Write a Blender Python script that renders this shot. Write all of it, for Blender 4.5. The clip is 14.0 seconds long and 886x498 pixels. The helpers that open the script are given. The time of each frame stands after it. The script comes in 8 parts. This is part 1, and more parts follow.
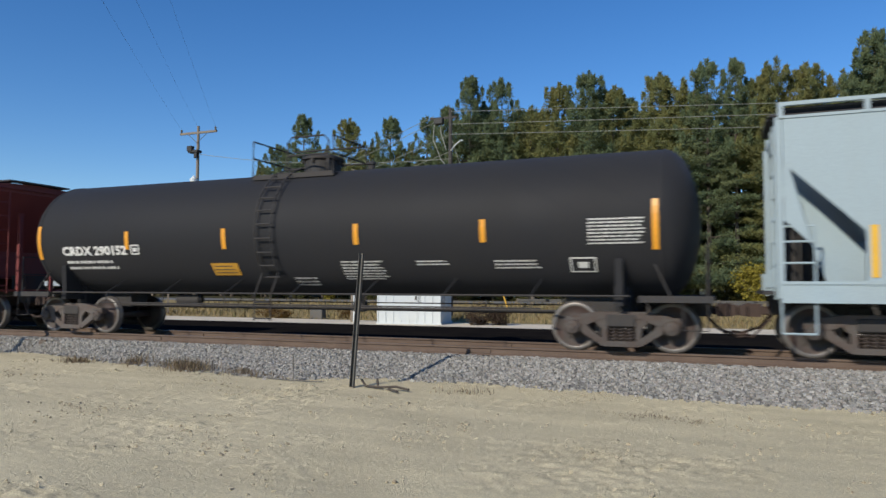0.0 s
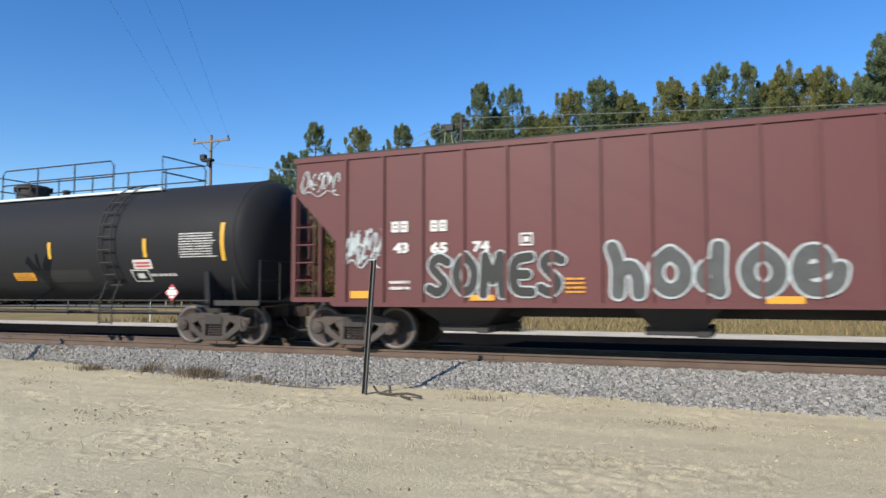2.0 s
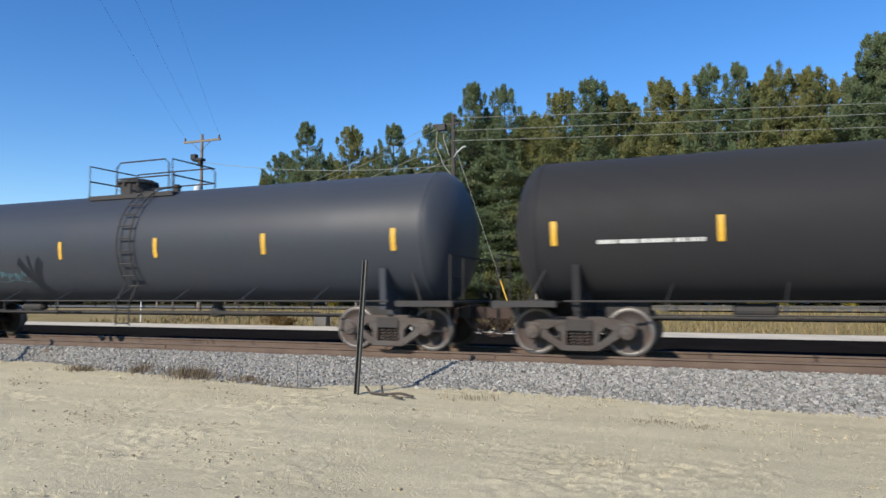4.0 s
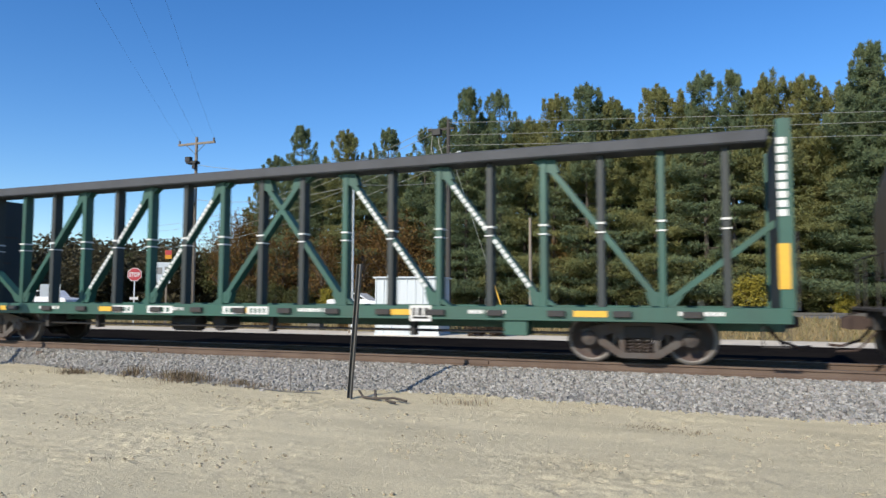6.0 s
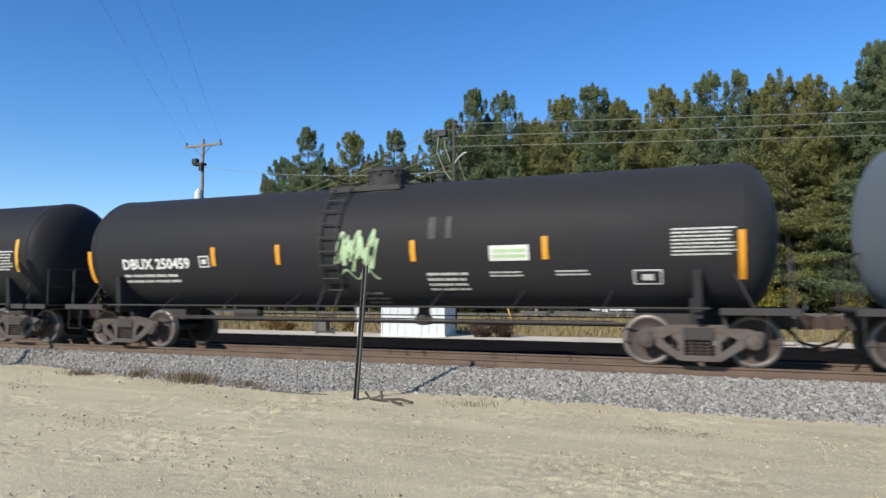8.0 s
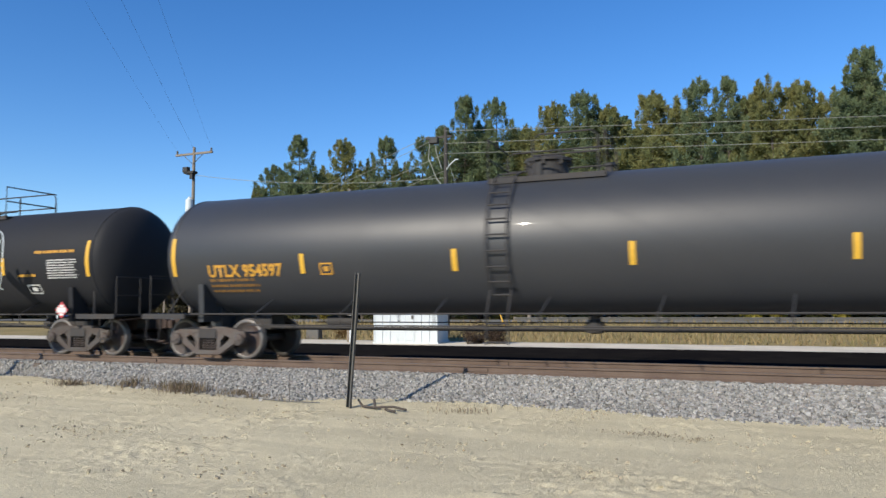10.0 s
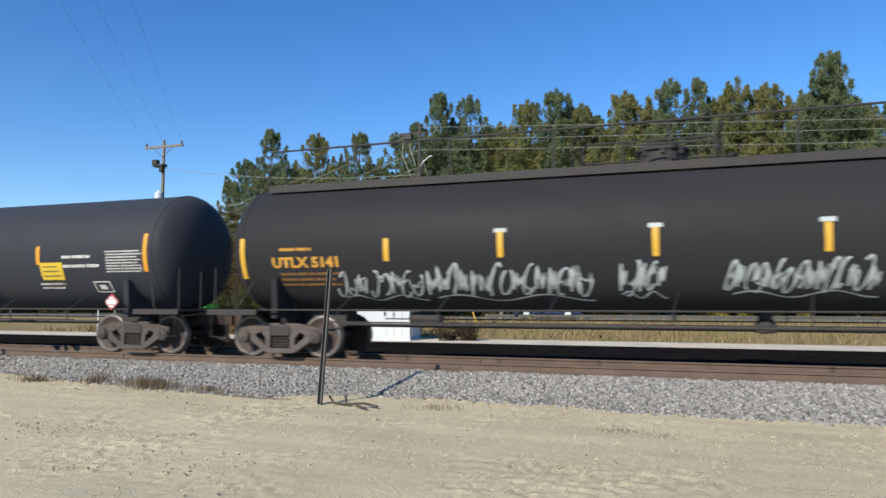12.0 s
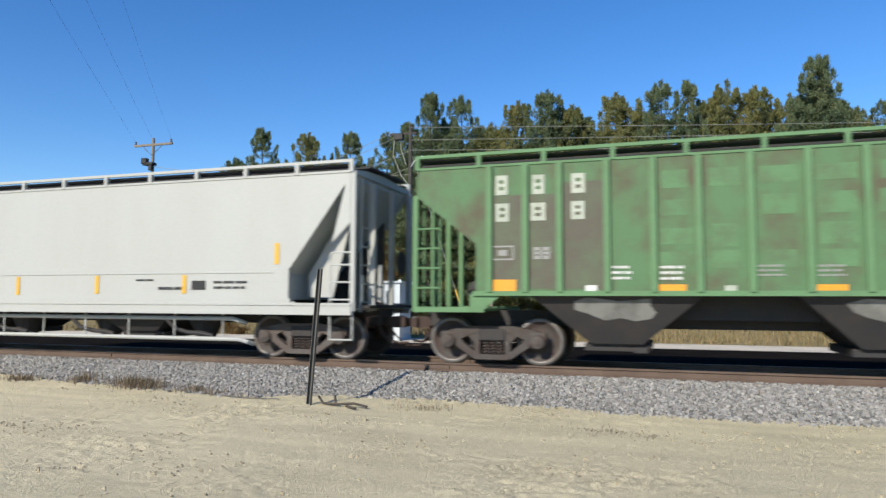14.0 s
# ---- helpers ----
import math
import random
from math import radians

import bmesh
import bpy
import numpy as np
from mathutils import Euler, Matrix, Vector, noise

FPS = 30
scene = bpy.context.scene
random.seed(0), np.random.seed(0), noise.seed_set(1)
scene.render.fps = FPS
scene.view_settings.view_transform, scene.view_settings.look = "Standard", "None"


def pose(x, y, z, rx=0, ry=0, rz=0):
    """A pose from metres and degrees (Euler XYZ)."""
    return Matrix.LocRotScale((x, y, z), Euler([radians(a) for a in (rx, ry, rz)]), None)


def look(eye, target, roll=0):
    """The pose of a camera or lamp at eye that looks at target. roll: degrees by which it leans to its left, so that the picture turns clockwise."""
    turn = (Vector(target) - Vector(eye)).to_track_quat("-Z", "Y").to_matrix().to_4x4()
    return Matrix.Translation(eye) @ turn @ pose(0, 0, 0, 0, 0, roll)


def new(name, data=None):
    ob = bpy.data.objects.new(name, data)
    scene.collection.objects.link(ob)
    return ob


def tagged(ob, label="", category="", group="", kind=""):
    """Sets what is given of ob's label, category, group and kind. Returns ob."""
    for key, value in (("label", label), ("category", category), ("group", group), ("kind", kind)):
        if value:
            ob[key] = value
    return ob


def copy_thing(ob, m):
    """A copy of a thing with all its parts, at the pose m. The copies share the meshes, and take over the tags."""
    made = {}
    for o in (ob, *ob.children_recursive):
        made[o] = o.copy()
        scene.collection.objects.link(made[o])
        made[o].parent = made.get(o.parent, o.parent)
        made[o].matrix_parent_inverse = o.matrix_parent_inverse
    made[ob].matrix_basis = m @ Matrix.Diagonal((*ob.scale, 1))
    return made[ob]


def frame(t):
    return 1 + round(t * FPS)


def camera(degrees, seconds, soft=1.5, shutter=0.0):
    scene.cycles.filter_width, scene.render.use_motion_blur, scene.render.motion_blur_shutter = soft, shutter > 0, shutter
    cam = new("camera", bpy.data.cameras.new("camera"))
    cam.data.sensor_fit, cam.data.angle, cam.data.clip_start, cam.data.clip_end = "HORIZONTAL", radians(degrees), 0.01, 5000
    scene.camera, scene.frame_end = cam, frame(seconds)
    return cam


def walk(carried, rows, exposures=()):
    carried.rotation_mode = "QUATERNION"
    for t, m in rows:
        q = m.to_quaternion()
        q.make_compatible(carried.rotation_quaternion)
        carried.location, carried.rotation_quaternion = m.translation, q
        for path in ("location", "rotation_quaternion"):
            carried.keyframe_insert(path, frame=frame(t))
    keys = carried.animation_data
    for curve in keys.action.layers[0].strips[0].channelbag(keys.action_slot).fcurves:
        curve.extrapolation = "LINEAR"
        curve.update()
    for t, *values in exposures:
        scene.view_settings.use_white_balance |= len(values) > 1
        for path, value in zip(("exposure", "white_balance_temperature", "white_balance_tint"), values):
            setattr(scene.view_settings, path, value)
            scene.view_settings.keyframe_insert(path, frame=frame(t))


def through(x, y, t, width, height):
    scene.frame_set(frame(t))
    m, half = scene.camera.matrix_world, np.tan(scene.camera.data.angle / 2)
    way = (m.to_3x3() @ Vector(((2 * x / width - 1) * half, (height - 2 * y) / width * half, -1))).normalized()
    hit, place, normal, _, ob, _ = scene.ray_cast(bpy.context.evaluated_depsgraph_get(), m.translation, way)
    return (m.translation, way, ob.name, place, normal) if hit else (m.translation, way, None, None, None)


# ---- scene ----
TRACK_Y = 14.117          # centre line of the track, which runs along x
SPEED = 21.27             # metres a second, the train towards +x
EYE = (0.0, 0.0, 1.193)

cam = camera(65.25, 14.0, soft=1.5, shutter=0.12)
# seconds, yaw, pitch, roll of the camera, held by hand at one spot
TURNS = [
    (0.0, 21.67, 3.15, -.16), (0.2, 21.34, 3.18, -.16), (0.5, 21.48, 3.25, -.29), (0.6, 21.92, 3.18, -.23),
    (1.0, 22.93, 3.24, .12), (1.5, 22.66, 3.41, .16), (2.0, 22.65, 3.69, .09), (2.5, 22.19, 3.59, .07),
    (2.7, 21.6, 3.6, .07), (3.4, 21.7, 3.64, .12), (4.2, 22.1, 3.68, .22),
    (5.0, 22.34, 3.74, .28), (5.5, 21.9, 3.95, .1), (6.0, 21.5, 4.05, -.16), (6.5, 21.19, 4.04, -.1),
    (7.0, 21.24, 3.89, -.18), (7.5, 21.31, 3.97, -.25), (8.0, 22.0, 4.14, -.1), (8.2, 22.02, 4.18, -.03),
    (9.2, 21.7, 4.45, .2), (10.3, 21.15, 4.75, .37),
    (10.5, 20.94, 4.73, .37), (11.0, 20.59, 4.73, .2), (11.5, 20.25, 4.69, .14), (12.0, 19.12, 4.43, 0),
    (12.5, 18.82, 4.46, .15), (13.0, 18.73, 4.61, -.1), (13.5, 18.11, 4.37, .04), (14.0, 18.3, 4.46, -.26)]
walk(cam, [(t, pose(*EYE, 90 + p, r, y)) for t, y, p, r in TURNS], [(0.0, -0.17), (0.3, -0.06), (0.9, 0.20), (14.0, 0.20)])

# ---- light: low autumn sun behind the camera's left shoulder ----
SUN_EL, SUN_AZ = 31.0, 197.0      # azimuth clockwise from +y
world = bpy.data.worlds.new("sky")
scene.world = world
world.use_nodes = True
wn = world.node_tree.nodes
sky = wn.new("ShaderNodeTexSky")
sky.sky_type, sky.sun_disc = "NISHITA", False
sky.sun_elevation, sky.sun_rotation = radians(SUN_EL), radians(SUN_AZ)
sky.air_density, sky.dust_density, sky.ozone_density = 1.0, 0.0, 4.0
wn["Background"].inputs[1].default_value = 0.145
rich = wn.new("ShaderNodeHueSaturation")
rich.inputs["Saturation"].default_value, rich.inputs["Hue"].default_value = 1.26, 0.508
world.node_tree.links.new(sky.outputs[0], rich.inputs["Color"])
world.node_tree.links.new(rich.outputs[0], wn["Background"].inputs[0])
sun_data = bpy.data.lights.new("sun", "SUN")
sun_data.energy, sun_data.angle, sun_data.color = 4.9, radians(0.53), (1.0, 0.92, 0.78)
sun = new("sun", sun_data)
sun_way = Vector((math.sin(radians(SUN_AZ)) * math.cos(radians(SUN_EL)), math.cos(radians(SUN_AZ)) * math.cos(radians(SUN_EL)), math.sin(radians(SUN_EL))))
sun.matrix_world = look(sun_way * 100, (0, 0, 0))


# ---- materials ----
def surface(name, color, rough=0.6, metal=0.0, second=None, amount=0.5, size=1.5, grain=40.0, bump=0.0, streak=1.0, spec=0.5,
            random_tone=0.0, coat=0.0, dull=0.0):
    """A worn surface: a base colour, stains of a second one at two scales, and fine relief. streak > 1 draws the stains out downwards."""
    m = bpy.data.materials.new(name)
    m.use_nodes = True
    nt = m.node_tree
    n, l = nt.nodes, nt.links
    b = n["Principled BSDF"]
    b.inputs["Metallic"].default_value = metal
    b.inputs["Specular IOR Level"].default_value = spec
    b.inputs["Coat Weight"].default_value = coat
    b.inputs["Diffuse Roughness"].default_value = dull
    tc = n.new("ShaderNodeTexCoord")
    mp = n.new("ShaderNodeMapping")
    mp.inputs["Scale"].default_value = (1, 1, 1 / streak)
    l.new(tc.outputs["Object"], mp.inputs[0])
    big = n.new("ShaderNodeTexNoise")
    big.inputs["Scale"].default_value, big.inputs["Detail"].default_value, big.inputs["Roughness"].default_value = size, 6, 0.62
    fine = n.new("ShaderNodeTexNoise")
    fine.inputs["Scale"].default_value, fine.inputs["Detail"].default_value = grain, 3
    l.new(mp.outputs[0], big.inputs[0])
    l.new(tc.outputs["Object"], fine.inputs[0])
    second = second or tuple(c * 0.6 for c in color)
    ramp = n.new("ShaderNodeMapRange")
    ramp.inputs[1].default_value, ramp.inputs[2].default_value = 0.42, 0.72
    ramp.inputs[4].default_value = amount
    l.new(big.outputs[0], ramp.inputs[0])
    mix = n.new("ShaderNodeMix")
    mix.data_type = "RGBA"
    mix.inputs[6].default_value, mix.inputs[7].default_value = (*color, 1), (*second, 1)
    l.new(ramp.outputs[0], mix.inputs[0])
    tone = n.new("ShaderNodeMapRange")
    tone.inputs[3].default_value, tone.inputs[4].default_value = 0.82, 1.18
    l.new(fine.outputs[0], tone.inputs[0])
    hsv = n.new("ShaderNodeHueSaturation")
    l.new(mix.outputs[2], hsv.inputs["Color"])
    value = tone.outputs[0]
    if random_tone:
        info = n.new("ShaderNodeObjectInfo")
        var = n.new("ShaderNodeMapRange")
        var.inputs[3].default_value, var.inputs[4].default_value = 1 - random_tone, 1 + random_tone
        l.new(info.outputs["Random"], var.inputs[0])
        mul = n.new("ShaderNodeMath")
        mul.operation = "MULTIPLY"
        l.new(tone.outputs[0], mul.inputs[0])
        l.new(var.outputs[0], mul.inputs[1])
        value = mul.outputs[0]
    l.new(value, hsv.inputs["Value"])
    l.new(hsv.outputs[0], b.inputs["Base Color"])
    rg = n.new("ShaderNodeMapRange")
    rg.inputs[3].default_value, rg.inputs[4].default_value = max(0.03, rough - 0.08), min(1, rough + 0.12)
    l.new(big.outputs[0], rg.inputs[0])
    l.new(rg.outputs[0], b.inputs["Roughness"])
    if bump:
        bp = n.new("ShaderNodeBump")
        bp.inputs["Strength"].default_value, bp.inputs["Distance"].default_value = 1.0, bump
        l.new(fine.outputs[0], bp.inputs["Height"])
        l.new(bp.outputs[0], b.inputs["Normal"])
    return m


def scatter_surface(name, stops, rough=0.9, objects=False):
    """Many small pieces in one mesh, or many objects: each takes a colour of its own from the stops."""
    m = bpy.data.materials.new(name)
    m.use_nodes = True
    n, l = m.node_tree.nodes, m.node_tree.links
    b = n["Principled BSDF"]
    b.inputs["Roughness"].default_value = rough
    b.inputs["Specular IOR Level"].default_value = 0.25
    ramp = n.new("ShaderNodeValToRGB")
    while len(ramp.color_ramp.elements) < len(stops):
        ramp.color_ramp.elements.new(0.5)
    for i, c in enumerate(stops):
        ramp.color_ramp.elements[i].position = i / max(1, len(stops) - 1)
        ramp.color_ramp.elements[i].color = (*c, 1)
    if objects:
        src = n.new("ShaderNodeObjectInfo").outputs["Random"]
    else:
        src = n.new("ShaderNodeNewGeometry").outputs["Random Per Island"]
    l.new(src, ramp.inputs[0])
    l.new(ramp.outputs[0], b.inputs["Base Color"])
    return m


def leaf_surface(name, stops, through=0.25, clump=0.75):
    """Leaves: the colour drifts from clump to clump and a little from leaf to leaf."""
    m = scatter_surface(name, stops, 0.75)
    n, l = m.node_tree.nodes, m.node_tree.links
    b = n["Principled BSDF"]
    ramp = next(x for x in n if x.type == "VALTORGB")
    geo = next(x for x in n if x.type == "NEW_GEOMETRY")
    tc = n.new("ShaderNodeTexCoord")
    info = n.new("ShaderNodeObjectInfo")
    shift = n.new("ShaderNodeVectorMath")
    shift.operation = "ADD"
    l.new(tc.outputs["Object"], shift.inputs[0])
    l.new(info.outputs["Random"], shift.inputs[1])
    drift = n.new("ShaderNodeTexNoise")
    drift.inputs["Scale"].default_value, drift.inputs["Detail"].default_value = clump, 2
    l.new(shift.outputs[0], drift.inputs[0])
    wide = n.new("ShaderNodeMapRange")
    wide.inputs[1].default_value, wide.inputs[2].default_value, wide.inputs[4].default_value = 0.3, 0.7, 0.7
    l.new(drift.outputs[0], wide.inputs[0])
    fac = n.new("ShaderNodeMath")
    fac.operation = "MULTIPLY_ADD"
    fac.inputs[1].default_value = 0.3
    l.new(geo.outputs["Random Per Island"], fac.inputs[0])
    l.new(wide.outputs[0], fac.inputs[2])
    l.new(fac.outputs[0], ramp.inputs[0])
    tr = n.new("ShaderNodeBsdfTranslucent")
    mix = n.new("ShaderNodeMixShader")
    mix.inputs[0].default_value = through
    l.new(ramp.outputs[0], tr.inputs[0])
    l.new(b.outputs[0], mix.inputs[1])
    l.new(tr.outputs[0], mix.inputs[2])
    l.new(mix.outputs[0], n["Material Output"].inputs[0])
    return m


BLACK_PAINT = surface("black_tank_paint", (0.0246, 0.0252, 0.0288), 0.62, second=(0.029, 0.028, 0.028), amount=0.5, size=0.7, streak=3, grain=60, spec=0.18, dull=0.9)
DARK_GREY_PAINT = surface("dark_grey_tank_paint", (0.0379, 0.0425, 0.0529), 0.62, second=(0.038, 0.038, 0.040), amount=0.5, size=0.7, streak=3, spec=0.2, dull=0.9)
BROWN_BLACK_PAINT = surface("brown_black_tank_paint", (0.0264, 0.0252, 0.0216), 0.62, second=(0.042, 0.037, 0.031), amount=0.6, size=0.7, streak=3, spec=0.3, dull=0.9)
GREY_PAINT = surface("grey_tank_paint", (0.068, 0.087, 0.110), 0.72, second=(0.078, 0.088, 0.099), amount=0.5, size=0.6, streak=3, spec=0.18, dull=0.9)
BLUE_GREY_PAINT = surface("blue_grey_tank_paint", (0.0414, 0.0483, 0.0633), 0.5, second=(0.048, 0.050, 0.056), amount=0.4, size=0.6, streak=3, spec=0.35, dull=0.9)
GLOSS_PAINT = surface("glossy_dark_tank_paint", (0.0330, 0.0352, 0.0407), 0.46, second=(0.038, 0.038, 0.040), amount=0.4, size=0.5, streak=3, coat=0.04, dull=0.9)
GRIMY_RED = surface("grimy_oxide_red_paint", (0.075, 0.022, 0.020), 0.75, second=(0.04, 0.026, 0.022), amount=0.7, size=1.2, streak=2, spec=0.2)
SMEAR_INK = surface("pale_grey_smeared_paint", (0.22, 0.22, 0.205), 0.75, second=(0.05, 0.048, 0.044), amount=0.95, size=1.9, streak=2)
RED_PAINT = surface("oxide_red_paint", (0.160, 0.038, 0.037), 0.65, second=(0.125, 0.036, 0.034), amount=0.45, size=0.8, streak=4, spec=0.3)
DARK_RED_PAINT = surface("dark_oxide_red_paint", (0.110, 0.036, 0.037), 0.5, second=(0.100, 0.043, 0.042), amount=0.7, size=0.8, streak=4, spec=0.3)
GREEN_PAINT = surface("faded_green_paint", (0.086, 0.168, 0.080), 0.68, second=(0.095, 0.086, 0.055), amount=1.0, size=1.7, streak=1.3, spec=0.3)
FRESH_GREEN = surface("paler_touched_up_green_paint", (0.108, 0.215, 0.103), 0.65, second=(0.10, 0.17, 0.085), amount=0.7, size=2.2, spec=0.3)
TOUCHED_GREEN = surface("touched_up_green_paint", (0.098, 0.198, 0.094), 0.68, second=(0.09, 0.12, 0.066), amount=0.9, size=3.0, spec=0.3)
WHITE_PAINT = surface("off_white_hopper_paint", (0.385, 0.395, 0.375), 0.6, second=(0.34, 0.335, 0.305), amount=0.35, size=0.7, streak=4)
PALE_BLUE_PAINT = surface("pale_blue_grey_hopper_paint", (0.27, 0.345, 0.385), 0.6, second=(0.25, 0.29, 0.30), amount=0.4, size=0.7, streak=4)
PALE_INK = surface("faded_cream_paint", (0.36, 0.35, 0.29), 0.7, second=(0.20, 0.19, 0.13), amount=0.5, size=5)
DULL_INK = surface("dull_dark_patch_paint", (0.018, 0.019, 0.020), 0.75, second=(0.03, 0.03, 0.03), amount=0.5, size=4)
SPRAY_INK = surface("pale_spray_paint", (0.42, 0.47, 0.48), 0.65, second=(0.26, 0.29, 0.30), amount=0.6, size=3)
SPRAY_FILL = surface("grey_spray_fill", (0.07, 0.075, 0.075), 0.7, second=(0.045, 0.045, 0.045), amount=0.6, size=3)
CYAN_INK = surface("cyan_spray_paint", (0.10, 0.26, 0.33), 0.65, second=(0.07, 0.15, 0.19), amount=0.6, size=4)
MINT_INK = surface("mint_green_emblem_paint", (0.145, 0.30, 0.185), 0.65, second=(0.21, 0.33, 0.24), amount=0.6, size=1.6)
UMBER_PATCH = surface("brown_touch_up_paint", (0.085, 0.078, 0.056), 0.7, second=(0.095, 0.15, 0.08), amount=0.75, size=1.3)
DEEP_GREEN_PAINT = surface("deep_green_flatcar_paint", (0.022, 0.085, 0.062), 0.5, second=(0.03, 0.05, 0.04), amount=0.6, size=1.0, streak=2)
STEEL_DARK = surface("grimy_dark_steel", (0.026, 0.025, 0.026), 0.75, second=(0.050, 0.040, 0.033), amount=0.6, size=3)
TRUCK_GREY = surface("dusty_grey_cast_steel", (0.066, 0.058, 0.053), 0.8, second=(0.060, 0.036, 0.027), amount=0.85, size=4, random_tone=0.35)
WHEEL_STEEL = surface("rusty_wheel_steel", (0.042, 0.034, 0.030), 0.7, second=(0.075, 0.034, 0.026), amount=0.7, size=3)
TREAD_STEEL = surface("worn_rim_steel", (0.14, 0.13, 0.122), 0.42, second=(0.10, 0.08, 0.065), amount=0.6, metal=0.35, size=4)
RAIL_RUST = surface("rusty_rail_steel", (0.122, 0.084, 0.062), 0.8, second=(0.07, 0.045, 0.035), amount=0.6, size=2, grain=50)
COUPLER_RUST = surface("rust_red_coupler", (0.040, 0.024, 0.019), 0.8, second=(0.07, 0.045, 0.035), amount=0.6, size=4)
WHITE_INK = surface("white_lettering_paint", (0.62, 0.62, 0.60), 0.6, second=(0.42, 0.42, 0.40), amount=0.4, size=5)
LETTER_CREAM = surface("weathered_cream_lettering", (0.40, 0.43, 0.36), 0.7, second=(0.25, 0.28, 0.22), amount=0.6, size=4)
GREY_INK = surface("dull_grey_lettering_paint", (0.27, 0.27, 0.26), 0.7, second=(0.2, 0.2, 0.19), amount=0.5, size=5)
YELLOW_INK = surface("yellow_lettering_paint", (0.52, 0.27, 0.03), 0.6, second=(0.40, 0.20, 0.03), amount=0.4, size=5)
DIM_YELLOW = surface("dim_yellow_lettering_paint", (0.26, 0.135, 0.03), 0.65, second=(0.15, 0.08, 0.03), amount=0.6, size=5)
STREAK_INK = surface("thin_pale_streak_paint", (0.042, 0.043, 0.046), 0.7, second=(0.035, 0.035, 0.036), amount=0.8, size=6)
FAINT_INK = surface("scratched_faint_paint", (0.15, 0.155, 0.155), 0.7, second=(0.09, 0.095, 0.10), amount=0.9, size=4)
YELLOW_TAPE = surface("yellow_reflective_tape", (0.62, 0.36, 0.035), 0.4, second=(0.50, 0.28, 0.035), amount=0.3, size=6)
ORANGE_TAPE = surface("amber_reflective_tape", (0.68, 0.30, 0.02), 0.35, second=(0.55, 0.25, 0.03), amount=0.4, size=6)
RED_INK = surface("red_sign_paint", (0.50, 0.06, 0.07), 0.5)
LEMON_INK = surface("lemon_yellow_notice_paint", (0.60, 0.42, 0.03), 0.55, second=(0.5, 0.33, 0.03), amount=0.4, size=5)
BLACK_INK = surface("black_sign_paint", (0.015, 0.015, 0.015), 0.6)
PALE_GREEN_INK = surface("pale_green_spray_paint", (0.38, 0.52, 0.30), 0.6)
TIE_WOOD = surface("weathered_tie_wood", (0.085, 0.060, 0.046), 0.9, second=(0.13, 0.10, 0.08), amount=0.6, size=5, random_tone=0.3)
GALVANISED = surface("white_painted_sheet_metal", (0.56, 0.61, 0.63), 0.45, second=(0.6, 0.63, 0.63), amount=0.3, size=1)
DARK_POLE_WOOD = surface("dark_tarred_pole_wood", (0.055, 0.05, 0.045), 0.9, second=(0.035, 0.032, 0.03), amount=0.6, size=2, streak=8)
POLE_WOOD = surface("weathered_pole_wood", (0.22, 0.185, 0.145), 0.9, second=(0.14, 0.115, 0.09), amount=0.6, size=2, streak=8)
POST_STEEL = surface("dull_steel_post", (0.085, 0.085, 0.08), 0.6, second=(0.13, 0.10, 0.07), amount=0.5, size=6)
WIRE = surface("pale_wire", (0.30, 0.31, 0.27), 0.6)
DARK_WIRE = surface("dark_cable", (0.02, 0.02, 0.02), 0.7)


# ---- mesh helpers ----
def part(name, bm, material, parent=None, label="", smooth=False):
    me = bpy.data.meshes.new(name)
    bm.normal_update()
    bm.to_mesh(me)
    bm.free()
    if smooth:
        me.shade_smooth()
    for m in material if isinstance(material, (list, tuple)) else [material]:
        me.materials.append(m)
    ob = new(name, me)
    if parent:
        ob.parent = parent
    if label:
        tagged(ob, label)
    return ob


def box(bm, x0, x1, y0, y1, z0, z1, bevel=0.0):
    vs = bmesh.ops.create_cube(bm, size=1, matrix=Matrix.Translation(((x0 + x1) / 2, (y0 + y1) / 2, (z0 + z1) / 2)) @ Matrix.Diagonal((x1 - x0, y1 - y0, z1 - z0, 1)))["verts"]
    if bevel:
        es = list({e for v in vs for e in v.link_edges})
        bmesh.ops.bevel(bm, geom=es, offset=bevel, segments=1, affect="EDGES", profile=0.5)
    return bm


def boxes(*rows, bevel=0.0):
    bm = bmesh.new()
    for r in rows:
        box(bm, *r, bevel=bevel)
    return bm


def pipe(bm, points, r=0.02, seg=6):
    """A round bar along a line of points."""
    pts = [Vector(p) for p in points]
    rings = []
    for i, p in enumerate(pts):
        d = (pts[min(i + 1, len(pts) - 1)] - pts[max(i - 1, 0)]).normalized()
        side = d.cross(Vector((0, 0, 1)) if abs(d.z) < 0.9 else Vector((0, 1, 0))).normalized()
        up = side.cross(d)
        rings.append([bm.verts.new(p + r * (math.cos(a) * side + math.sin(a) * up)) for a in (2 * math.pi * k / seg for k in range(seg))])
    for a, b in zip(rings, rings[1:]):
        for k in range(seg):
            bm.faces.new((a[k], a[(k + 1) % seg], b[(k + 1) % seg], b[k]))
    bm.faces.new(rings[0][::-1])
    bm.faces.new(rings[-1])
    return bm


def pipes(lines, r=0.02, seg=6):
    bm = bmesh.new()
    for l in lines:
        pipe(bm, l, r, seg)
    bmesh.ops.recalc_face_normals(bm, faces=bm.faces)
    return bm


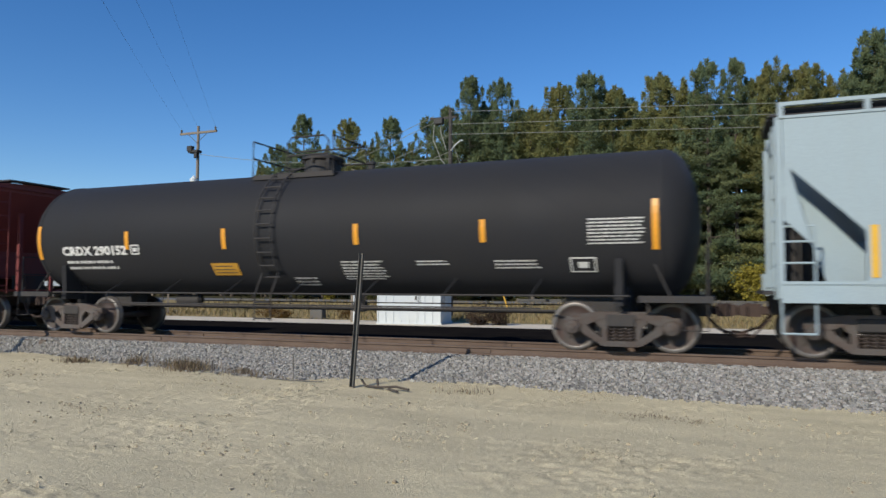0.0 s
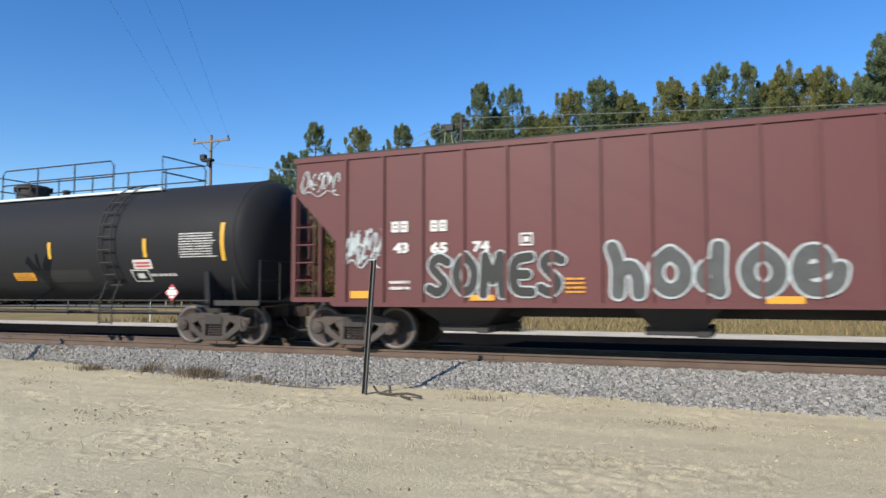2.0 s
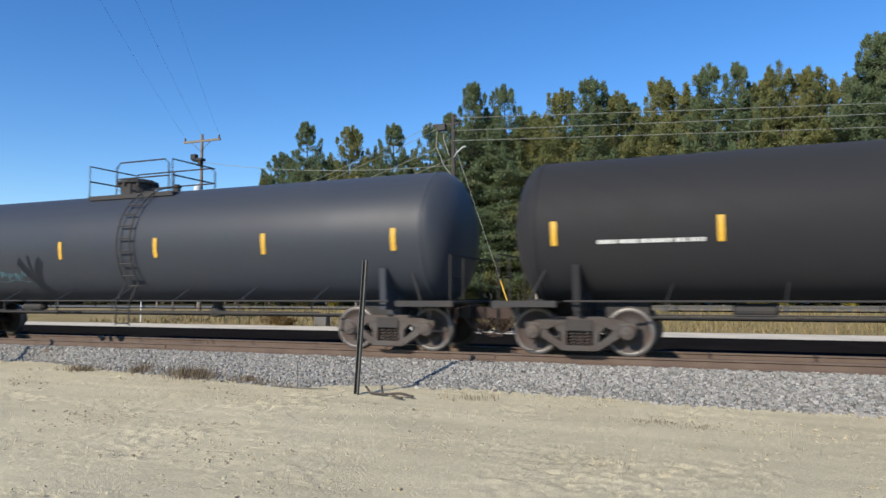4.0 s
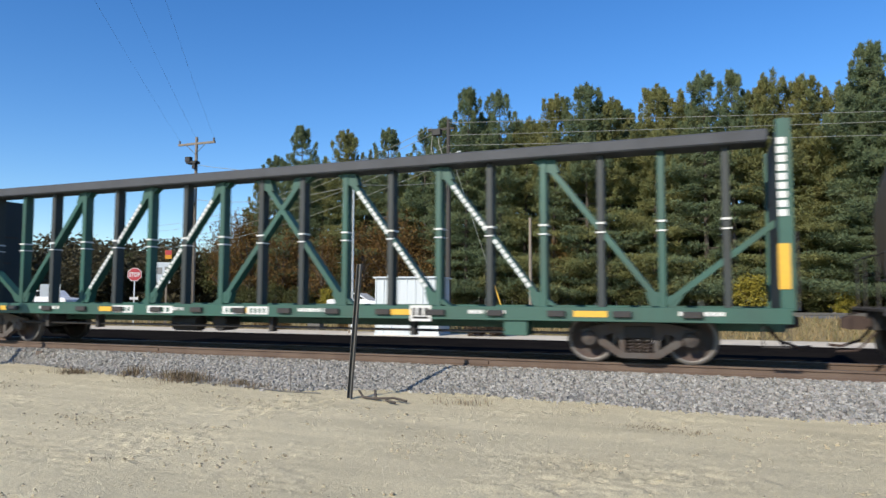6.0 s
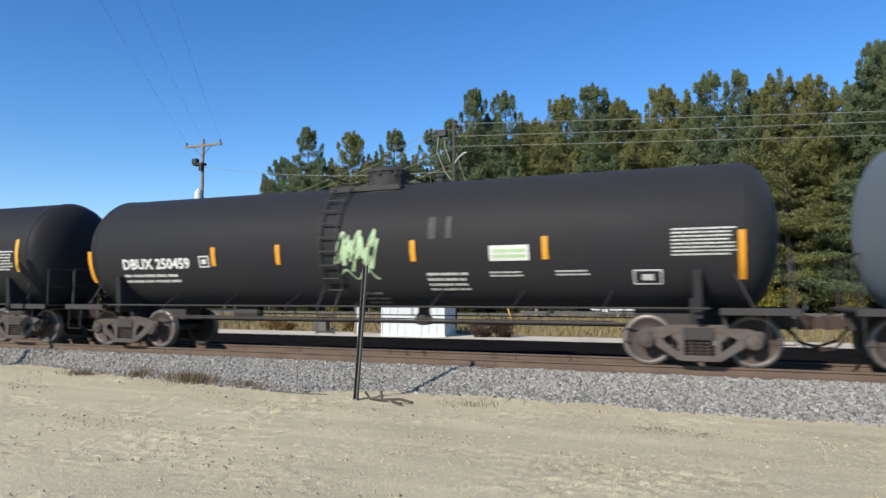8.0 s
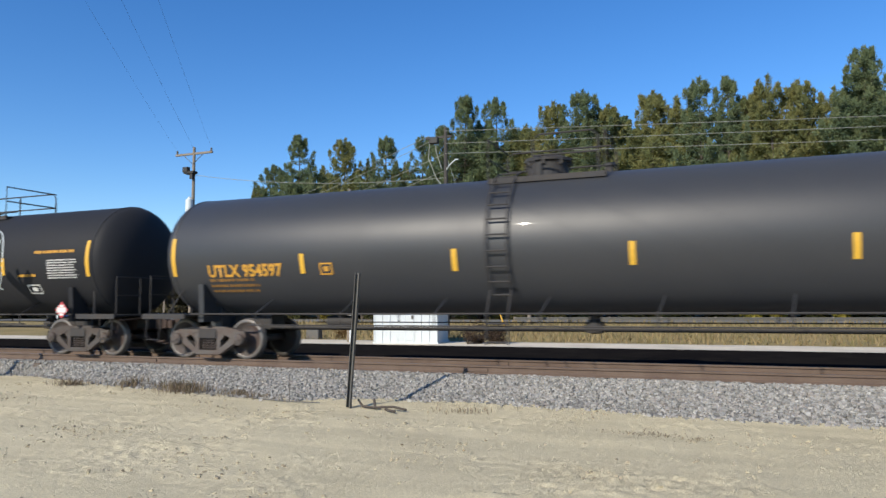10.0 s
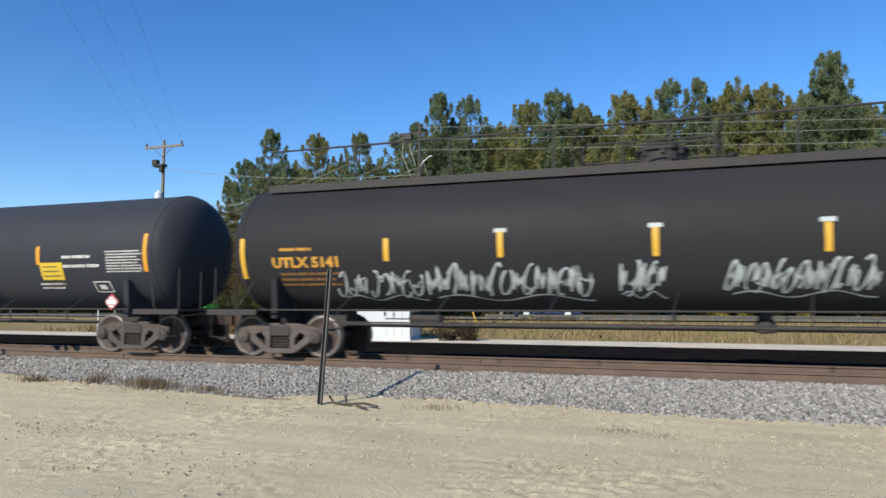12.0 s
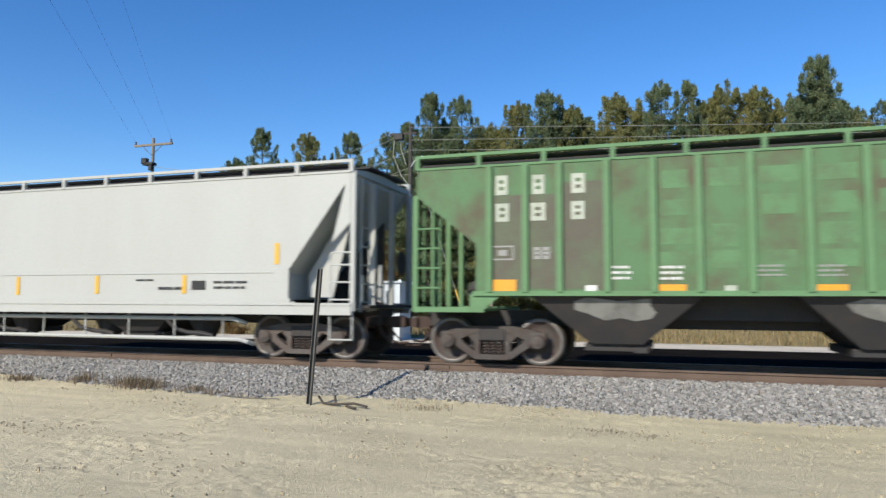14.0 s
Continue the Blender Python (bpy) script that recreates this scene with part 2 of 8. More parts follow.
def prism(bm, outline, y0, y1):
    """An outline in x, z drawn out along y."""
    a = [bm.verts.new((x, y0, z)) for x, z in outline]
    b = [bm.verts.new((x, y1, z)) for x, z in outline]
    n = len(outline)
    bm.faces.new(a)
    bm.faces.new(b[::-1])
    for i in range(n):
        bm.faces.new((a[(i + 1) % n], a[i], b[i], b[(i + 1) % n]))
    return bm


def lathe(bm, profile, seg=32, axis="Y", centre=(0, 0, 0)):
    """A profile of (radius, along) turned round an axis."""
    rings = []
    for r, s in profile:
        ring = []
        for k in range(seg):
            a = 2 * math.pi * k / seg
            c, d = r * math.cos(a), r * math.sin(a)
            p = {"Y": (c, s, d), "X": (s, c, d), "Z": (c, d, s)}[axis]
            ring.append(bm.verts.new(Vector(p) + Vector(centre)))
        rings.append(ring)
    for a, b in zip(rings, rings[1:]):
        for k in range(seg):
            bm.faces.new((a[k], a[(k + 1) % seg], b[(k + 1) % seg], b[k]))
    bm.faces.new(rings[0][::-1])
    bm.faces.new(rings[-1])
    bmesh.ops.recalc_face_normals(bm, faces=bm.faces)
    return bm


def thing(name, label, category, x=0, y=0, z=0, rz=0, group="", kind=""):
    ob = new(name)
    ob.empty_display_size = 0.2
    ob.matrix_world = pose(x, y, z, 0, 0, rz)
    return tagged(ob, label, category, group, kind)


# ---- ground, ballast and track ----
GROUND_Z = -0.505


def smooth_step(a, b, v):
    k = min(1, max(0, (v - a) / (b - a)))
    return k * k * (3 - 2 * k)


def toe_y(x):
    """The near edge of the ballast."""
    return 11.38 + 0.42 * smooth_step(-0.6, -2.4, x) - 1.0 * smooth_step(-5.5, -7.5, x) + min(1.95, 0.235 * max(0, -7.6 - x)) + 0.16 * noise.noise((x * 0.9, 3.1, 0)) + 0.09 * noise.noise((x * 3.1, 7.7, 0))


def ground_z(x, y):
    if y < 20:
        far = 0.055 * smooth_step(14, 20, y)
    else:
        far = 0.055 + 0.06 * smooth_step(20, 26, y) + 0.50 * smooth_step(32, 44, y)
    near = smooth_step(30, 8, abs(x + 6)) * smooth_step(14, 10, y)
    bumps = 0.035 * noise.noise((x * 0.25, y * 0.4, 0.5)) + 0.018 * noise.noise((x * 0.9, y * 1.1, 2.5))
    clods = 0.0
    if near > 0.02 and -18 < x < 6 and 3 < y < 13:
        rough = max(0, noise.noise((x * 0.55, y * 0.9, 6.1)) + 0.35)
        clods = rough * (0.055 * max(0, noise.noise((x * 7, y * 7, 1.3)) - 0.05) + 0.026 * noise.noise((x * 15, y * 15, 4.4))) + 0.006 * noise.noise((x * 24, y * 24, 9.2))
    return GROUND_Z + far + bumps * near + clods


def ballast_z(x, y):
    t = toe_y(x)
    if y < 12.8:
        z = GROUND_Z - 0.03 + 0.35 * min(1, max(0, (y - t + 0.12) / (12.92 - t)))
    elif y < 15.8:
        z = -0.185
    else:
        z = -0.265 - 0.21 * smooth_step(15.8, 18.2, y)
    return z + 0.015 * noise.noise((x * 2.0, y * 2.0, 4))


def tan_gravel():
    m = surface("tan_gravel", (0.655, 0.57, 0.375), 0.95, second=(0.53, 0.458, 0.30), amount=0.75, size=0.55, grain=70, bump=0.005, spec=0.2)
    n, l = m.node_tree.nodes, m.node_tree.links
    tc = next(x for x in n if x.type == "TEX_COORD")
    hsv = next(x for x in n if x.type == "HUE_SAT")
    grit = n.new("ShaderNodeTexVoronoi")
    grit.inputs["Scale"].default_value = 46
    l.new(tc.outputs["Object"], grit.inputs["Vector"])
    tone = n.new("ShaderNodeMapRange")
    tone.inputs[1].default_value, tone.inputs[2].default_value = 0.0, 0.7
    tone.inputs[3].default_value, tone.inputs[4].default_value = 1.08, 0.86
    l.new(grit.outputs["Distance"], tone.inputs[0])
    mul = n.new("ShaderNodeMix")
    mul.data_type, mul.blend_type = "RGBA", "MULTIPLY"
    mul.inputs[0].default_value = 1
    lumps = n.new("ShaderNodeTexNoise")
    lumps.inputs["Scale"].default_value, lumps.inputs["Detail"].default_value, lumps.inputs["Roughness"].default_value = 21, 7, 0.75
    l.new(tc.outputs["Object"], lumps.inputs[0])
    relief = n.new("ShaderNodeBump")
    relief.inputs["Strength"].default_value, relief.inputs["Distance"].default_value = 0.8, 0.028
    l.new(lumps.outputs[0], relief.inputs["Height"])
    first = next(x for x in n if x.type == "BUMP" and x != relief)
    l.new(relief.outputs[0], first.inputs["Normal"])
    old = hsv.outputs[0].links[0].to_socket
    l.new(hsv.outputs[0], mul.inputs[6])
    l.new(tone.outputs[0], mul.inputs[7])
    # faint wheel tracks that sweep along the lot
    way = n.new("ShaderNodeMapping")
    way.inputs["Rotation"].default_value = (0, 0, radians(-14))
    way.inputs["Scale"].default_value = (0.10, 1.5, 1)
    l.new(tc.outputs["Object"], way.inputs[0])
    ruts = n.new("ShaderNodeTexNoise")
    ruts.inputs["Scale"].default_value, ruts.inputs["Detail"].default_value, ruts.inputs["Distortion"].default_value = 1.6, 5, 0.4
    l.new(way.outputs[0], ruts.inputs[0])
    shade = n.new("ShaderNodeMapRange")
    shade.inputs[1].default_value, shade.inputs[2].default_value = 0.36, 0.62
    shade.inputs[3].default_value, shade.inputs[4].default_value = 0.91, 1.04
    l.new(ruts.outputs[0], shade.inputs[0])
    track = n.new("ShaderNodeMix")
    track.data_type, track.blend_type = "RGBA", "MULTIPLY"
    track.inputs[0].default_value = 1
    l.new(mul.outputs[2], track.inputs[6])
    l.new(shade.outputs[0], track.inputs[7])
    l.new(track.outputs[2], old)
    return m


GRAVEL = tan_gravel()
PALE_GRAVEL = surface("pale_access_road_gravel", (0.64, 0.57, 0.45), 0.95, second=(0.34, 0.31, 0.26), amount=0.6, size=0.6, grain=30, bump=0.01, spec=0.2)
DRY_GRASS = surface("dry_autumn_grass", (0.30, 0.23, 0.11), 0.95, second=(0.19, 0.165, 0.075), amount=0.8, size=0.45, grain=14, bump=0.05, spec=0.1)
ASPHALT = surface("grey_asphalt", (0.16, 0.16, 0.155), 0.85, second=(0.11, 0.11, 0.11), amount=0.5, size=0.8, grain=60, bump=0.004)
# floor colour set dark, with the shade under the pines mixed in
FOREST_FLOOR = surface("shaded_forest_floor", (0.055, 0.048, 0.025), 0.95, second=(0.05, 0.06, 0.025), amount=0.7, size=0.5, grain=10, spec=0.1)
# cinder strip: dirt colour lowered so that it also carries the train's shadow
SHADED_CINDER = surface("cinder_dirt_with_train_shade", (0.011, 0.010, 0.010), 0.95, second=(0.024, 0.021, 0.018), amount=0.6, size=1.0, grain=30, bump=0.02, spec=0.0)
BALLAST_BED = surface("grey_ballast_bed", (0.20, 0.195, 0.18), 0.95, second=(0.11, 0.10, 0.095), amount=0.7, size=9, grain=45, bump=0.03, spec=0.2)


def build_ground():
    xs = [-3000, -1200, -500, -250, -140, -90, -60, -42, -32, -28, -24, -21, -19] + [-17.5 + 0.04 * i for i in range(563)] + [5.6, 7, 9, 12, 16, 24, 36, 60, 100, 200, 500, 1200, 3000]
    ys = [-3000, -900, -300, -100, -40, -20, -10, -5, -2, 0, 2, 3] + [3.6 * 1.0065 ** i for i in range(188)] + [12.6, 13.2, 13.8, 14.5, 16, 18, 20, 21.5, 23.2, 26.0, 27.5, 29.2, 31, 33, 36, 39, 42, 44, 46, 48, 51.5, 54, 58, 66, 80, 120, 200, 400, 900, 3000]
    bm = bmesh.new()
    rows = [[bm.verts.new((x, y, ground_z(x, y))) for x in xs] for y in ys]
    for j in range(len(ys) - 1):
        yc = (ys[j] + ys[j + 1]) / 2
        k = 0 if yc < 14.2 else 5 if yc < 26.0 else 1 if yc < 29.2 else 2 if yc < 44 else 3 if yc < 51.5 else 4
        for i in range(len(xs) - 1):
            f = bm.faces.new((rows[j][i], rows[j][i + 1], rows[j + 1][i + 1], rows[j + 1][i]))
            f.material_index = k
            f.smooth = True
    tagged(part("ground", bm, [GRAVEL, PALE_GRAVEL, DRY_GRASS, ASPHALT, FOREST_FLOOR, SHADED_CINDER]), "pale tan gravel lot, dry grass and a road beyond the track", "ground", kind="structure")


def build_ballast():
    xs = [-420, -200, -100, -60, -40] + [-30 + 0.5 * i for i in range(85)] + [14, 20, 40, 100, 420]
    bm = bmesh.new()
    rows = []
    for x in xs:
        t = toe_y(x)
        ys = [t - 0.25 + (12.8 - t + 0.25) * i / 6 for i in range(7)] + [12.9, 14.1, 15.3, 15.8, 16.4, 17.0, 17.6, 18.2]
        rows.append([bm.verts.new((x, y, ballast_z(x, y))) for y in ys])
    for a, b in zip(rows, rows[1:]):
        for i in range(len(a) - 1):
            # columns from the track's middle on take the near-black tone painted as train shade
            f = bm.faces.new((a[i], b[i], b[i + 1], a[i + 1]))
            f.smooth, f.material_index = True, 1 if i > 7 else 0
    tagged(part("ballast_bed", bm, [BALLAST_BED, SHADED_CINDER]), "grey crushed stone ballast bed under the track", "ballast", kind="structure")


def stone_mesh(name, places, sizes, material, flat=0.75, seed=1):
    """Many angular stones in one mesh: places (n, 3), sizes (n)."""
    rng = np.random.default_rng(seed)
    n = len(places)
    cube = np.array([(x, y, z) for x in (-1, 1) for y in (-1, 1) for z in (-1, 1)], float)
    v = cube[None] * 0.5 * (1 + rng.uniform(-0.45, 0.25, (n, 8, 3)))
    v[:, :, 2] *= flat
    v *= (sizes[:, None] * rng.uniform(0.7, 1.3, (n, 3)))[:, None, :]
    a, b = rng.uniform(0, 2 * np.pi, n), rng.uniform(-0.7, 0.7, n)
    ca, sa, cb, sb = np.cos(a), np.sin(a), np.cos(b), np.sin(b)
    x, y, z = v[..., 0], v[..., 1], v[..., 2]
    x, z = cb[:, None] * x + sb[:, None] * z, -sb[:, None] * x + cb[:, None] * z
    x, y = ca[:, None] * x - sa[:, None] * y, sa[:, None] * x + ca[:, None] * y
    v = np.stack([x, y, z], -1) + places[:, None, :]
    quads = np.array([(0, 1, 3, 2), (4, 6, 7, 5), (0, 4, 5, 1), (2, 3, 7, 6), (0, 2, 6, 4), (1, 5, 7, 3)])
    f = (np.arange(n)[:, None, None] * 8 + quads[None]).reshape(-1, 4)
    me = bpy.data.meshes.new(name)
    me.from_pydata(v.reshape(-1, 3).tolist(), [], f.tolist())
    me.materials.append(material)
    return new(name, me)


BALLAST_STONE = scatter_surface("crushed_stone", [(0.135, 0.131, 0.120), (0.22, 0.216, 0.200), (0.315, 0.308, 0.286), (0.25, 0.226, 0.205), (0.40, 0.390, 0.36)])
# stones under and behind the train, near black with its shade in their colour
SHADED_STONE = scatter_surface("stone_with_train_shade", [(0.022, 0.020, 0.019), (0.040, 0.036, 0.033), (0.060, 0.050, 0.043)])
CLOD = scatter_surface("pale_gravel_clods", [(0.33, 0.28, 0.19), (0.42, 0.36, 0.24), (0.46, 0.395, 0.265), (0.37, 0.315, 0.22)])
PEBBLE = scatter_surface("tan_pebbles", [(0.22, 0.18, 0.12), (0.36, 0.30, 0.20), (0.40, 0.34, 0.23), (0.27, 0.23, 0.17)])


def build_stones():
    rng = np.random.default_rng(5)
    n = 46000
    x = rng.uniform(-21.5, 4.6, n)
    u = rng.uniform(0, 1, n)
    t = np.array([toe_y(a) for a in x])
    y = t - 0.35 + (13.2 - t + 0.35) * u ** 0.93
    keep = rng.uniform(0, 1, n) < np.clip((y - t + 0.35) / 0.75, 0.06, 1)
    x, y = x[keep], y[keep]
    z = np.array([max(ballast_z(a, b), ground_z(a, b)) for a, b in zip(x, y)])
    size = rng.uniform(0.024, 0.062, len(x))
    ob = stone_mesh("ballast_stones", np.stack([x, y, z + size * 0.12], -1), size, BALLAST_STONE, 0.8, 2)
    tagged(ob, "angular grey crushed stones sloping up to the rails", "ballast", kind="stuff")
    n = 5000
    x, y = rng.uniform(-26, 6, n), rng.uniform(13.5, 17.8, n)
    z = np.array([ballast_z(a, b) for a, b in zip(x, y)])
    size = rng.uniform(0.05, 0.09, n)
    ob = stone_mesh("ballast_stones", np.stack([x, y, z + size * 0.1], -1), size, SHADED_STONE, 0.8, 3)
    tagged(ob, "dark crushed stones between and behind the rails, coloured for train shade", "ballast", kind="stuff")
    n = 60000
    x, y = rng.uniform(-17, 4.5, n), rng.uniform(4.2, 11.5, n)
    clump = np.array([noise.noise((a * 0.8, b * 0.9, 9)) + 0.6 * noise.noise((a * 2.3, b * 2.5, 5)) for a, b in zip(x, y)])
    keep = (rng.uniform(0.0, 1.2, n) < clump) & (y < np.array([toe_y(a) for a in x]) + 0.1)
    x, y = x[keep], y[keep]
    z = np.array([ground_z(a, b) for a, b in zip(x, y)])
    size = 0.005 + 0.030 * rng.uniform(0, 1, len(x)) ** 5
    ob = stone_mesh("pebbles", np.stack([x, y, z + size * 0.2], -1), size, PEBBLE, 0.7, 4)
    tagged(ob, "loose tan pebbles scattered over the gravel lot", "gravel", kind="stuff")
    n = 9000
    x, y = rng.uniform(-17, 4.5, n), rng.uniform(3.6, 11.2, n)
    clump = np.array([noise.noise((a * 0.5 + 7, b * 1.1, 3)) + 0.8 * noise.noise((a * 1.9, b * 3.2, 8)) for a, b in zip(x, y)])
    keep = (rng.uniform(-0.1, 1.1, n) < clump) & (y < np.array([toe_y(a) for a in x]) - 0.05)
    x, y = x[keep], y[keep]
    z = np.array([ground_z(a, b) for a, b in zip(x, y)])
    size = 0.008 + 0.026 * rng.uniform(0, 1, len(x)) ** 4
    ob = stone_mesh("clods", np.stack([x, y, z + size * 0.15], -1), size, CLOD, 0.6, 6)
    tagged(ob, "pale crumbled clods pressed into the gravel lot", "gravel", kind="stuff")


def rail_bmesh(x0, x1, y):
    half = [(0.037, 0.0), (0.037, -0.035), (0.010, -0.05), (0.009, -0.125), (0.068, -0.152), (0.070, -0.165)]
    outline = [(a, z) for a, z in half] + [(-a, z) for a, z in half[::-1]]
    bm = bmesh.new()
    ends = [[bm.verts.new((x, y + a, z)) for a, z in outline] for x in (x0, x1)]
    n = len(outline)
    for i in range(n):
        f = bm.faces.new((ends[0][i], ends[0][(i + 1) % n], ends[1][(i + 1) % n], ends[1][i]))
        f.material_index = 1 if i == n - 1 else 0
    for e in ends:
        bm.faces.new(e)
    bmesh.ops.recalc_face_normals(bm, faces=bm.faces)
    return bm


def build_track():
    for side in (-1, 1):
        y = TRACK_Y + side * 0.7525
        rail = tagged(part("rail", rail_bmesh(-450, 450, y), [RAIL_RUST, TREAD_STEEL]), "rust-brown steel rail with a bright worn head", "rail", "rails of the track", "structure")
        for xj in (-13.2, -4.72, 4.1):
            part("joint_bar", boxes((xj - 0.45, xj + 0.45, y - 0.035, y - 0.011, -0.13, -0.055), bevel=0.006), RAIL_RUST, rail)
    track = thing("track_ties", "weathered dark wooden ties half sunk in ballast", "railway ties", y=TRACK_Y, kind="structure")
    rng = random.Random(4)
    meshes = []
    for k in range(4):
        bm = boxes((-0.115, 0.115, -1.32, 1.32, -0.175, 0.0), bevel=0.012)
        for v in bm.verts:
            v.co += Vector((rng.uniform(-0.008, 0.008), rng.uniform(-0.03, 0.03), rng.uniform(-0.004, 0.004)))
        me = bpy.data.meshes.new("tie")
        bm.to_mesh(me)
        bm.free()
        me.materials.append(TIE_WOOD)
        meshes.append(me)
    bm = boxes((-0.09, 0.09, -0.14, 0.14, 0, 0.014), bevel=0.004)
    for a in (-0.06, 0.06):
        for b in (-0.1, 0.1):
            box(bm, a - 0.012, a + 0.012, b - 0.016, b + 0.016, 0.014, 0.035)
    plate = bpy.data.meshes.new("tie_plate")
    bm.to_mesh(plate)
    bm.free()
    plate.materials.append(RAIL_RUST)
    for i in range(66):
        x = -26 + 0.52 * i + rng.uniform(-0.03, 0.03)
        tie = new("tie", meshes[i % 4])
        tie.parent = track
        tie.matrix_local = pose(x, rng.uniform(-0.05, 0.05), -0.181, 0, 0, rng.uniform(-1.2, 1.2))
        p = new("tie_plate", plate)
        p.parent = tie
        p.matrix_local = pose(0, -0.7525, 0)
    bm = bmesh.new()
    for i in range(-280, 280):
        x = 0.52 * i
        if not -26.3 < x < 8.2:
            box(bm, x - 0.115, x + 0.115, -1.3, 1.3, -0.35, -0.181)
    tagged(part("far_ties", bm, TIE_WOOD, track), kind="stuff")


build_ground()
build_ballast()
build_stones()
build_track()


# ---- plants ----
PINE_NEEDLES = leaf_surface("pine_needles", [(0.108, 0.152, 0.086), (0.140, 0.185, 0.098), (0.178, 0.216, 0.108), (0.220, 0.240, 0.118)], 0.4)
GOLD_NEEDLES = leaf_surface("yellowing_needles", [(0.160, 0.185, 0.080), (0.200, 0.216, 0.088), (0.240, 0.238, 0.092), (0.29, 0.255, 0.092)], 0.4)
ORANGE_LEAVES = leaf_surface("orange_brown_leaves", [(0.09, 0.075, 0.022), (0.17, 0.10, 0.028), (0.12, 0.065, 0.024), (0.21, 0.14, 0.034)])
YELLOW_LEAVES = leaf_surface("yellow_leaves", [(0.20, 0.19, 0.03), (0.32, 0.26, 0.04), (0.14, 0.15, 0.03)])
OLIVE_LEAVES = leaf_surface("olive_leaves", [(0.045, 0.06, 0.02), (0.08, 0.085, 0.028), (0.11, 0.095, 0.03)])
BROWN_LEAVES = leaf_surface("dull_brown_leaves", [(0.062, 0.060, 0.034), (0.078, 0.068, 0.038), (0.090, 0.078, 0.042), (0.068, 0.070, 0.036)])
BARK = surface("grey_brown_bark", (0.075, 0.06, 0.048), 0.95, second=(0.05, 0.042, 0.035), amount=0.6, size=4, streak=5, grain=25, bump=0.03)
DRY_STALK = scatter_surface("dry_stalks", [(0.14, 0.105, 0.065), (0.20, 0.155, 0.10), (0.10, 0.07, 0.05), (0.16, 0.13, 0.075)])


def leaf_mesh(name, centres, reach, each, size, material, rng, flat=0.5, long=2.2, level=0.0, lift=0.12):
    """Tufts of small leaves or needle sprays round each centre."""
    n = len(centres)
    c = np.repeat(np.asarray(centres), each, 0)
    r = np.repeat(np.asarray(reach), each)
    thick = np.repeat(np.broadcast_to(np.asarray(flat, float), n), each)
    d = rng.normal(0, 1, (n * each, 3))
    d /= np.linalg.norm(d, axis=1)[:, None]
    p = c + d * (r * rng.uniform(0.25, 1, n * each) ** 0.6)[:, None] * np.stack([np.ones(n * each), np.ones(n * each), thick], 1)
    u = d + rng.normal(0, 0.55, d.shape)
    u[:, 2] = u[:, 2] * 0.6 + lift * (thick if np.ndim(flat) else 1.0)
    u /= np.linalg.norm(u, axis=1)[:, None]
    w = np.cross(u, np.array([0, 0, level]) + rng.normal(0, 1, d.shape))
    w /= np.linalg.norm(w, axis=1)[:, None]
    s = (size * rng.uniform(0.6, 1.4, n * each))[:, None]
    v = np.stack([p - w * s * 0.5, p + u * s * long * 0.5 - w * s * 0.25, p + u * s * long, p + w * s * 0.5 + u * s * 0.3], 1)
    f = np.arange(len(p) * 4).reshape(-1, 4)
    me = bpy.data.meshes.new(name)
    me.from_pydata(v.reshape(-1, 3).tolist(), [], f.tolist())
    me.materials.append(material)
    return me


def wood_mesh(name, lines):
    """Tapered limbs: lines of (points, radius at the foot, radius at the tip)."""
    bm = bmesh.new()
    for pts, r0, r1 in lines:
        rings, seg = [], 7 if r0 > 0.08 else 4
        for i, p in enumerate(pts):
            r = r0 + (r1 - r0) * i / (len(pts) - 1)
            d = (Vector(pts[min(i + 1, len(pts) - 1)]) - Vector(pts[max(i - 1, 0)])).normalized()
            side = d.cross(Vector((0.3, 1, 0.1))).normalized()
            up = side.cross(d)
            rings.append([bm.verts.new(Vector(p) + r * (math.cos(a) * side + math.sin(a) * up)) for a in (2 * math.pi * k / seg for k in range(seg))])
        for a, b in zip(rings, rings[1:]):
            for k in range(seg):
                bm.faces.new((a[k], a[(k + 1) % seg], b[(k + 1) % seg], b[k]))
    me = bpy.data.meshes.new(name)
    bm.to_mesh(me)
    bm.free()
    me.materials.append(BARK)
    return me


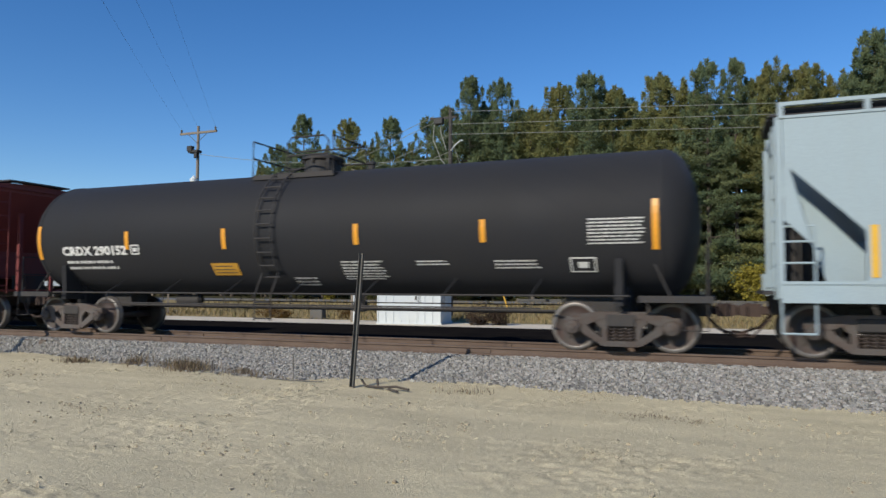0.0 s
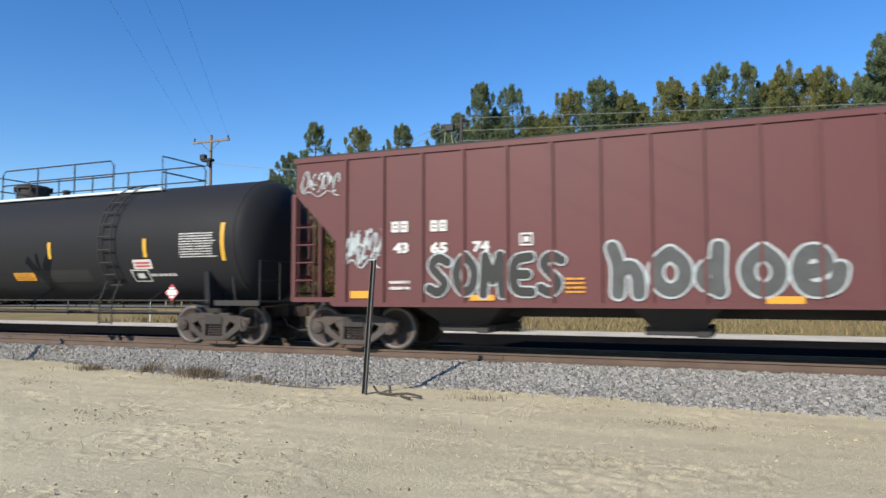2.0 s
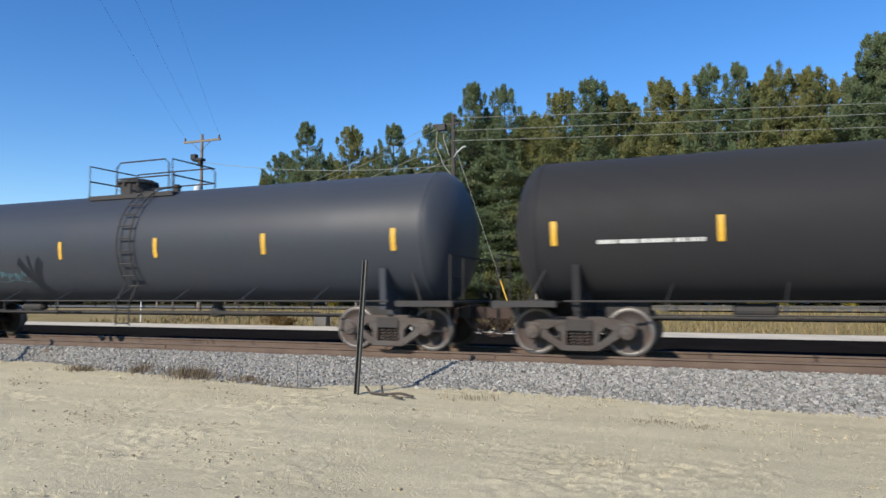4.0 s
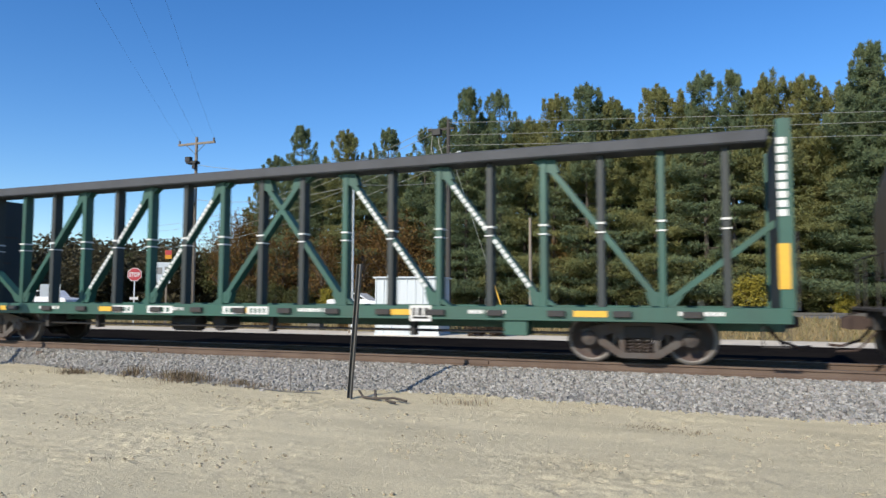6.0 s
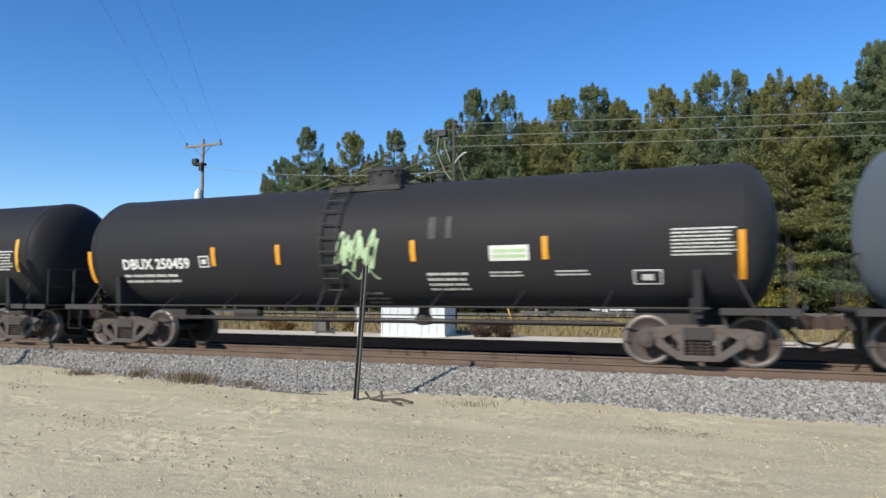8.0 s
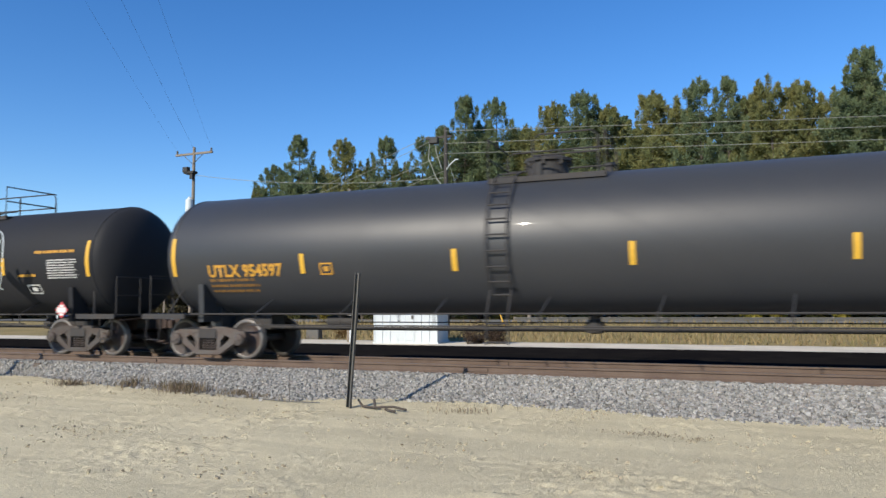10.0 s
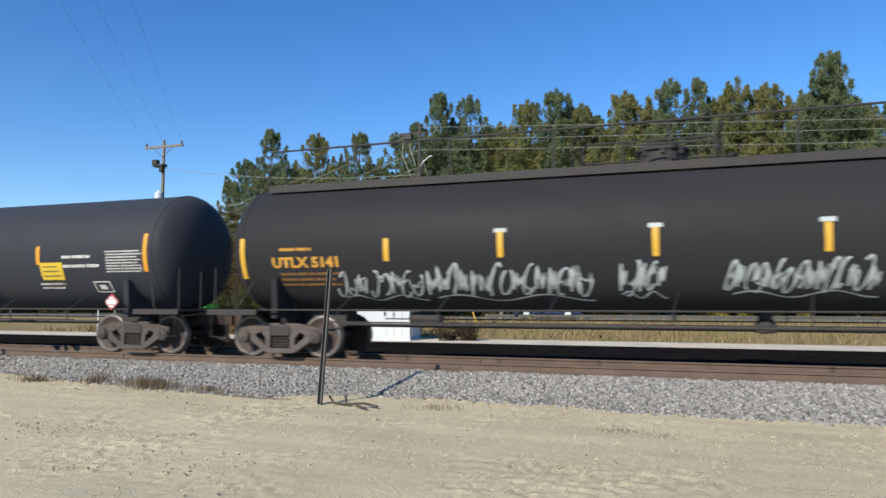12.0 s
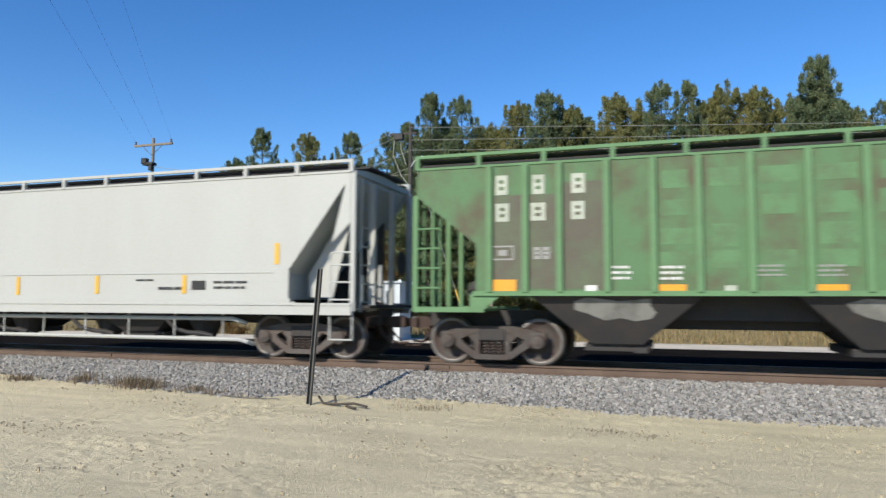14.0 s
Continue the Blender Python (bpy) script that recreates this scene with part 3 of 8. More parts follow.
def pine(seed, material, height=17.0, width=5.0, label="", narrow=0.0, bare=0.08):
    """A white pine: whorls of level limbs whose outer halves carry flat plates of needle sprays, with gaps between, and a spiky top."""
    rng, rnd = np.random.default_rng(seed), random.Random(seed)
    centres, reach, limbs, thick = [], [], [], []
    lean = Vector((rnd.uniform(-0.4, 0.4), rnd.uniform(-0.4, 0.4), 0))
    trunk = [(lean.x * (k / 8) ** 2, lean.y * (k / 8) ** 2, height * 0.97 * k / 8) for k in range(9)]
    limbs.append((trunk, 0.21, 0.02))

    def tuft(p, r, flat):
        centres.append(tuple(p))
        reach.append(r)
        thick.append(flat)
    z = height * bare
    while z < height * 0.97:
        k = z / height
        spread = width * (1 - k) ** (0.66 + narrow) * rnd.uniform(0.6, 1.15) + 0.10
        base = Vector((lean.x * k * k, lean.y * k * k, z))
        turn = rnd.uniform(0, 6.28)
        count = rnd.choice((4, 5, 6))
        for b in range(count):
            if rnd.random() < 0.12:
                continue
            a = turn + 6.283 * b / count + rnd.uniform(-0.4, 0.4)
            out, across = Vector((math.cos(a), math.sin(a), 0)), Vector((-math.sin(a), math.cos(a), 0))
            length = spread * rnd.uniform(0.5, 1.12)
            rise = 0.06 + 1.0 * max(0, k - 0.5) + rnd.uniform(-0.12, 0.25)
            mid = base + (out + Vector((0, 0, rise * 0.45 - 0.04))) * length * 0.55
            tip = base + (out + Vector((0, 0, rise))) * length
            tip.z = min(tip.z, height * 0.985 - rnd.uniform(0.55, 1.3) * length)
            limbs.append(([tuple(base), tuple(mid), tuple(tip)], 0.045 * (1 - k) + 0.010, 0.005))
            n = max(2, round(length / 0.42))
            for i in range(n):
                q = 0.34 + 0.66 * (i + rnd.uniform(0.2, 0.8)) / n
                p = base.lerp(mid, q / 0.55) if q < 0.55 else mid.lerp(tip, (q - 0.55) / 0.45)
                half = 0.30 * length * math.sin(math.pi * min(0.92, 0.22 + 0.62 * q))
                for s in ((-1, 1) if half > 0.35 else (0,)):
                    c = p + across * (s * half * rnd.uniform(0.3, 1.0)) + Vector((0, 0, rnd.uniform(-0.05, 0.10)))
                    tuft(c, (0.20 + 0.10 * length) * rnd.uniform(0.7, 1.25), 0.27 + 0.7 * max(0, k - 0.45))
            if k > 0.5:
                for q in range(3):
                    tuft(tip + Vector((rnd.uniform(-0.05, 0.05), 0, 0.10 + 0.17 * q)), 0.15 - 0.04 * q, 1.7)
        z += rnd.uniform(0.8, 1.6) * (1 - 0.62 * k)
    for q in range(6):
        tuft((lean.x, lean.y, height * (0.93 + 0.014 * q)), 0.27 - 0.035 * q, 1.4)
    t = thing("pine_tree", label or "tall green pine with layered ragged boughs", "tree", group="pines behind the road")
    for name, me in (("trunk", wood_mesh("trunk", limbs)), ("crown", leaf_mesh("crown", centres, reach, 44, 0.064, material, rng, thick, 3.6, 1.0, 0.8))):
        ob = new(name, me)
        ob.parent = t
    return t


def leafy(seed, material, height, width, label, name="leafy_tree", category="tree", leaf=0.13, low=0.25, dense=260):
    rng, rnd = np.random.default_rng(seed), random.Random(seed)
    limbs, centres, reach = [([(0, 0, 0), (0.1, 0.05, height * 0.3), (0.05, 0.1, height * 0.75)], 0.02 * height + 0.02, 0.02)], [], []
    for b in range(dense // 6):
        a, k = rnd.uniform(0, 6.283), rnd.uniform(low, 0.97)
        r = width * math.sin(math.pi * min(0.96, max(0.12, (k - low * 0.6) / (1.05 - low * 0.6)))) ** 0.7 * rnd.uniform(0.35, 1.05)
        tip = Vector((math.cos(a) * r, math.sin(a) * r, height * k))
        foot = Vector((0.05, 0.05, height * k * rnd.uniform(0.35, 0.7)))
        limbs.append(([tuple(foot), tuple(foot.lerp(tip, 0.5) + Vector((0, 0, -0.03 * height))), tuple(tip)], 0.006 * height, 0.006))
        for s in range(6):
            q = 0.55 + 0.5 * s / 5
            centres.append(tuple(foot.lerp(tip, q) + Vector([rnd.gauss(0, 0.07 * width) for _ in range(3)])))
            reach.append(rnd.uniform(0.12, 0.24) * width)
    t = thing(name, label, category)
    for nm, me in (("trunk", wood_mesh("trunk", limbs)), ("crown", leaf_mesh("crown", centres, reach, 16, leaf, material, rng, 0.75, 1.3))):
        ob = new(nm, me)
        ob.parent = t
    return t


def place_from(az, dist):
    return dist * math.sin(radians(az)), dist * math.cos(radians(az))


def build_woods():
    green = [pine(11, PINE_NEEDLES, width=4.6), pine(12, PINE_NEEDLES, width=4.6, narrow=0.14), pine(13, PINE_NEEDLES, width=5.0, narrow=0.05), pine(16, PINE_NEEDLES, width=4.6, narrow=-0.16)]
    gold = [pine(14, GOLD_NEEDLES, width=4.6, label="tall pine with yellowing brown-green needles"), pine(15, GOLD_NEEDLES, width=4.6, narrow=-0.12, label="broad pine turning golden brown in autumn")]
    rnd = random.Random(3)
    # azimuth, elevation of the tip, row depth, golden or not
    front = [(-36.2, 9.6, 64, 1), (-34.6, 10.8, 62, 0), (-33.1, 13.7, 58, 0), (-31.4, 11.0, 60, 0), (-29.6, 13.6, 58, 1), (-28.0, 11.9, 60, 1), (-26.2, 13.7, 57, 0),
             (-24.8, 11.6, 58, 1), (-23.0, 13.8, 56, 0), (-21.3, 14.6, 55, 0), (-19.6, 17.0, 54, 0), (-18.3, 15.0, 57, 0), (-16.8, 16.8, 54, 0), (-14.8, 14.6, 55, 1), (-12.4, 16.3, 54, 1),
             (-9.7, 17.0, 54, 0), (-8.0, 15.8, 55, 1), (-6.4, 14.8, 57, 0), (-4.4, 16.6, 55, 1), (-2.6, 15.8, 56, 1), (-0.6, 17.2, 54, 0), (1.4, 17.0, 54, 0), (3.2, 15.6, 55, 1), (4.6, 16.6, 54, 1),
             (6.4, 16.0, 55, 1), (8.2, 15.2, 56, 1), (10.5, 17.7, 53, 0), (10.9, 15.6, 54, 0), (10.1, 16.4, 54, 0), (9.6, 14.9, 55, 0), (11.8, 14.4, 54, 0), (13.0, 13.6, 55, 1), (15.0, 14.2, 54, 0), (17.2, 13.6, 55, 0), (19.5, 14.0, 54, 1), (22.5, 13.0, 55, 0)]
    for i, (az, el, row, golden) in enumerate(front):
        x, y = place_from(az, row / math.cos(radians(az)))
        tall = 1.19 + math.hypot(x, y) * math.tan(radians(el))
        kind = gold if golden else green
        k = tall / 17.0
        t = copy_thing(kind[i % len(kind)], pose(x, y, 0.05, 0, 0, rnd.uniform(0, 360)))
        t.scale = (k * rnd.uniform(0.92, 1.1), k * rnd.uniform(0.92, 1.1), k)
    for i in range(42):
        az = -35 + 1.42 * i + rnd.uniform(-0.6, 0.6)
        row = rnd.uniform(60, 70)
        x, y = place_from(az, row / math.cos(radians(az)))
        el = (13.9 if az > -20 else 10.4) + rnd.uniform(-1.5, 0.9)
        k = (1.19 + math.hypot(x, y) * math.tan(radians(el))) / 17.0
        t = copy_thing((green + gold)[i % 6], pose(x, y, 0.05, 0, 0, rnd.uniform(0, 360)))
        t.scale = (k * 1.25, k * 1.25, k)
    for t in green + gold:
        i = (green + gold).index(t)
        t.matrix_world = pose(-30 + 13 * i, 74 + 2 * (i % 2), 0.05, 0, 0, 40 * i) @ Matrix.Diagonal((0.95, 0.95, 0.85, 1))
    # autumn leaves and shrubs in front of the pines
    orange = leafy(21, ORANGE_LEAVES, 8.0, 3.0, "orange-brown autumn tree at the edge of the woods")
    olive = leafy(22, OLIVE_LEAVES, 7.0, 2.8, "olive green leafy tree at the edge of the woods")
    yellow = leafy(23, YELLOW_LEAVES, 2.4, 1.3, "small bright yellow autumn shrub", "yellow_shrub", "shrub", 0.11, 0.1)
    shrub = leafy(24, OLIVE_LEAVES, 2.6, 1.9, "dull olive roadside shrub", "roadside_shrub", "shrub", 0.10, 0.08)
    brown = leafy(25, BROWN_LEAVES, 7.6, 3.6, "dull brown autumn tree at the far edge of the crossing", low=0.06, dense=420, leaf=0.25)
    spots = [(orange, -40.5, 66, 1.0), (olive, -39.4, 62, 1.05), (orange, -38.6, 60, 1.2), (orange, -37.0, 58, 1.25), (olive, -36.0, 62, 1.3), (orange, -34.6, 55, 1.0), (orange, -31.5, 54, 0.9), (orange, -28.0, 53.5, 0.95), (orange, -25.3, 53, 1.05), (orange, -37.8, 66, 1.25), (orange, -36.3, 60, 0.9), (orange, -33.6, 56, 0.85), (olive, -35.2, 57, 0.8), (orange, -26.6, 55, 1.0), (orange, -24.0, 54, 0.95), (olive, -29.0, 55, 0.8),
             (orange, -22.0, 53.5, 0.8), (orange, -12.2, 53.5, 0.75), (olive, -10.4, 53.5, 0.7), (olive, -17.5, 53.5, 0.7)]
    for i, (t, az, row, k) in enumerate(spots):
        x, y = place_from(az, row / math.cos(radians(az)))
        c = copy_thing(t, pose(x, y, 0.05, 0, 0, 67 * i))
        c.scale = (k, k, k)
    for i in range(26):
        az = -37 + 2.3 * i + rnd.uniform(-0.8, 0.8)
        x, y = place_from(az, rnd.uniform(52.3, 54) / math.cos(radians(az)))
        k = rnd.uniform(0.6, 1.15)
        c = copy_thing(shrub, pose(x, y, 0.05, 0, 0, 50 * i))
        c.scale = (k, k, k)
    for az, row, k in ((2.6, 50.5, 1.1), (4.2, 51, 0.8), (-31.0, 52, 0.8), (8.4, 51.5, 0.7)):
        x, y = place_from(az, row / math.cos(radians(az)))
        c = copy_thing(yellow, pose(x, y, 0.05, 0, 0, 90 * az))
        c.scale = (k, k, k)
    # dim undergrowth deep in the woods
    for i in range(30):
        az = -37 + 2.1 * i + rnd.uniform(-0.5, 0.5)
        x, y = place_from(az, rnd.uniform(68, 74) / math.cos(radians(az)))
        c = copy_thing(olive, pose(x, y, 0.05, 0, 0, 41 * i))
        c.scale = (1.25, 1.25, rnd.uniform(1.2, 1.5))
    # lower woods far off beyond the crossing road
    for i in range(64):
        az = -78 + 0.72 * i + rnd.uniform(-0.5, 0.5)
        d = rnd.uniform(85, 125)
        x, y = place_from(az, d)
        k = rnd.uniform(0.95, 1.35) * (1 if az < -42 else 0.8)
        c = copy_thing((brown, olive, brown, brown, olive, brown, orange)[i % 7], pose(x, y, 0.05, 0, 0, 77 * i))
        c.scale = (k * 1.3, k * 1.3, k * 0.95)
    brown.matrix_world = pose(-66, 82, 0.05)
    orange.matrix_world = pose(-62, 80, 0.05)
    olive.matrix_world = pose(-56, 84, 0.05)
    yellow.matrix_world = pose(12, 53, 0.05)
    shrub.matrix_world = pose(15, 53, 0.05)


build_woods()


# ---- rolling stock ----
WHEELS = []      # (wheelset, its place in its truck)
CARS = []        # (car, x of its middle at the start)
WHEEL_R = 0.457


def once(f):
    """Builds a mesh a single time and hands it out again."""
    kept = {}

    def give():
        if not kept:
            ob = f()
            kept[0] = ob.data
            bpy.data.objects.remove(ob)
        return kept[0]
    return give


def use(name, me, parent, m=None):
    ob = new(name, me)
    ob.parent = parent
    if m is not None:
        ob.matrix_local = m
    return ob


@once
def wheelset_mesh():
    bm = bmesh.new()
    for s in (-1, 1):
        y = s * 0.7525
        o, i = y + s * 0.055, y - s * 0.075
        rows = [(0.06, o + s * 0.06), (0.105, o + s * 0.055), (0.125, o), (0.16, y - s * 0.01), (0.33, y + s * 0.005), (0.385, o - s * 0.004), (0.395, o), (WHEEL_R - 0.006, o), (WHEEL_R, o - s * 0.008), (WHEEL_R + 0.004, y - s * 0.04),
                (WHEEL_R + 0.024, y - s * 0.055), (WHEEL_R + 0.024, i), (0.38, i), (0.16, i + s * 0.01), (0.12, i - s * 0.03)]
        lathe(bm, rows, 36)
    lathe(bm, [(0.085, -0.72), (0.085, 0.72)], 12)
    for f in bm.faces:
        c = f.calc_center_median()
        r = math.hypot(c.x, c.z)
        f.smooth = True
        if r > 0.388:
            f.material_index = 1
    # cast marks on the plate, which show the turning
    for s in (-1, 1):
        for k in range(3):
            a = 2.1 * k
            vs = bmesh.ops.create_cube(bm, size=1, matrix=Matrix.Rotation(a, 4, "Y") @ Matrix.Translation((0.25, s * 0.757, 0)) @ Matrix.Diagonal((0.07, 0.02, 0.035, 1)))
    return part("wheelset", bm, [WHEEL_STEEL, TREAD_STEEL])


@once
def side_frame_mesh():
    """A cast side frame with its three windows, in x and z, 0.16 thick."""
    bm = bmesh.new()
    y0, y1 = -0.08, 0.08
    h = 0.889
    prism(bm, [(-h - 0.15, 0.50), (-h + 0.16, 0.50), (-0.62, 0.50), (-0.36, 0.62), (0.36, 0.62), (0.62, 0.50), (h - 0.16, 0.50), (h + 0.15, 0.50), (h + 0.16, 0.60), (h - 0.06, 0.68), (0.42, 0.75), (-0.42, 0.75), (-h + 0.06, 0.68), (-h - 0.16, 0.60)], y0, y1)
    for s in (-1, 1):
        prism(bm, [(s * (h - 0.26), 0.52), (s * (h - 0.13), 0.52), (s * (h - 0.16), 0.36), (s * 0.34, 0.11), (s * 0.28, 0.21), (s * (h - 0.32), 0.42)], y0 + 0.01, y1 - 0.01)
        prism(bm, [(s * 0.25, 0.64), (s * 0.38, 0.62), (s * 0.34, 0.17), (s * 0.25, 0.18)], y0 + 0.015, y1 - 0.015)
        prism(bm, [(s * 0.36, 0.64), (s * 0.50, 0.58), (s * 0.37, 0.44)], y0 + 0.012, y1 - 0.012)
    prism(bm, [(-0.34, 0.21), (-0.32, 0.11), (0.32, 0.11), (0.34, 0.21)], y0, y1)
    bmesh.ops.recalc_face_normals(bm, faces=bm.faces)
    return part("side_frame", bm, TRUCK_GREY)


@once
def spring_mesh():
    pts = [(0.062 * math.cos(a), 0.062 * math.sin(a), 0.21 + 0.26 * a / (2 * math.pi * 4.5)) for a in (2 * math.pi * 4.5 * i / 36 for i in range(37))]
    return part("spring", pipe(bmesh.new(), pts, 0.017, 5), WHEEL_STEEL)


@once
def bearing_mesh():
    bm = bmesh.new()
    lathe(bm, [(0.135, -0.02), (0.145, -0.16), (0.12, -0.2), (0.07, -0.215), (0.03, -0.235)], 18)
    for k in range(3):
        a = 2.094 * k
        box(bm, 0.07 * math.cos(a) - 0.014, 0.07 * math.cos(a) + 0.014, -0.235, -0.2, 0.07 * math.sin(a) - 0.014, 0.07 * math.sin(a) + 0.014)
    box(bm, -0.15, 0.15, -0.14, 0.0, 0.10, 0.19, bevel=0.02)
    return part("bearing", bm, TRUCK_GREY)


def add_truck(car, x):
    """A truck with two wheelsets, side frames, springs, bearings and a bolster."""
    t = new("truck")
    t.parent = car
    t.matrix_local = pose(x, 0, 0)
    tagged(t, "rusty two-axle freight truck with cast side frames")
    for s in (-1, 1):
        m = pose(0, s * 0.985, 0, 0, 0, 0 if s < 0 else 180)
        use("side_frame", side_frame_mesh(), t, m)
        for a in (-0.14, 0, 0.14):
            use("spring", spring_mesh(), t, pose(a, s * 0.985, 0))
        for a in (-0.889, 0.889):
            use("bearing", bearing_mesh(), t, pose(a, s * 0.93, WHEEL_R, 0, 0, 0 if s < 0 else 180))
    part("bolster", boxes((-0.26, 0.26, -1.08, 1.08, 0.47, 0.70), (-0.3, 0.3, -0.35, 0.35, 0.6, 0.86), bevel=0.02), STEEL_DARK, t)
    for a in (-0.889, 0.889):
        w = use("wheelset", wheelset_mesh(), t, pose(a, 0, WHEEL_R))
        WHEELS.append((w, a))
        part("brake_beam", boxes((a * 0.42 - 0.05, a * 0.42 + 0.05, -0.75, 0.75, 0.3, 0.4)), STEEL_DARK, t)


@once
def coupler_mesh():
    bm = boxes((-0.75, 0.25, -0.075, 0.075, 0.70, 0.85), bevel=0.02)
    prism(bm, [(0.22, 0.66), (0.46, 0.66), (0.58, 0.69), (0.58, 0.87), (0.45, 0.91), (0.22, 0.89)], -0.14, 0.08)
    prism(bm, [(0.48, 0.66), (0.62, 0.69), (0.62, 0.86), (0.48, 0.88)], 0.02, 0.17)
    box(bm, -0.55, -0.25, -0.34, 0.34, 0.62, 0.92, bevel=0.02)
    pipe(bm, [(-0.05, 0.15, 0.95), (0.1, 0.2, 0.62), (0.4, 0.22, 0.30), (0.7, 0.2, 0.28)], 0.022, 6)
    pipe(bm, [(0.05, -0.35, 0.7), (0.25, -0.4, 0.45), (0.55, -0.38, 0.34), (0.75, -0.35, 0.36)], 0.028, 6)
    pipe(bm, [(0.3, -0.1, 0.95), (0.3, -0.9, 0.92), (0.26, -1.35, 0.9), (0.24, -1.4, 0.6)], 0.016, 5)
    bmesh.ops.recalc_face_normals(bm, faces=bm.faces)
    return part("coupler", bm, COUPLER_RUST)


def add_running_gear(car, half, reach):
    """Trucks, couplers and brake pipe; half: from the middle to a truck; reach: from a truck to the coupler face."""
    add_truck(car, -half)
    add_truck(car, half)
    for s in (-1, 1):
        use("coupler", coupler_mesh(), car, pose(s * (half + reach - 0.6), 0, 0, 0, 0, 0 if s > 0 else 180))


def lettering(car, text, size, x, z, material, wrap=None, side=-1.6, bold=0.012, width=None, name="lettering", slant=0.0, mid=False):
    """Painted characters, x from their left edge, z the foot of the line; wrap = (radius, axis height) lays them on a tank."""
    cu = bpy.data.curves.new("text", "FONT")
    cu.body, cu.size, cu.offset, cu.shear, cu.resolution_u = text, size * 1.37, bold, slant, 2
    ob = bpy.data.objects.new("text", cu)
    scene.collection.objects.link(ob)
    me = bpy.data.meshes.new_from_object(ob.evaluated_get(bpy.context.evaluated_depsgraph_get()))
    bpy.data.objects.remove(ob)
    xs = [v.co.x for v in me.vertices]
    k = width / (max(xs) - min(xs)) if width else 1
    x0 = min(xs)
    for v in me.vertices:
        v.co = on_side(x + (v.co.x - x0) * k, z + v.co.y, wrap, side)
    me.materials.clear()
    me.materials.append(material)
    return use(name, me, car)


def on_side(x, z, wrap, side=-1.6, lift=0.012):
    if wrap:
        r, zc = wrap
        a = (z - zc) / r
        return Vector((x, -(r + lift) * math.cos(a), zc + (r + lift) * math.sin(a)))
    return Vector((x, side - lift, z))


def patch(bm, x0, x1, z0, z1, wrap=None, side=-1.6, lift=0.012):
    """A flat painted or taped patch on the near side, bent round a tank in steps of 0.12 m."""
    n = max(1, int(abs(z1 - z0) / 0.12)) if wrap else 1
    rows = []
    for i in range(n + 1):
        z = z0 + (z1 - z0) * i / n
        rows.append([bm.verts.new(on_side(x, z, wrap, side, lift)) for x in (x0, x1)])
    for a, b in zip(rows, rows[1:]):
        bm.faces.new((a[0], a[1], b[1], b[0]))
    return bm


def bars(car, x, z, width, lines, material, wrap=None, side=-1.6, height=0.045, gap=0.055, name="small_print", broken=3, seed=1):
    """Lines of print too small to read, as bars of its size."""
    rnd = random.Random(seed * 31 + int(x * 10))
    bm = bmesh.new()
    if lines >= 4 and width > 1.0:
        lines, height, gap = round(lines * 1.7), height / 1.7, gap / 1.7
    tall = min(height * 0.8, 0.07)
    for i in range(lines):
        zz = z - i * (height + gap)
        a = x
        end = x + width * rnd.uniform(0.85, 1.0)
        word = 0
        while a < end - 0.02:
            b = min(end, a + tall * rnd.uniform(0.5, 1.1))
            patch(bm, a, b, zz - tall, zz, wrap, side, 0.013)
            word += 1
            gone = word > rnd.randint(2, 7)
            a = b + tall * (0.75 if gone else 0.28)
            word = 0 if gone else word
    ob = part(name, bm, material, car)
    return tagged(ob, kind="stuff")


def framed_box(car, x, z, w, h, material, wrap=None, side=-1.6, line=0.03, name="stencil_box"):
    bm = bmesh.new()
    for a, b, c, d in ((x, x + w, z, z + line), (x, x + w, z + h - line, z + h), (x, x + line, z + line, z + h - line), (x + w - line, x + w, z + line, z + h - line),
                       (x + w * 0.3, x + w * 0.7, z + h * 0.3, z + h * 0.7)):
        patch(bm, a, b, c, d, wrap, side, 0.013)
    return part(name, bm, material, car)


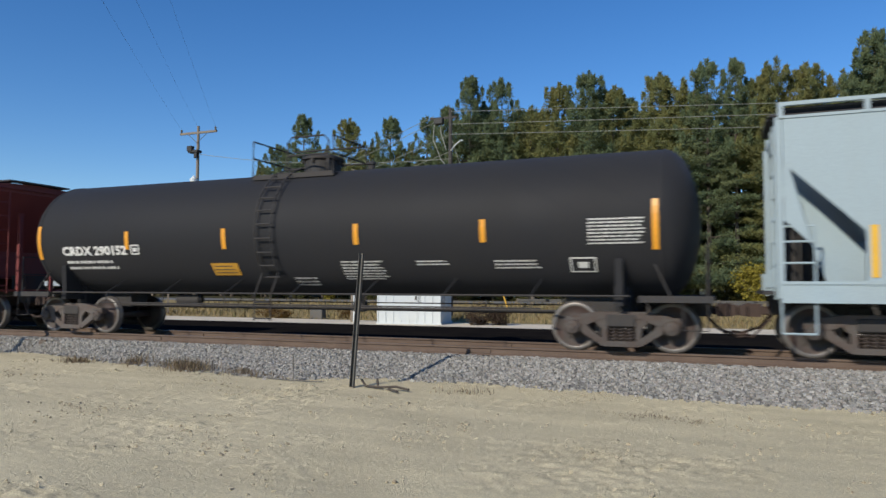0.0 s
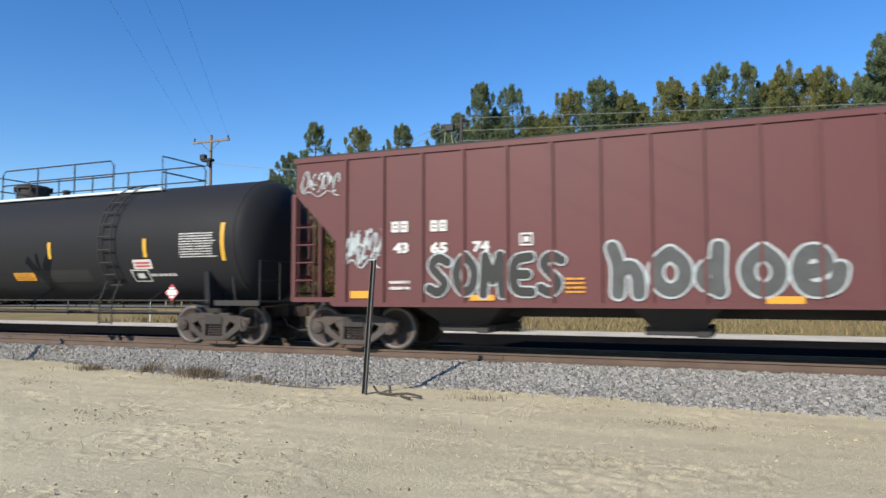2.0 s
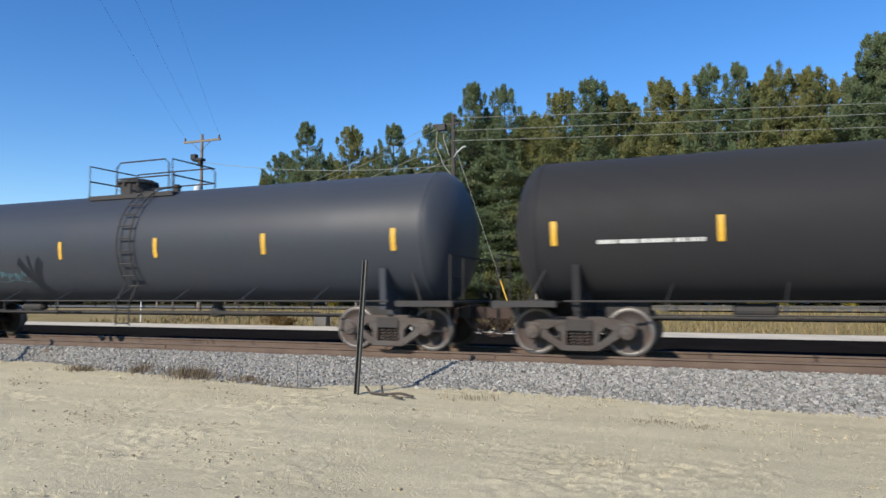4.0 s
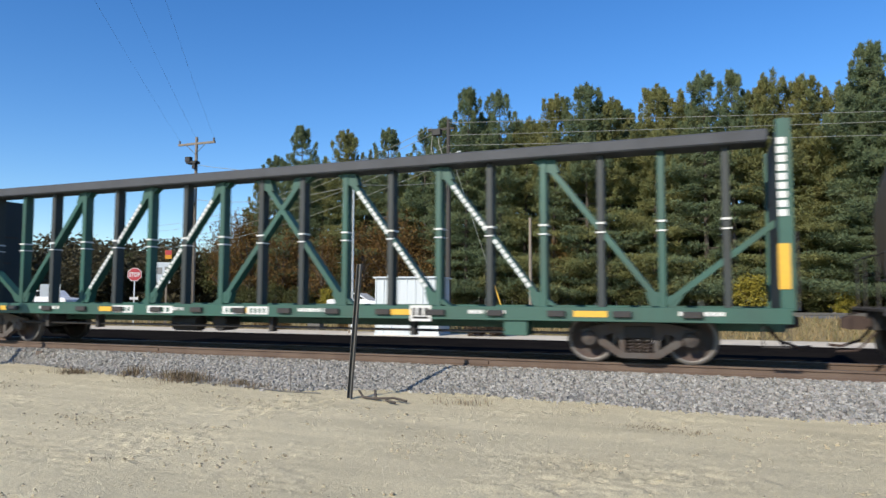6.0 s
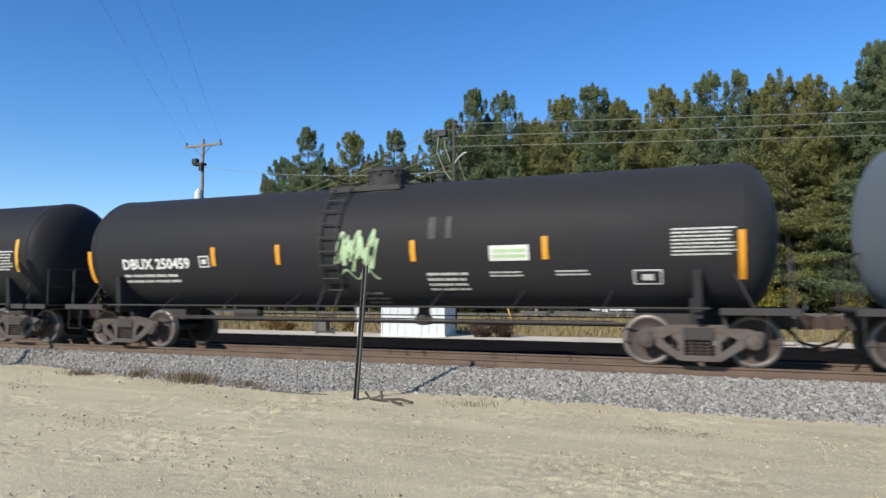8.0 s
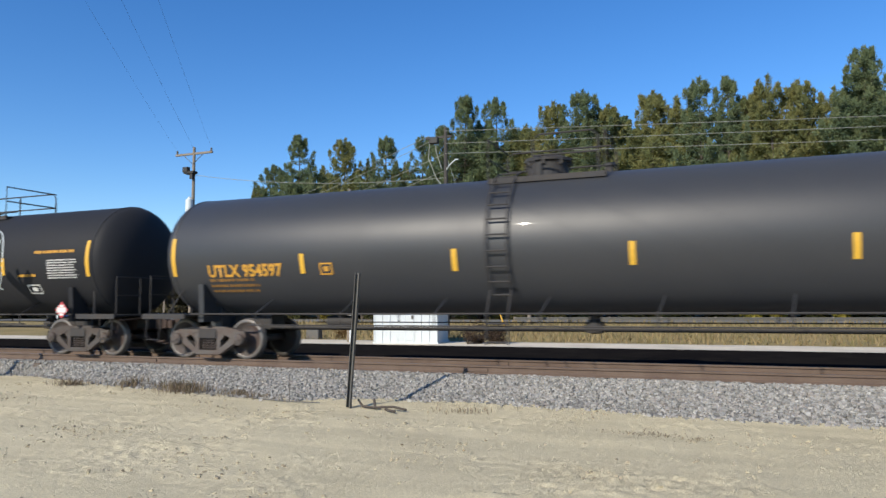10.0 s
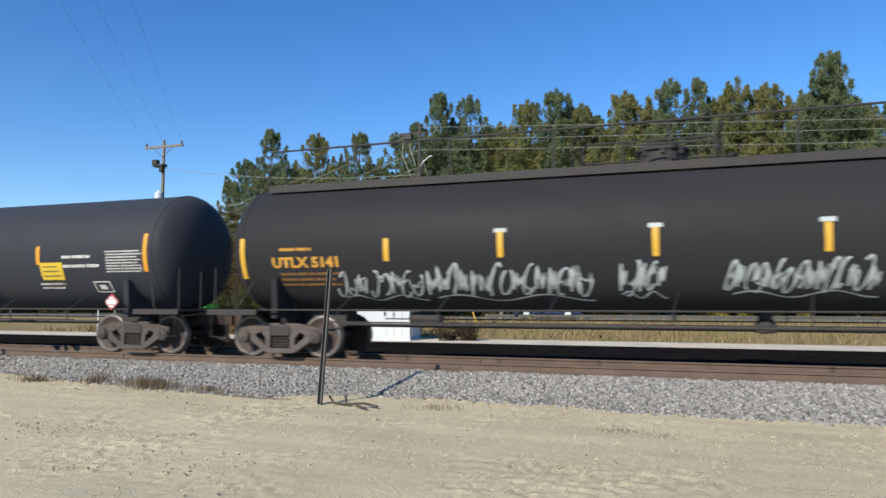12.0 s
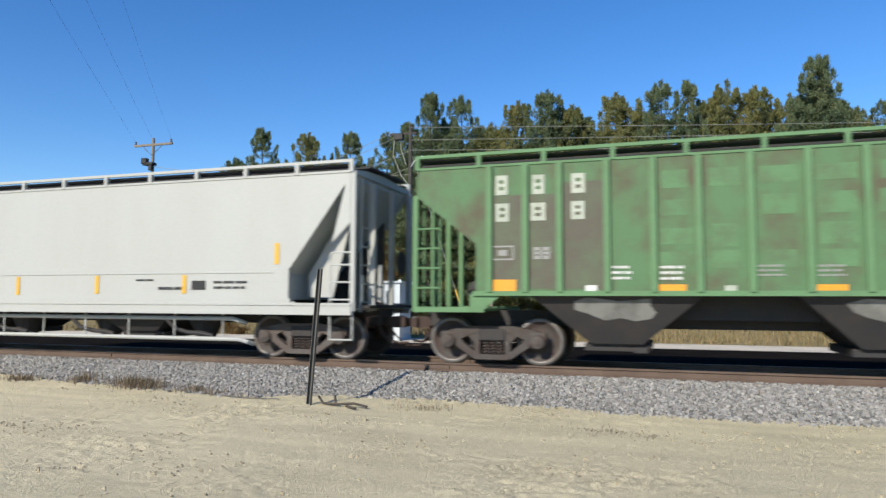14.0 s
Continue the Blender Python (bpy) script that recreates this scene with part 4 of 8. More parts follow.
def scrawl(car, x0, x1, z0, z1, material, wrap=None, side=-1.6, seed=1, letters=5, thick=0.05, name="graffiti", label="looping sprayed graffiti", fill=False):
    """Sprayed loops and strokes between the given edges, as ribbons that lie on the side."""
    rnd = random.Random(seed)
    bm = bmesh.new()

    def ribbon(pts, w):
        rows = []
        for i, (px, pz) in enumerate(pts):
            qx, qz = pts[min(i + 1, len(pts) - 1)]
            rx, rz = pts[max(i - 1, 0)]
            dx, dz = qx - rx, qz - rz
            n = math.hypot(dx, dz) or 1
            ww = w * (0.75 + 0.25 * math.sin(i * 0.9))
            rows.append((bm.verts.new(on_side(px - dz / n * ww / 2, pz + dx / n * ww / 2, wrap, side, 0.014)), bm.verts.new(on_side(px + dz / n * ww / 2, pz - dx / n * ww / 2, wrap, side, 0.014))))
        for a, b in zip(rows, rows[1:]):
            bm.faces.new((a[0], b[0], b[1], a[1]))
    letters, thick = round(letters * 1.7), thick * 0.74
    step = (x1 - x0) / letters
    if fill == "ring":
        cx, cz = (x0 + x1) / 2, (z0 + z1) / 2
        for q in (1.0,):
            ribbon([(cx + (x1 - x0) * 0.5 * q * math.cos(a), cz + (z1 - z0) * 0.5 * q * math.sin(a)) for a in (6.2832 * i / 28 for i in range(29))], thick)
        x0, x1, z0, z1 = cx - 0.38 * (x1 - x0), cx + 0.38 * (x1 - x0), cz - 0.34 * (z1 - z0), cz + 0.34 * (z1 - z0)
        step = (x1 - x0) / letters
    for k in range(letters):
        cx, cz = x0 + step * (k + 0.5), (z0 + z1) / 2 + rnd.uniform(-0.08, 0.08) * (z1 - z0)
        rx, rz = step * rnd.uniform(0.42, 0.6), (z1 - z0) * rnd.uniform(0.36, 0.5)
        if rnd.random() < 0.5:
            start, sweep = rnd.uniform(0, 6.28), rnd.choice((3.4, 4.4, 5.4, -4.6))
            p = rnd.uniform(0.1, 0.45)
            ribbon([(cx + rx * math.cos(start + sweep * i / 16) * (1 - p * (i / 16)) + 0.25 * rz * math.sin(start + sweep * i / 16), cz + rz * math.sin(start + sweep * i / 16)) for i in range(17)], thick)
        else:
            marks = [(-0.8, rnd.uniform(-1, -0.4)), (rnd.uniform(-0.6, 0.0), rnd.uniform(0.5, 1.0)), (rnd.uniform(-0.1, 0.4), rnd.uniform(-0.9, -0.2)), (0.95, rnd.uniform(0.2, 1.0))]
            pts = []
            for (a0, b0), (a1, b1) in zip(marks, marks[1:]):
                pts += [(cx + rx * (a0 + (a1 - a0) * i / 4), cz + rz * (b0 + (b1 - b0) * i / 4 + 0.12 * math.sin(3.14 * i / 4))) for i in range(4)]
            ribbon(pts, thick)
        if rnd.random() < 0.6:
            a = rnd.uniform(-0.5, 0.7)
            ribbon([(cx - rx * 0.9 + 1.7 * rx * i / 6, cz + rz * (a + 0.14 * i * rnd.choice((-0.4, 0.4)))) for i in range(7)], thick * 0.75)
    if letters > 3:
        ribbon([(x0 + (x1 - x0) * (0.05 + 0.95 * i / 16), z0 - 0.02 + 0.12 * (z1 - z0) * math.sin(i * 0.7)) for i in range(17)], thick * 0.7)
    return tagged(part(name, bm, material, car, label), kind="stuff")


BUBBLES = {      # strokes of swollen letters in a unit box
    "S": [[(0.95, 0.85), (0.5, 1.0), (0.1, 0.78), (0.45, 0.52), (0.9, 0.3), (0.5, 0.0), (0.05, 0.15)]],
    "O": [[(0.5, 1.0), (0.05, 0.72), (0.08, 0.25), (0.5, 0.0), (0.93, 0.25), (0.95, 0.7), (0.5, 1.0)]],
    "M": [[(0.05, 0.0), (0.15, 0.98)], [(0.15, 0.98), (0.5, 0.35)], [(0.5, 0.35), (0.85, 1.0)], [(0.85, 1.0), (0.95, 0.0)]],
    "E": [[(0.9, 0.95), (0.2, 0.9), (0.1, 0.5), (0.2, 0.06), (0.95, 0.05)], [(0.12, 0.5), (0.75, 0.5)]],
    "h": [[(0.05, 1.15), (0.25, 0.7), (0.2, 0.0)], [(0.25, 0.5), (0.6, 0.72), (0.85, 0.45), (0.85, 0.0)]],
    "L": [[(0.6, 1.1), (0.55, 0.4), (0.6, 0.05)], [(0.5, 0.1), (0.1, 0.25), (0.15, 0.6), (0.5, 0.7)]],
    "e": [[(0.15, 0.45), (0.9, 0.55), (0.75, 0.95), (0.3, 0.95), (0.08, 0.5), (0.35, 0.02), (1.1, 0.15), (1.2, 0.55)]]}


def bubble_letters(car, sd, text, x0, x1, z0, z1, fill, wide):
    """Swollen sprayed letters: a pale rim under a dark fill, stroke by stroke."""
    rim, inner = bmesh.new(), bmesh.new()
    step, h = (x1 - x0) / len(text), z1 - z0
    lift = 0.0

    def stroke(bm, pts, w, base):
        nonlocal lift
        for i, (px, pz) in enumerate(pts):
            lift += 0.00001
            bm.faces.new([bm.verts.new(on_side(px + w * math.cos(a), pz + w * math.sin(a), None, sd, base + lift)) for a in (6.2832 * k / 12 for k in range(12))])
            if i + 1 < len(pts):
                qx, qz = pts[i + 1]
                n = math.hypot(qx - px, qz - pz) or 1
                dx, dz = -(qz - pz) / n * w, (qx - px) / n * w
                lift += 0.00001
                bm.faces.new([bm.verts.new(on_side(a, b, None, sd, base + lift)) for a, b in ((px + dx, pz + dz), (px - dx, pz - dz), (qx - dx, qz - dz), (qx + dx, qz + dz))])
    for k, letter in enumerate(text):
        for line in BUBBLES[letter]:
            pts = [(x0 + step * (k + 0.12 + 0.76 * u), z0 + wide + (h - 2 * wide) * v) for u, v in line]
            for _ in range(2 if len(pts) > 2 else 0):      # rounds the corners
                cut = [pts[0]]
                for (ax, az), (bx, bz) in zip(pts, pts[1:]):
                    cut += [(ax * 0.75 + bx * 0.25, az * 0.75 + bz * 0.25), (ax * 0.25 + bx * 0.75, az * 0.25 + bz * 0.75)]
                pts = cut + [pts[-1]]
            stroke(rim, pts, wide, 0.012)
            stroke(inner, pts, wide * 0.74, 0.024)
    for bm in (rim, inner):
        bmesh.ops.recalc_face_normals(bm, faces=bm.faces)
    ob = tagged(part("graffiti", rim, SPRAY_INK, car, "pale rim of swollen sprayed letters"), kind="stuff")
    tagged(part("graffiti_fill", inner, fill, ob, "dull sprayed letter fill"), kind="stuff")


def tank_car(label, xr, xl, paint, radius=1.43, ladder=0.0, dome=0.0, deck=(-1.5, 1.5), rail_side="far", end_reach=1.38, walk_full=False, deck_mat=None, rail_h=0.85, rail_near=None):
    """A tank wagon. xr, xl: where its trucks stand at the start. All x below are from the wagon's middle."""
    half = (xr - xl) / 2
    mid = (xr + xl) / 2
    zc = 1.0 + radius
    wrap = (radius, zc)
    car = thing("tank_car", label, "tank car", mid, TRACK_Y, 0, group="wagons of the train")
    CARS.append((car, mid))
    add_running_gear(car, half, 2.0)
    # shell with dished heads
    end = half + end_reach
    head = 0.62
    prof = [(radius * math.sin(a), -end + head - head * math.cos(a)) for a in (math.pi / 2 * k / 9 for k in range(1, 10))]
    prof = [(0.02, -end)] + prof
    prof += [(radius, -end / 2), (radius, 0), (radius, end / 2)]
    prof += [(r, -s) for r, s in prof[:10][::-1]]
    bm = lathe(bmesh.new(), prof, 64, "X", (0, 0, zc))
    part("tank_shell", bm, paint, car, smooth=True)
    for s in (-1, 1):
        bm = bmesh.new()
        lathe(bm, [(radius + 0.004, s * (end - head) - 0.03), (radius + 0.011, s * (end - head) - 0.02), (radius + 0.011, s * (end - head) + 0.02), (radius + 0.004, s * (end - head) + 0.03)], 64, "X", (0, 0, zc))
        part("weld_seam", bm, paint, car, smooth=True)
    # saddles and end decks over the trucks
    for s in (-1, 1):
        x = s * half
        bm = boxes((x - 0.16, x + 0.16, -0.75, 0.75, 0.72, 1.25), (x - 0.07, x + 0.07, -1.3, 1.3, 0.86, 1.02))
        for ys in (-1, 1):
            a = [(x - 0.07, ys * 1.28, 1.0), (x + 0.07, ys * 1.28, 1.0)]
            v = [bm.verts.new(p) for p in (*a, (x + 0.07, ys * 1.33, 1.72), (x - 0.07, ys * 1.33, 1.72), (x - 0.07, ys * 0.7, 1.0), (x + 0.07, ys * 0.7, 1.0), (x + 0.07, ys * 1.18, 1.72), (x - 0.07, ys * 1.18, 1.72))]
            for f in ((0, 1, 2, 3), (4, 7, 6, 5), (0, 3, 7, 4), (1, 5, 6, 2), (3, 2, 6, 7)):
                bm.faces.new([v[i] for i in f])
        bmesh.ops.recalc_face_normals(bm, faces=bm.faces)
        part("saddle", bm, paint, car)
        part("stub_sill", boxes((min(s * (half - 1.2), s * (half + 1.55)), max(s * (half - 1.2), s * (half + 1.55)), -0.28, 0.28, 0.66, 1.02), bevel=0.01), STEEL_DARK, car)
        x0, x1 = sorted((s * (half + 0.35), s * (half + 1.6)))
        part("end_deck", boxes((x0, x1, -1.42, 1.42, 0.99, 1.03), (x0, x1, -1.45, -1.42, 0.93, 1.05), (x0, x1, 1.42, 1.45, 0.93, 1.05)), STEEL_DARK, car)
        e = s * (half + 1.5)
        lines = [[(e, y, 1.0), (e, y, 1.95)] for y in (-1.3, -0.55, 0.55, 1.3)] + [[(e, -1.3, 1.95), (e, 1.3, 1.95)], [(e, -1.3, 1.5), (e, -0.55, 1.5)]]
        lines += [[(e, -1.4, 1.0), (e, -1.42, 0.45), (e - s * 0.4, -1.42, 0.45), (e - s * 0.4, -1.4, 1.0)]]
        lines += [[(s * (half + 0.9), -1.38, 1.02), (s * (half + 0.55), -1.12, 1.75)]]
        for line in lines:
            part("grab_rail", pipes([line], 0.016), STEEL_DARK, car)
    # side rails hung along the foot of the tank, with brackets
    for y in (-1.44, 1.44):
        part("side_rail", pipes([[(-half - 0.2, y, 1.04), (half + 0.2, y, 1.04)]], 0.02), STEEL_DARK, car)
        part("lower_rail", pipes([[(-half + 1.4, y, 0.8), (half - 1.4, y, 0.8)]], 0.016), STEEL_DARK, car)
        for k in range(7):
            x = -half + 1.6 + (2 * half - 3.2) * k / 6
            part("rail_hanger", pipes([[(x, y, 1.03), (x, y, 0.8)]], 0.016), STEEL_DARK, car)
            foot = -math.sqrt(radius ** 2 - (1.36 - zc) ** 2)
            part("rail_bracket", pipes([[(x, y, 1.04), (x + 0.1, math.copysign(foot, y) * 0.995, 1.36)]], 0.016), paint, car)
    part("brake_rigging", pipes([[(-half + 1.2, -0.35, 0.72), (half - 1.2, -0.35, 0.72)], [(-half + 1.2, 0.5, 0.66), (half - 1.2, 0.5, 0.66)]], 0.03), STEEL_DARK, car)
    bm = lathe(bmesh.new(), [(0.05, -0.42), (0.13, -0.38), (0.13, 0.3), (0.05, 0.36)], 16, "X", (-half + 3.1, -0.2, 0.86))
    part("brake_cylinder", bm, STEEL_DARK, car)
    part("outlet_valve", lathe(bmesh.new(), [(0.06, 0.62), (0.18, 0.64), (0.2, 0.78), (0.12, 0.9), (0.12, 1.05)], 14, "Z", ((ladder or 0) + 1.6, 0, 0)), STEEL_DARK, car)
    # ladder round the flank
    if ladder is not None:
        lines = []
        for dx in (-0.21, 0.21):
            lines.append([(ladder + dx, -1.5, 0.45), (ladder + dx, -1.5, 1.0)] + [(ladder + dx, -(radius + 0.11) * math.cos(a), zc + (radius + 0.11) * math.sin(a)) for a in (radians(-55 + 140 * k / 16) for k in range(17))][2:])
        for k in range(11):
            a = radians(-42 + 11.6 * k)
            y, z = -(radius + 0.11) * math.cos(a), zc + (radius + 0.11) * math.sin(a)
            lines.append([(ladder - 0.21, y, z), (ladder + 0.21, y, z)])
        for z in (0.5, 0.85):
            lines.append([(ladder - 0.21, -1.5, z), (ladder + 0.21, -1.5, z)])
        part("ladder", pipes(lines, 0.019), STEEL_DARK, car)
    # top deck, guard rails and the manway
    top = zc + radius
    d0, d1 = deck
    for row in ((d0, d1, -0.75, -0.42, top - 0.14, top - 0.11), (d0, d1, 0.42, 0.75, top - 0.14, top - 0.11)):
        part("walkway_board", boxes(row), deck_mat or STEEL_DARK, car)
    part("walkway_kerb", boxes((d0, d1, -0.79, -0.75, top - (0.15 if deck_mat else 0.20), top - 0.09)), deck_mat or STEEL_DARK, car)
    for x in (d0 + 0.05, (d0 + d1) / 2, d1 - 0.05):
        part("walkway_support", boxes((x - 0.03, x + 0.03, -0.745, 0.745, top - 0.2, top - 0.14)), STEEL_DARK, car)
    zt = top - 0.12 + rail_h
    runs = [(0.75, d0, d1), (-0.77, *(rail_near or (d0 + 0.95, d1 - 0.15)))]
    for y, a0, a1 in runs if rail_h else ():
        n = max(1, round((a1 - a0) / 1.5))
        lines = [[(a0, y, top - 0.12), (a0, y, zt - 0.12), (a0 + 0.12, y, zt), (a1 - 0.12, y, zt), (a1, y, zt - 0.12), (a1, y, top - 0.12)], [(a0, y, zt - 0.42), (a1, y, zt - 0.42)]]
        lines += [[(a0 + (a1 - a0) * k / n, y, top - 0.12), (a0 + (a1 - a0) * k / n, y, zt)] for k in range(1, n)]
        part("guard_rail", pipes(lines, 0.02), STEEL_DARK, car)
    for x in (d0 + 0.02, d1 - 0.02) if rail_h else ():
        part("guard_rail", pipes([[(x, -0.79, top - 0.15), (x, -0.79, zt - 0.02), (x, 0.75, zt - 0.02)], [(x, -0.79, zt - 0.42), (x, 0.75, zt - 0.42)]], 0.02), STEEL_DARK, car)
    if walk_full:
        w0, w1 = -end + 0.9, end - 0.9
        part("long_walkway", boxes((w0, w1, -0.80, -0.5, top - 0.11, top - 0.07), (w0, w1, -0.84, -0.80, top - 0.2, top - 0.04)), STEEL_DARK, car)
        lines = [[(w0, -0.82, top - 0.1), (w0, -0.82, zt - 0.1), (w0 + 0.12, -0.82, zt), (w1 - 0.12, -0.82, zt), (w1, -0.82, zt - 0.1), (w1, -0.82, top - 0.1)]]
        lines += [[(x, -0.82, top - 0.1), (x, -0.82, zt)] for x in (w0 + (w1 - w0) * k / 8 for k in range(1, 8))]
        part("long_handrail", pipes(lines, 0.022), STEEL_DARK, car)
    bm = lathe(bmesh.new(), [(0.44, top - 0.15), (0.44, top + 0.28), (0.5, top + 0.29), (0.5, top + 0.34), (0.38, top + 0.40), (0.1, top + 0.43)], 26, "Z", (dome, 0, 0))
    for k in range(8):
        a = 6.283 * k / 8
        box(bm, dome + 0.47 * math.cos(a) - 0.03, dome + 0.47 * math.cos(a) + 0.03, 0.47 * math.sin(a) - 0.03, 0.47 * math.sin(a) + 0.03, top + 0.2, top + 0.37)
    part("manway", bm, STEEL_DARK, car)
    part("relief_valve", lathe(bmesh.new(), [(0.09, top - 0.05), (0.09, top + 0.14), (0.12, top + 0.15), (0.12, top + 0.2), (0.05, top + 0.23)], 14, "Z", (dome + 1.25, 0.1, 0)), STEEL_DARK, car)
    return car, wrap


def tag_letters(car, x0, x1, z0, z1, n, seed, material, side):
    """A row of thick sprayed block letters that lean and touch, with a stroke under them."""
    rnd = random.Random(seed)
    bm = bmesh.new()
    step, h = (x1 - x0) / n, z1 - z0
    lift = 0.0
    for k in range(n):
        a, lean = x0 + step * k, step * rnd.uniform(0.05, 0.3)
        zb, zt = z0 + h * rnd.uniform(0.12, 0.24), z1 - h * rnd.uniform(0.0, 0.14)
        wide = step * 0.34
        strokes = [((0, 0), (0, 1))]
        strokes += rnd.sample([((0.7, 0), (0.7, 1)), ((0, 0.92), (0.9, 0.92)), ((0, 0.1), (0.9, 0.1)), ((0, 0.5), (0.75, 0.5)), ((0, 0.5), (0.85, 0)), ((0, 0.55), (0.85, 1))], 3)
        for (u0, v0), (u1, v1) in strokes:
            lift += 0.00004
            p = [(a + step * u0 + lean * v0, zb + (zt - zb) * v0), (a + step * u1 + lean * v1, zb + (zt - zb) * v1)]
            flat = abs(u1 - u0) > abs(v1 - v0)
            dx, dz = (0, h * 0.12) if flat else (wide / 2, 0)
            ring = [(p[0][0] - dx, p[0][1] - dz), (p[1][0] - dx, p[1][1] - dz * rnd.uniform(0.6, 1)), (p[1][0] + dx, p[1][1] + dz), (p[0][0] + dx, p[0][1] + dz)]
            bm.faces.new([bm.verts.new(on_side(q, z, None, side, 0.024 + lift)) for q, z in ring])
    ring = [(x0, z0 + 0.06 * h), (x0 + (x1 - x0) * 0.5, z0), (x1, z0 + 0.10 * h), (x1 - 0.04, z0 + 0.16 * h), (x0 + (x1 - x0) * 0.5, z0 + 0.09 * h), (x0 + 0.02, z0 + 0.13 * h)]
    bm.faces.new([bm.verts.new(on_side(q, z, None, side, 0.0235)) for q, z in ring])
    bmesh.ops.recalc_face_normals(bm, faces=bm.faces)
    return tagged(part("graffiti", bm, material, car, "white sprayed block-letter graffiti"), kind="stuff")


def sorted_x(a, b, *rest):
    return [(min(a, b), max(a, b), *rest)]


def hopper_car(label, xr, xl, paint, roof=4.04, eave_gap=0.0, sill=1.42, slope_top=3.22, slope_in=1.22, slope_low=2.30, ribs=(), rib_w=0.05, rib_d=0.04, bays=(), bay_paint=None, bay_low=0.34,
               sill_beam=None, gusset=False, side=1.58, end_reach=1.4, trim=None):
    """A covered hopper wagon; x from its middle. ribs: x of the side posts; bays: (x0, x1) of the discharge pockets."""
    half, mid = (xr - xl) / 2, (xr + xl) / 2
    car = thing("hopper_car", label, "hopper car", mid, TRACK_Y, 0, group="wagons of the train")
    CARS.append((car, mid))
    add_running_gear(car, half, 2.0)
    trim = trim or paint
    e = half + end_reach
    body_top = roof - eave_gap
    # the hold, whose ends slope in from the roof, between two side sheets
    x_in = e - slope_in - 0.12
    bm = prism(bmesh.new(), [(-e + 0.1, body_top), (-e + 0.1, body_top - 0.12), (-x_in, slope_low - 0.1), (-x_in, sill), (x_in, sill), (x_in, slope_low - 0.1), (e - 0.1, body_top - 0.12), (e - 0.1, body_top)], -side + 0.03, side - 0.03)
    bmesh.ops.recalc_face_normals(bm, faces=bm.faces)
    part("hopper_body", bm, paint, car)
    for s in (-1, 1):
        y0, y1 = sorted((s * (side - 0.027), s * side))
        bm = prism(bmesh.new(), [(-e + 0.06, body_top - 0.003), (-e + 0.06, slope_top), (-e + slope_in, slope_low), (-e + slope_in, sill - 0.003), (e - slope_in, sill - 0.003), (e - slope_in, slope_low), (e - 0.06, slope_top), (e - 0.06, body_top - 0.003)], y0, y1)
        bmesh.ops.recalc_face_normals(bm, faces=bm.faces)
        part("side_sheet", bm, paint, car)
    # shallow peaked roof with hatches and a running board
    bm = bmesh.new()
    out = [(-side - 0.02, body_top - 0.03), (-side - 0.02, body_top + 0.015), (-0.9, body_top + 0.11), (0, body_top + 0.15), (0.9, body_top + 0.11), (side + 0.02, body_top + 0.015), (side + 0.02, body_top - 0.03)]
    a = [bm.verts.new((-e + 0.02, y, z)) for y, z in out]
    b = [bm.verts.new((e - 0.02, y, z)) for y, z in out]
    for i in range(len(out)):
        j = (i + 1) % len(out)
        bm.faces.new((a[i], a[j], b[j], b[i]))
    bm.faces.new(a)
    bm.faces.new(b)
    bmesh.ops.recalc_face_normals(bm, faces=bm.faces)
    roof_ob = part("roof", bm, trim, car)
    for k in range(5):
        x = -e + 1.6 + (2 * e - 3.2) * k / 4
        part("hatch_cover", boxes((x - 1.2, x + 1.2, -0.3, 0.3, body_top + 0.12, body_top + 0.19), bevel=0.02), trim if not eave_gap else STEEL_DARK, roof_ob)
    for row in ((-e - 0.1, e + 0.1, -0.95, -0.62, body_top + 0.16, body_top + 0.2), (-e - 0.1, e + 0.1, 0.62, 0.95, body_top + 0.16, body_top + 0.2),
                (-e - 0.12, -e + 0.2, -0.61, 0.61, body_top + 0.16, body_top + 0.2), (e - 0.2, e + 0.12, -0.61, 0.61, body_top + 0.16, body_top + 0.2)):
        part("running_board", boxes(row), STEEL_DARK, car)
    if eave_gap:
        n = 13
        for s in (-1, 1):
            y0, y1 = sorted((s * (side - 0.05), s * (side + 0.03)))
            part("eave_rail", boxes((-e, e, y0, y1, roof - 0.06, roof)), trim, car)
            for k in range(n + 1):
                x = -e + 0.04 + (2 * e - 0.08) * k / n
                part("eave_post", boxes((x - 0.04, x + 0.04, y0, y1, body_top - 0.02, roof - 0.06)), trim, car)
            part("eave_grating", boxes((-e + 0.05, e - 0.05, *sorted((s * (side - 0.42), s * (side - 0.08))), roof - 0.10, roof - 0.075)), STEEL_DARK, car)
    else:
        part("top_chord", boxes((-e, e, -side - 0.035, -side, body_top - 0.09, body_top), (-e, e, side, side + 0.035, body_top - 0.09, body_top)), trim, car)
    for x in ribs:
        z1 = body_top - 0.09 if not eave_gap else body_top - 0.03
        z0 = sill
        if abs(x) > e - slope_in:
            z0 = slope_low + (abs(x) - (e - slope_in)) / slope_in * (slope_top - slope_low)
        for s in (-1, 1):
            y0, y1 = sorted((s * side, s * (side + rib_d)))
            part("side_post", boxes((x - rib_w / 2, x + rib_w / 2, y0, y1, z0, z1)), trim, car)
    part("side_sill", boxes(*((-e + slope_in - 0.05, e - slope_in + 0.05, *sorted((s * (side - 0.02), s * (side + 0.05))), sill - 0.07, sill + 0.02) for s in (-1, 1))), trim, car)
    part("centre_sill", boxes((-e - 0.1, e + 0.1, -0.32, 0.32, 0.72, 1.05)), STEEL_DARK, car)
    bay_paint = bay_paint or paint
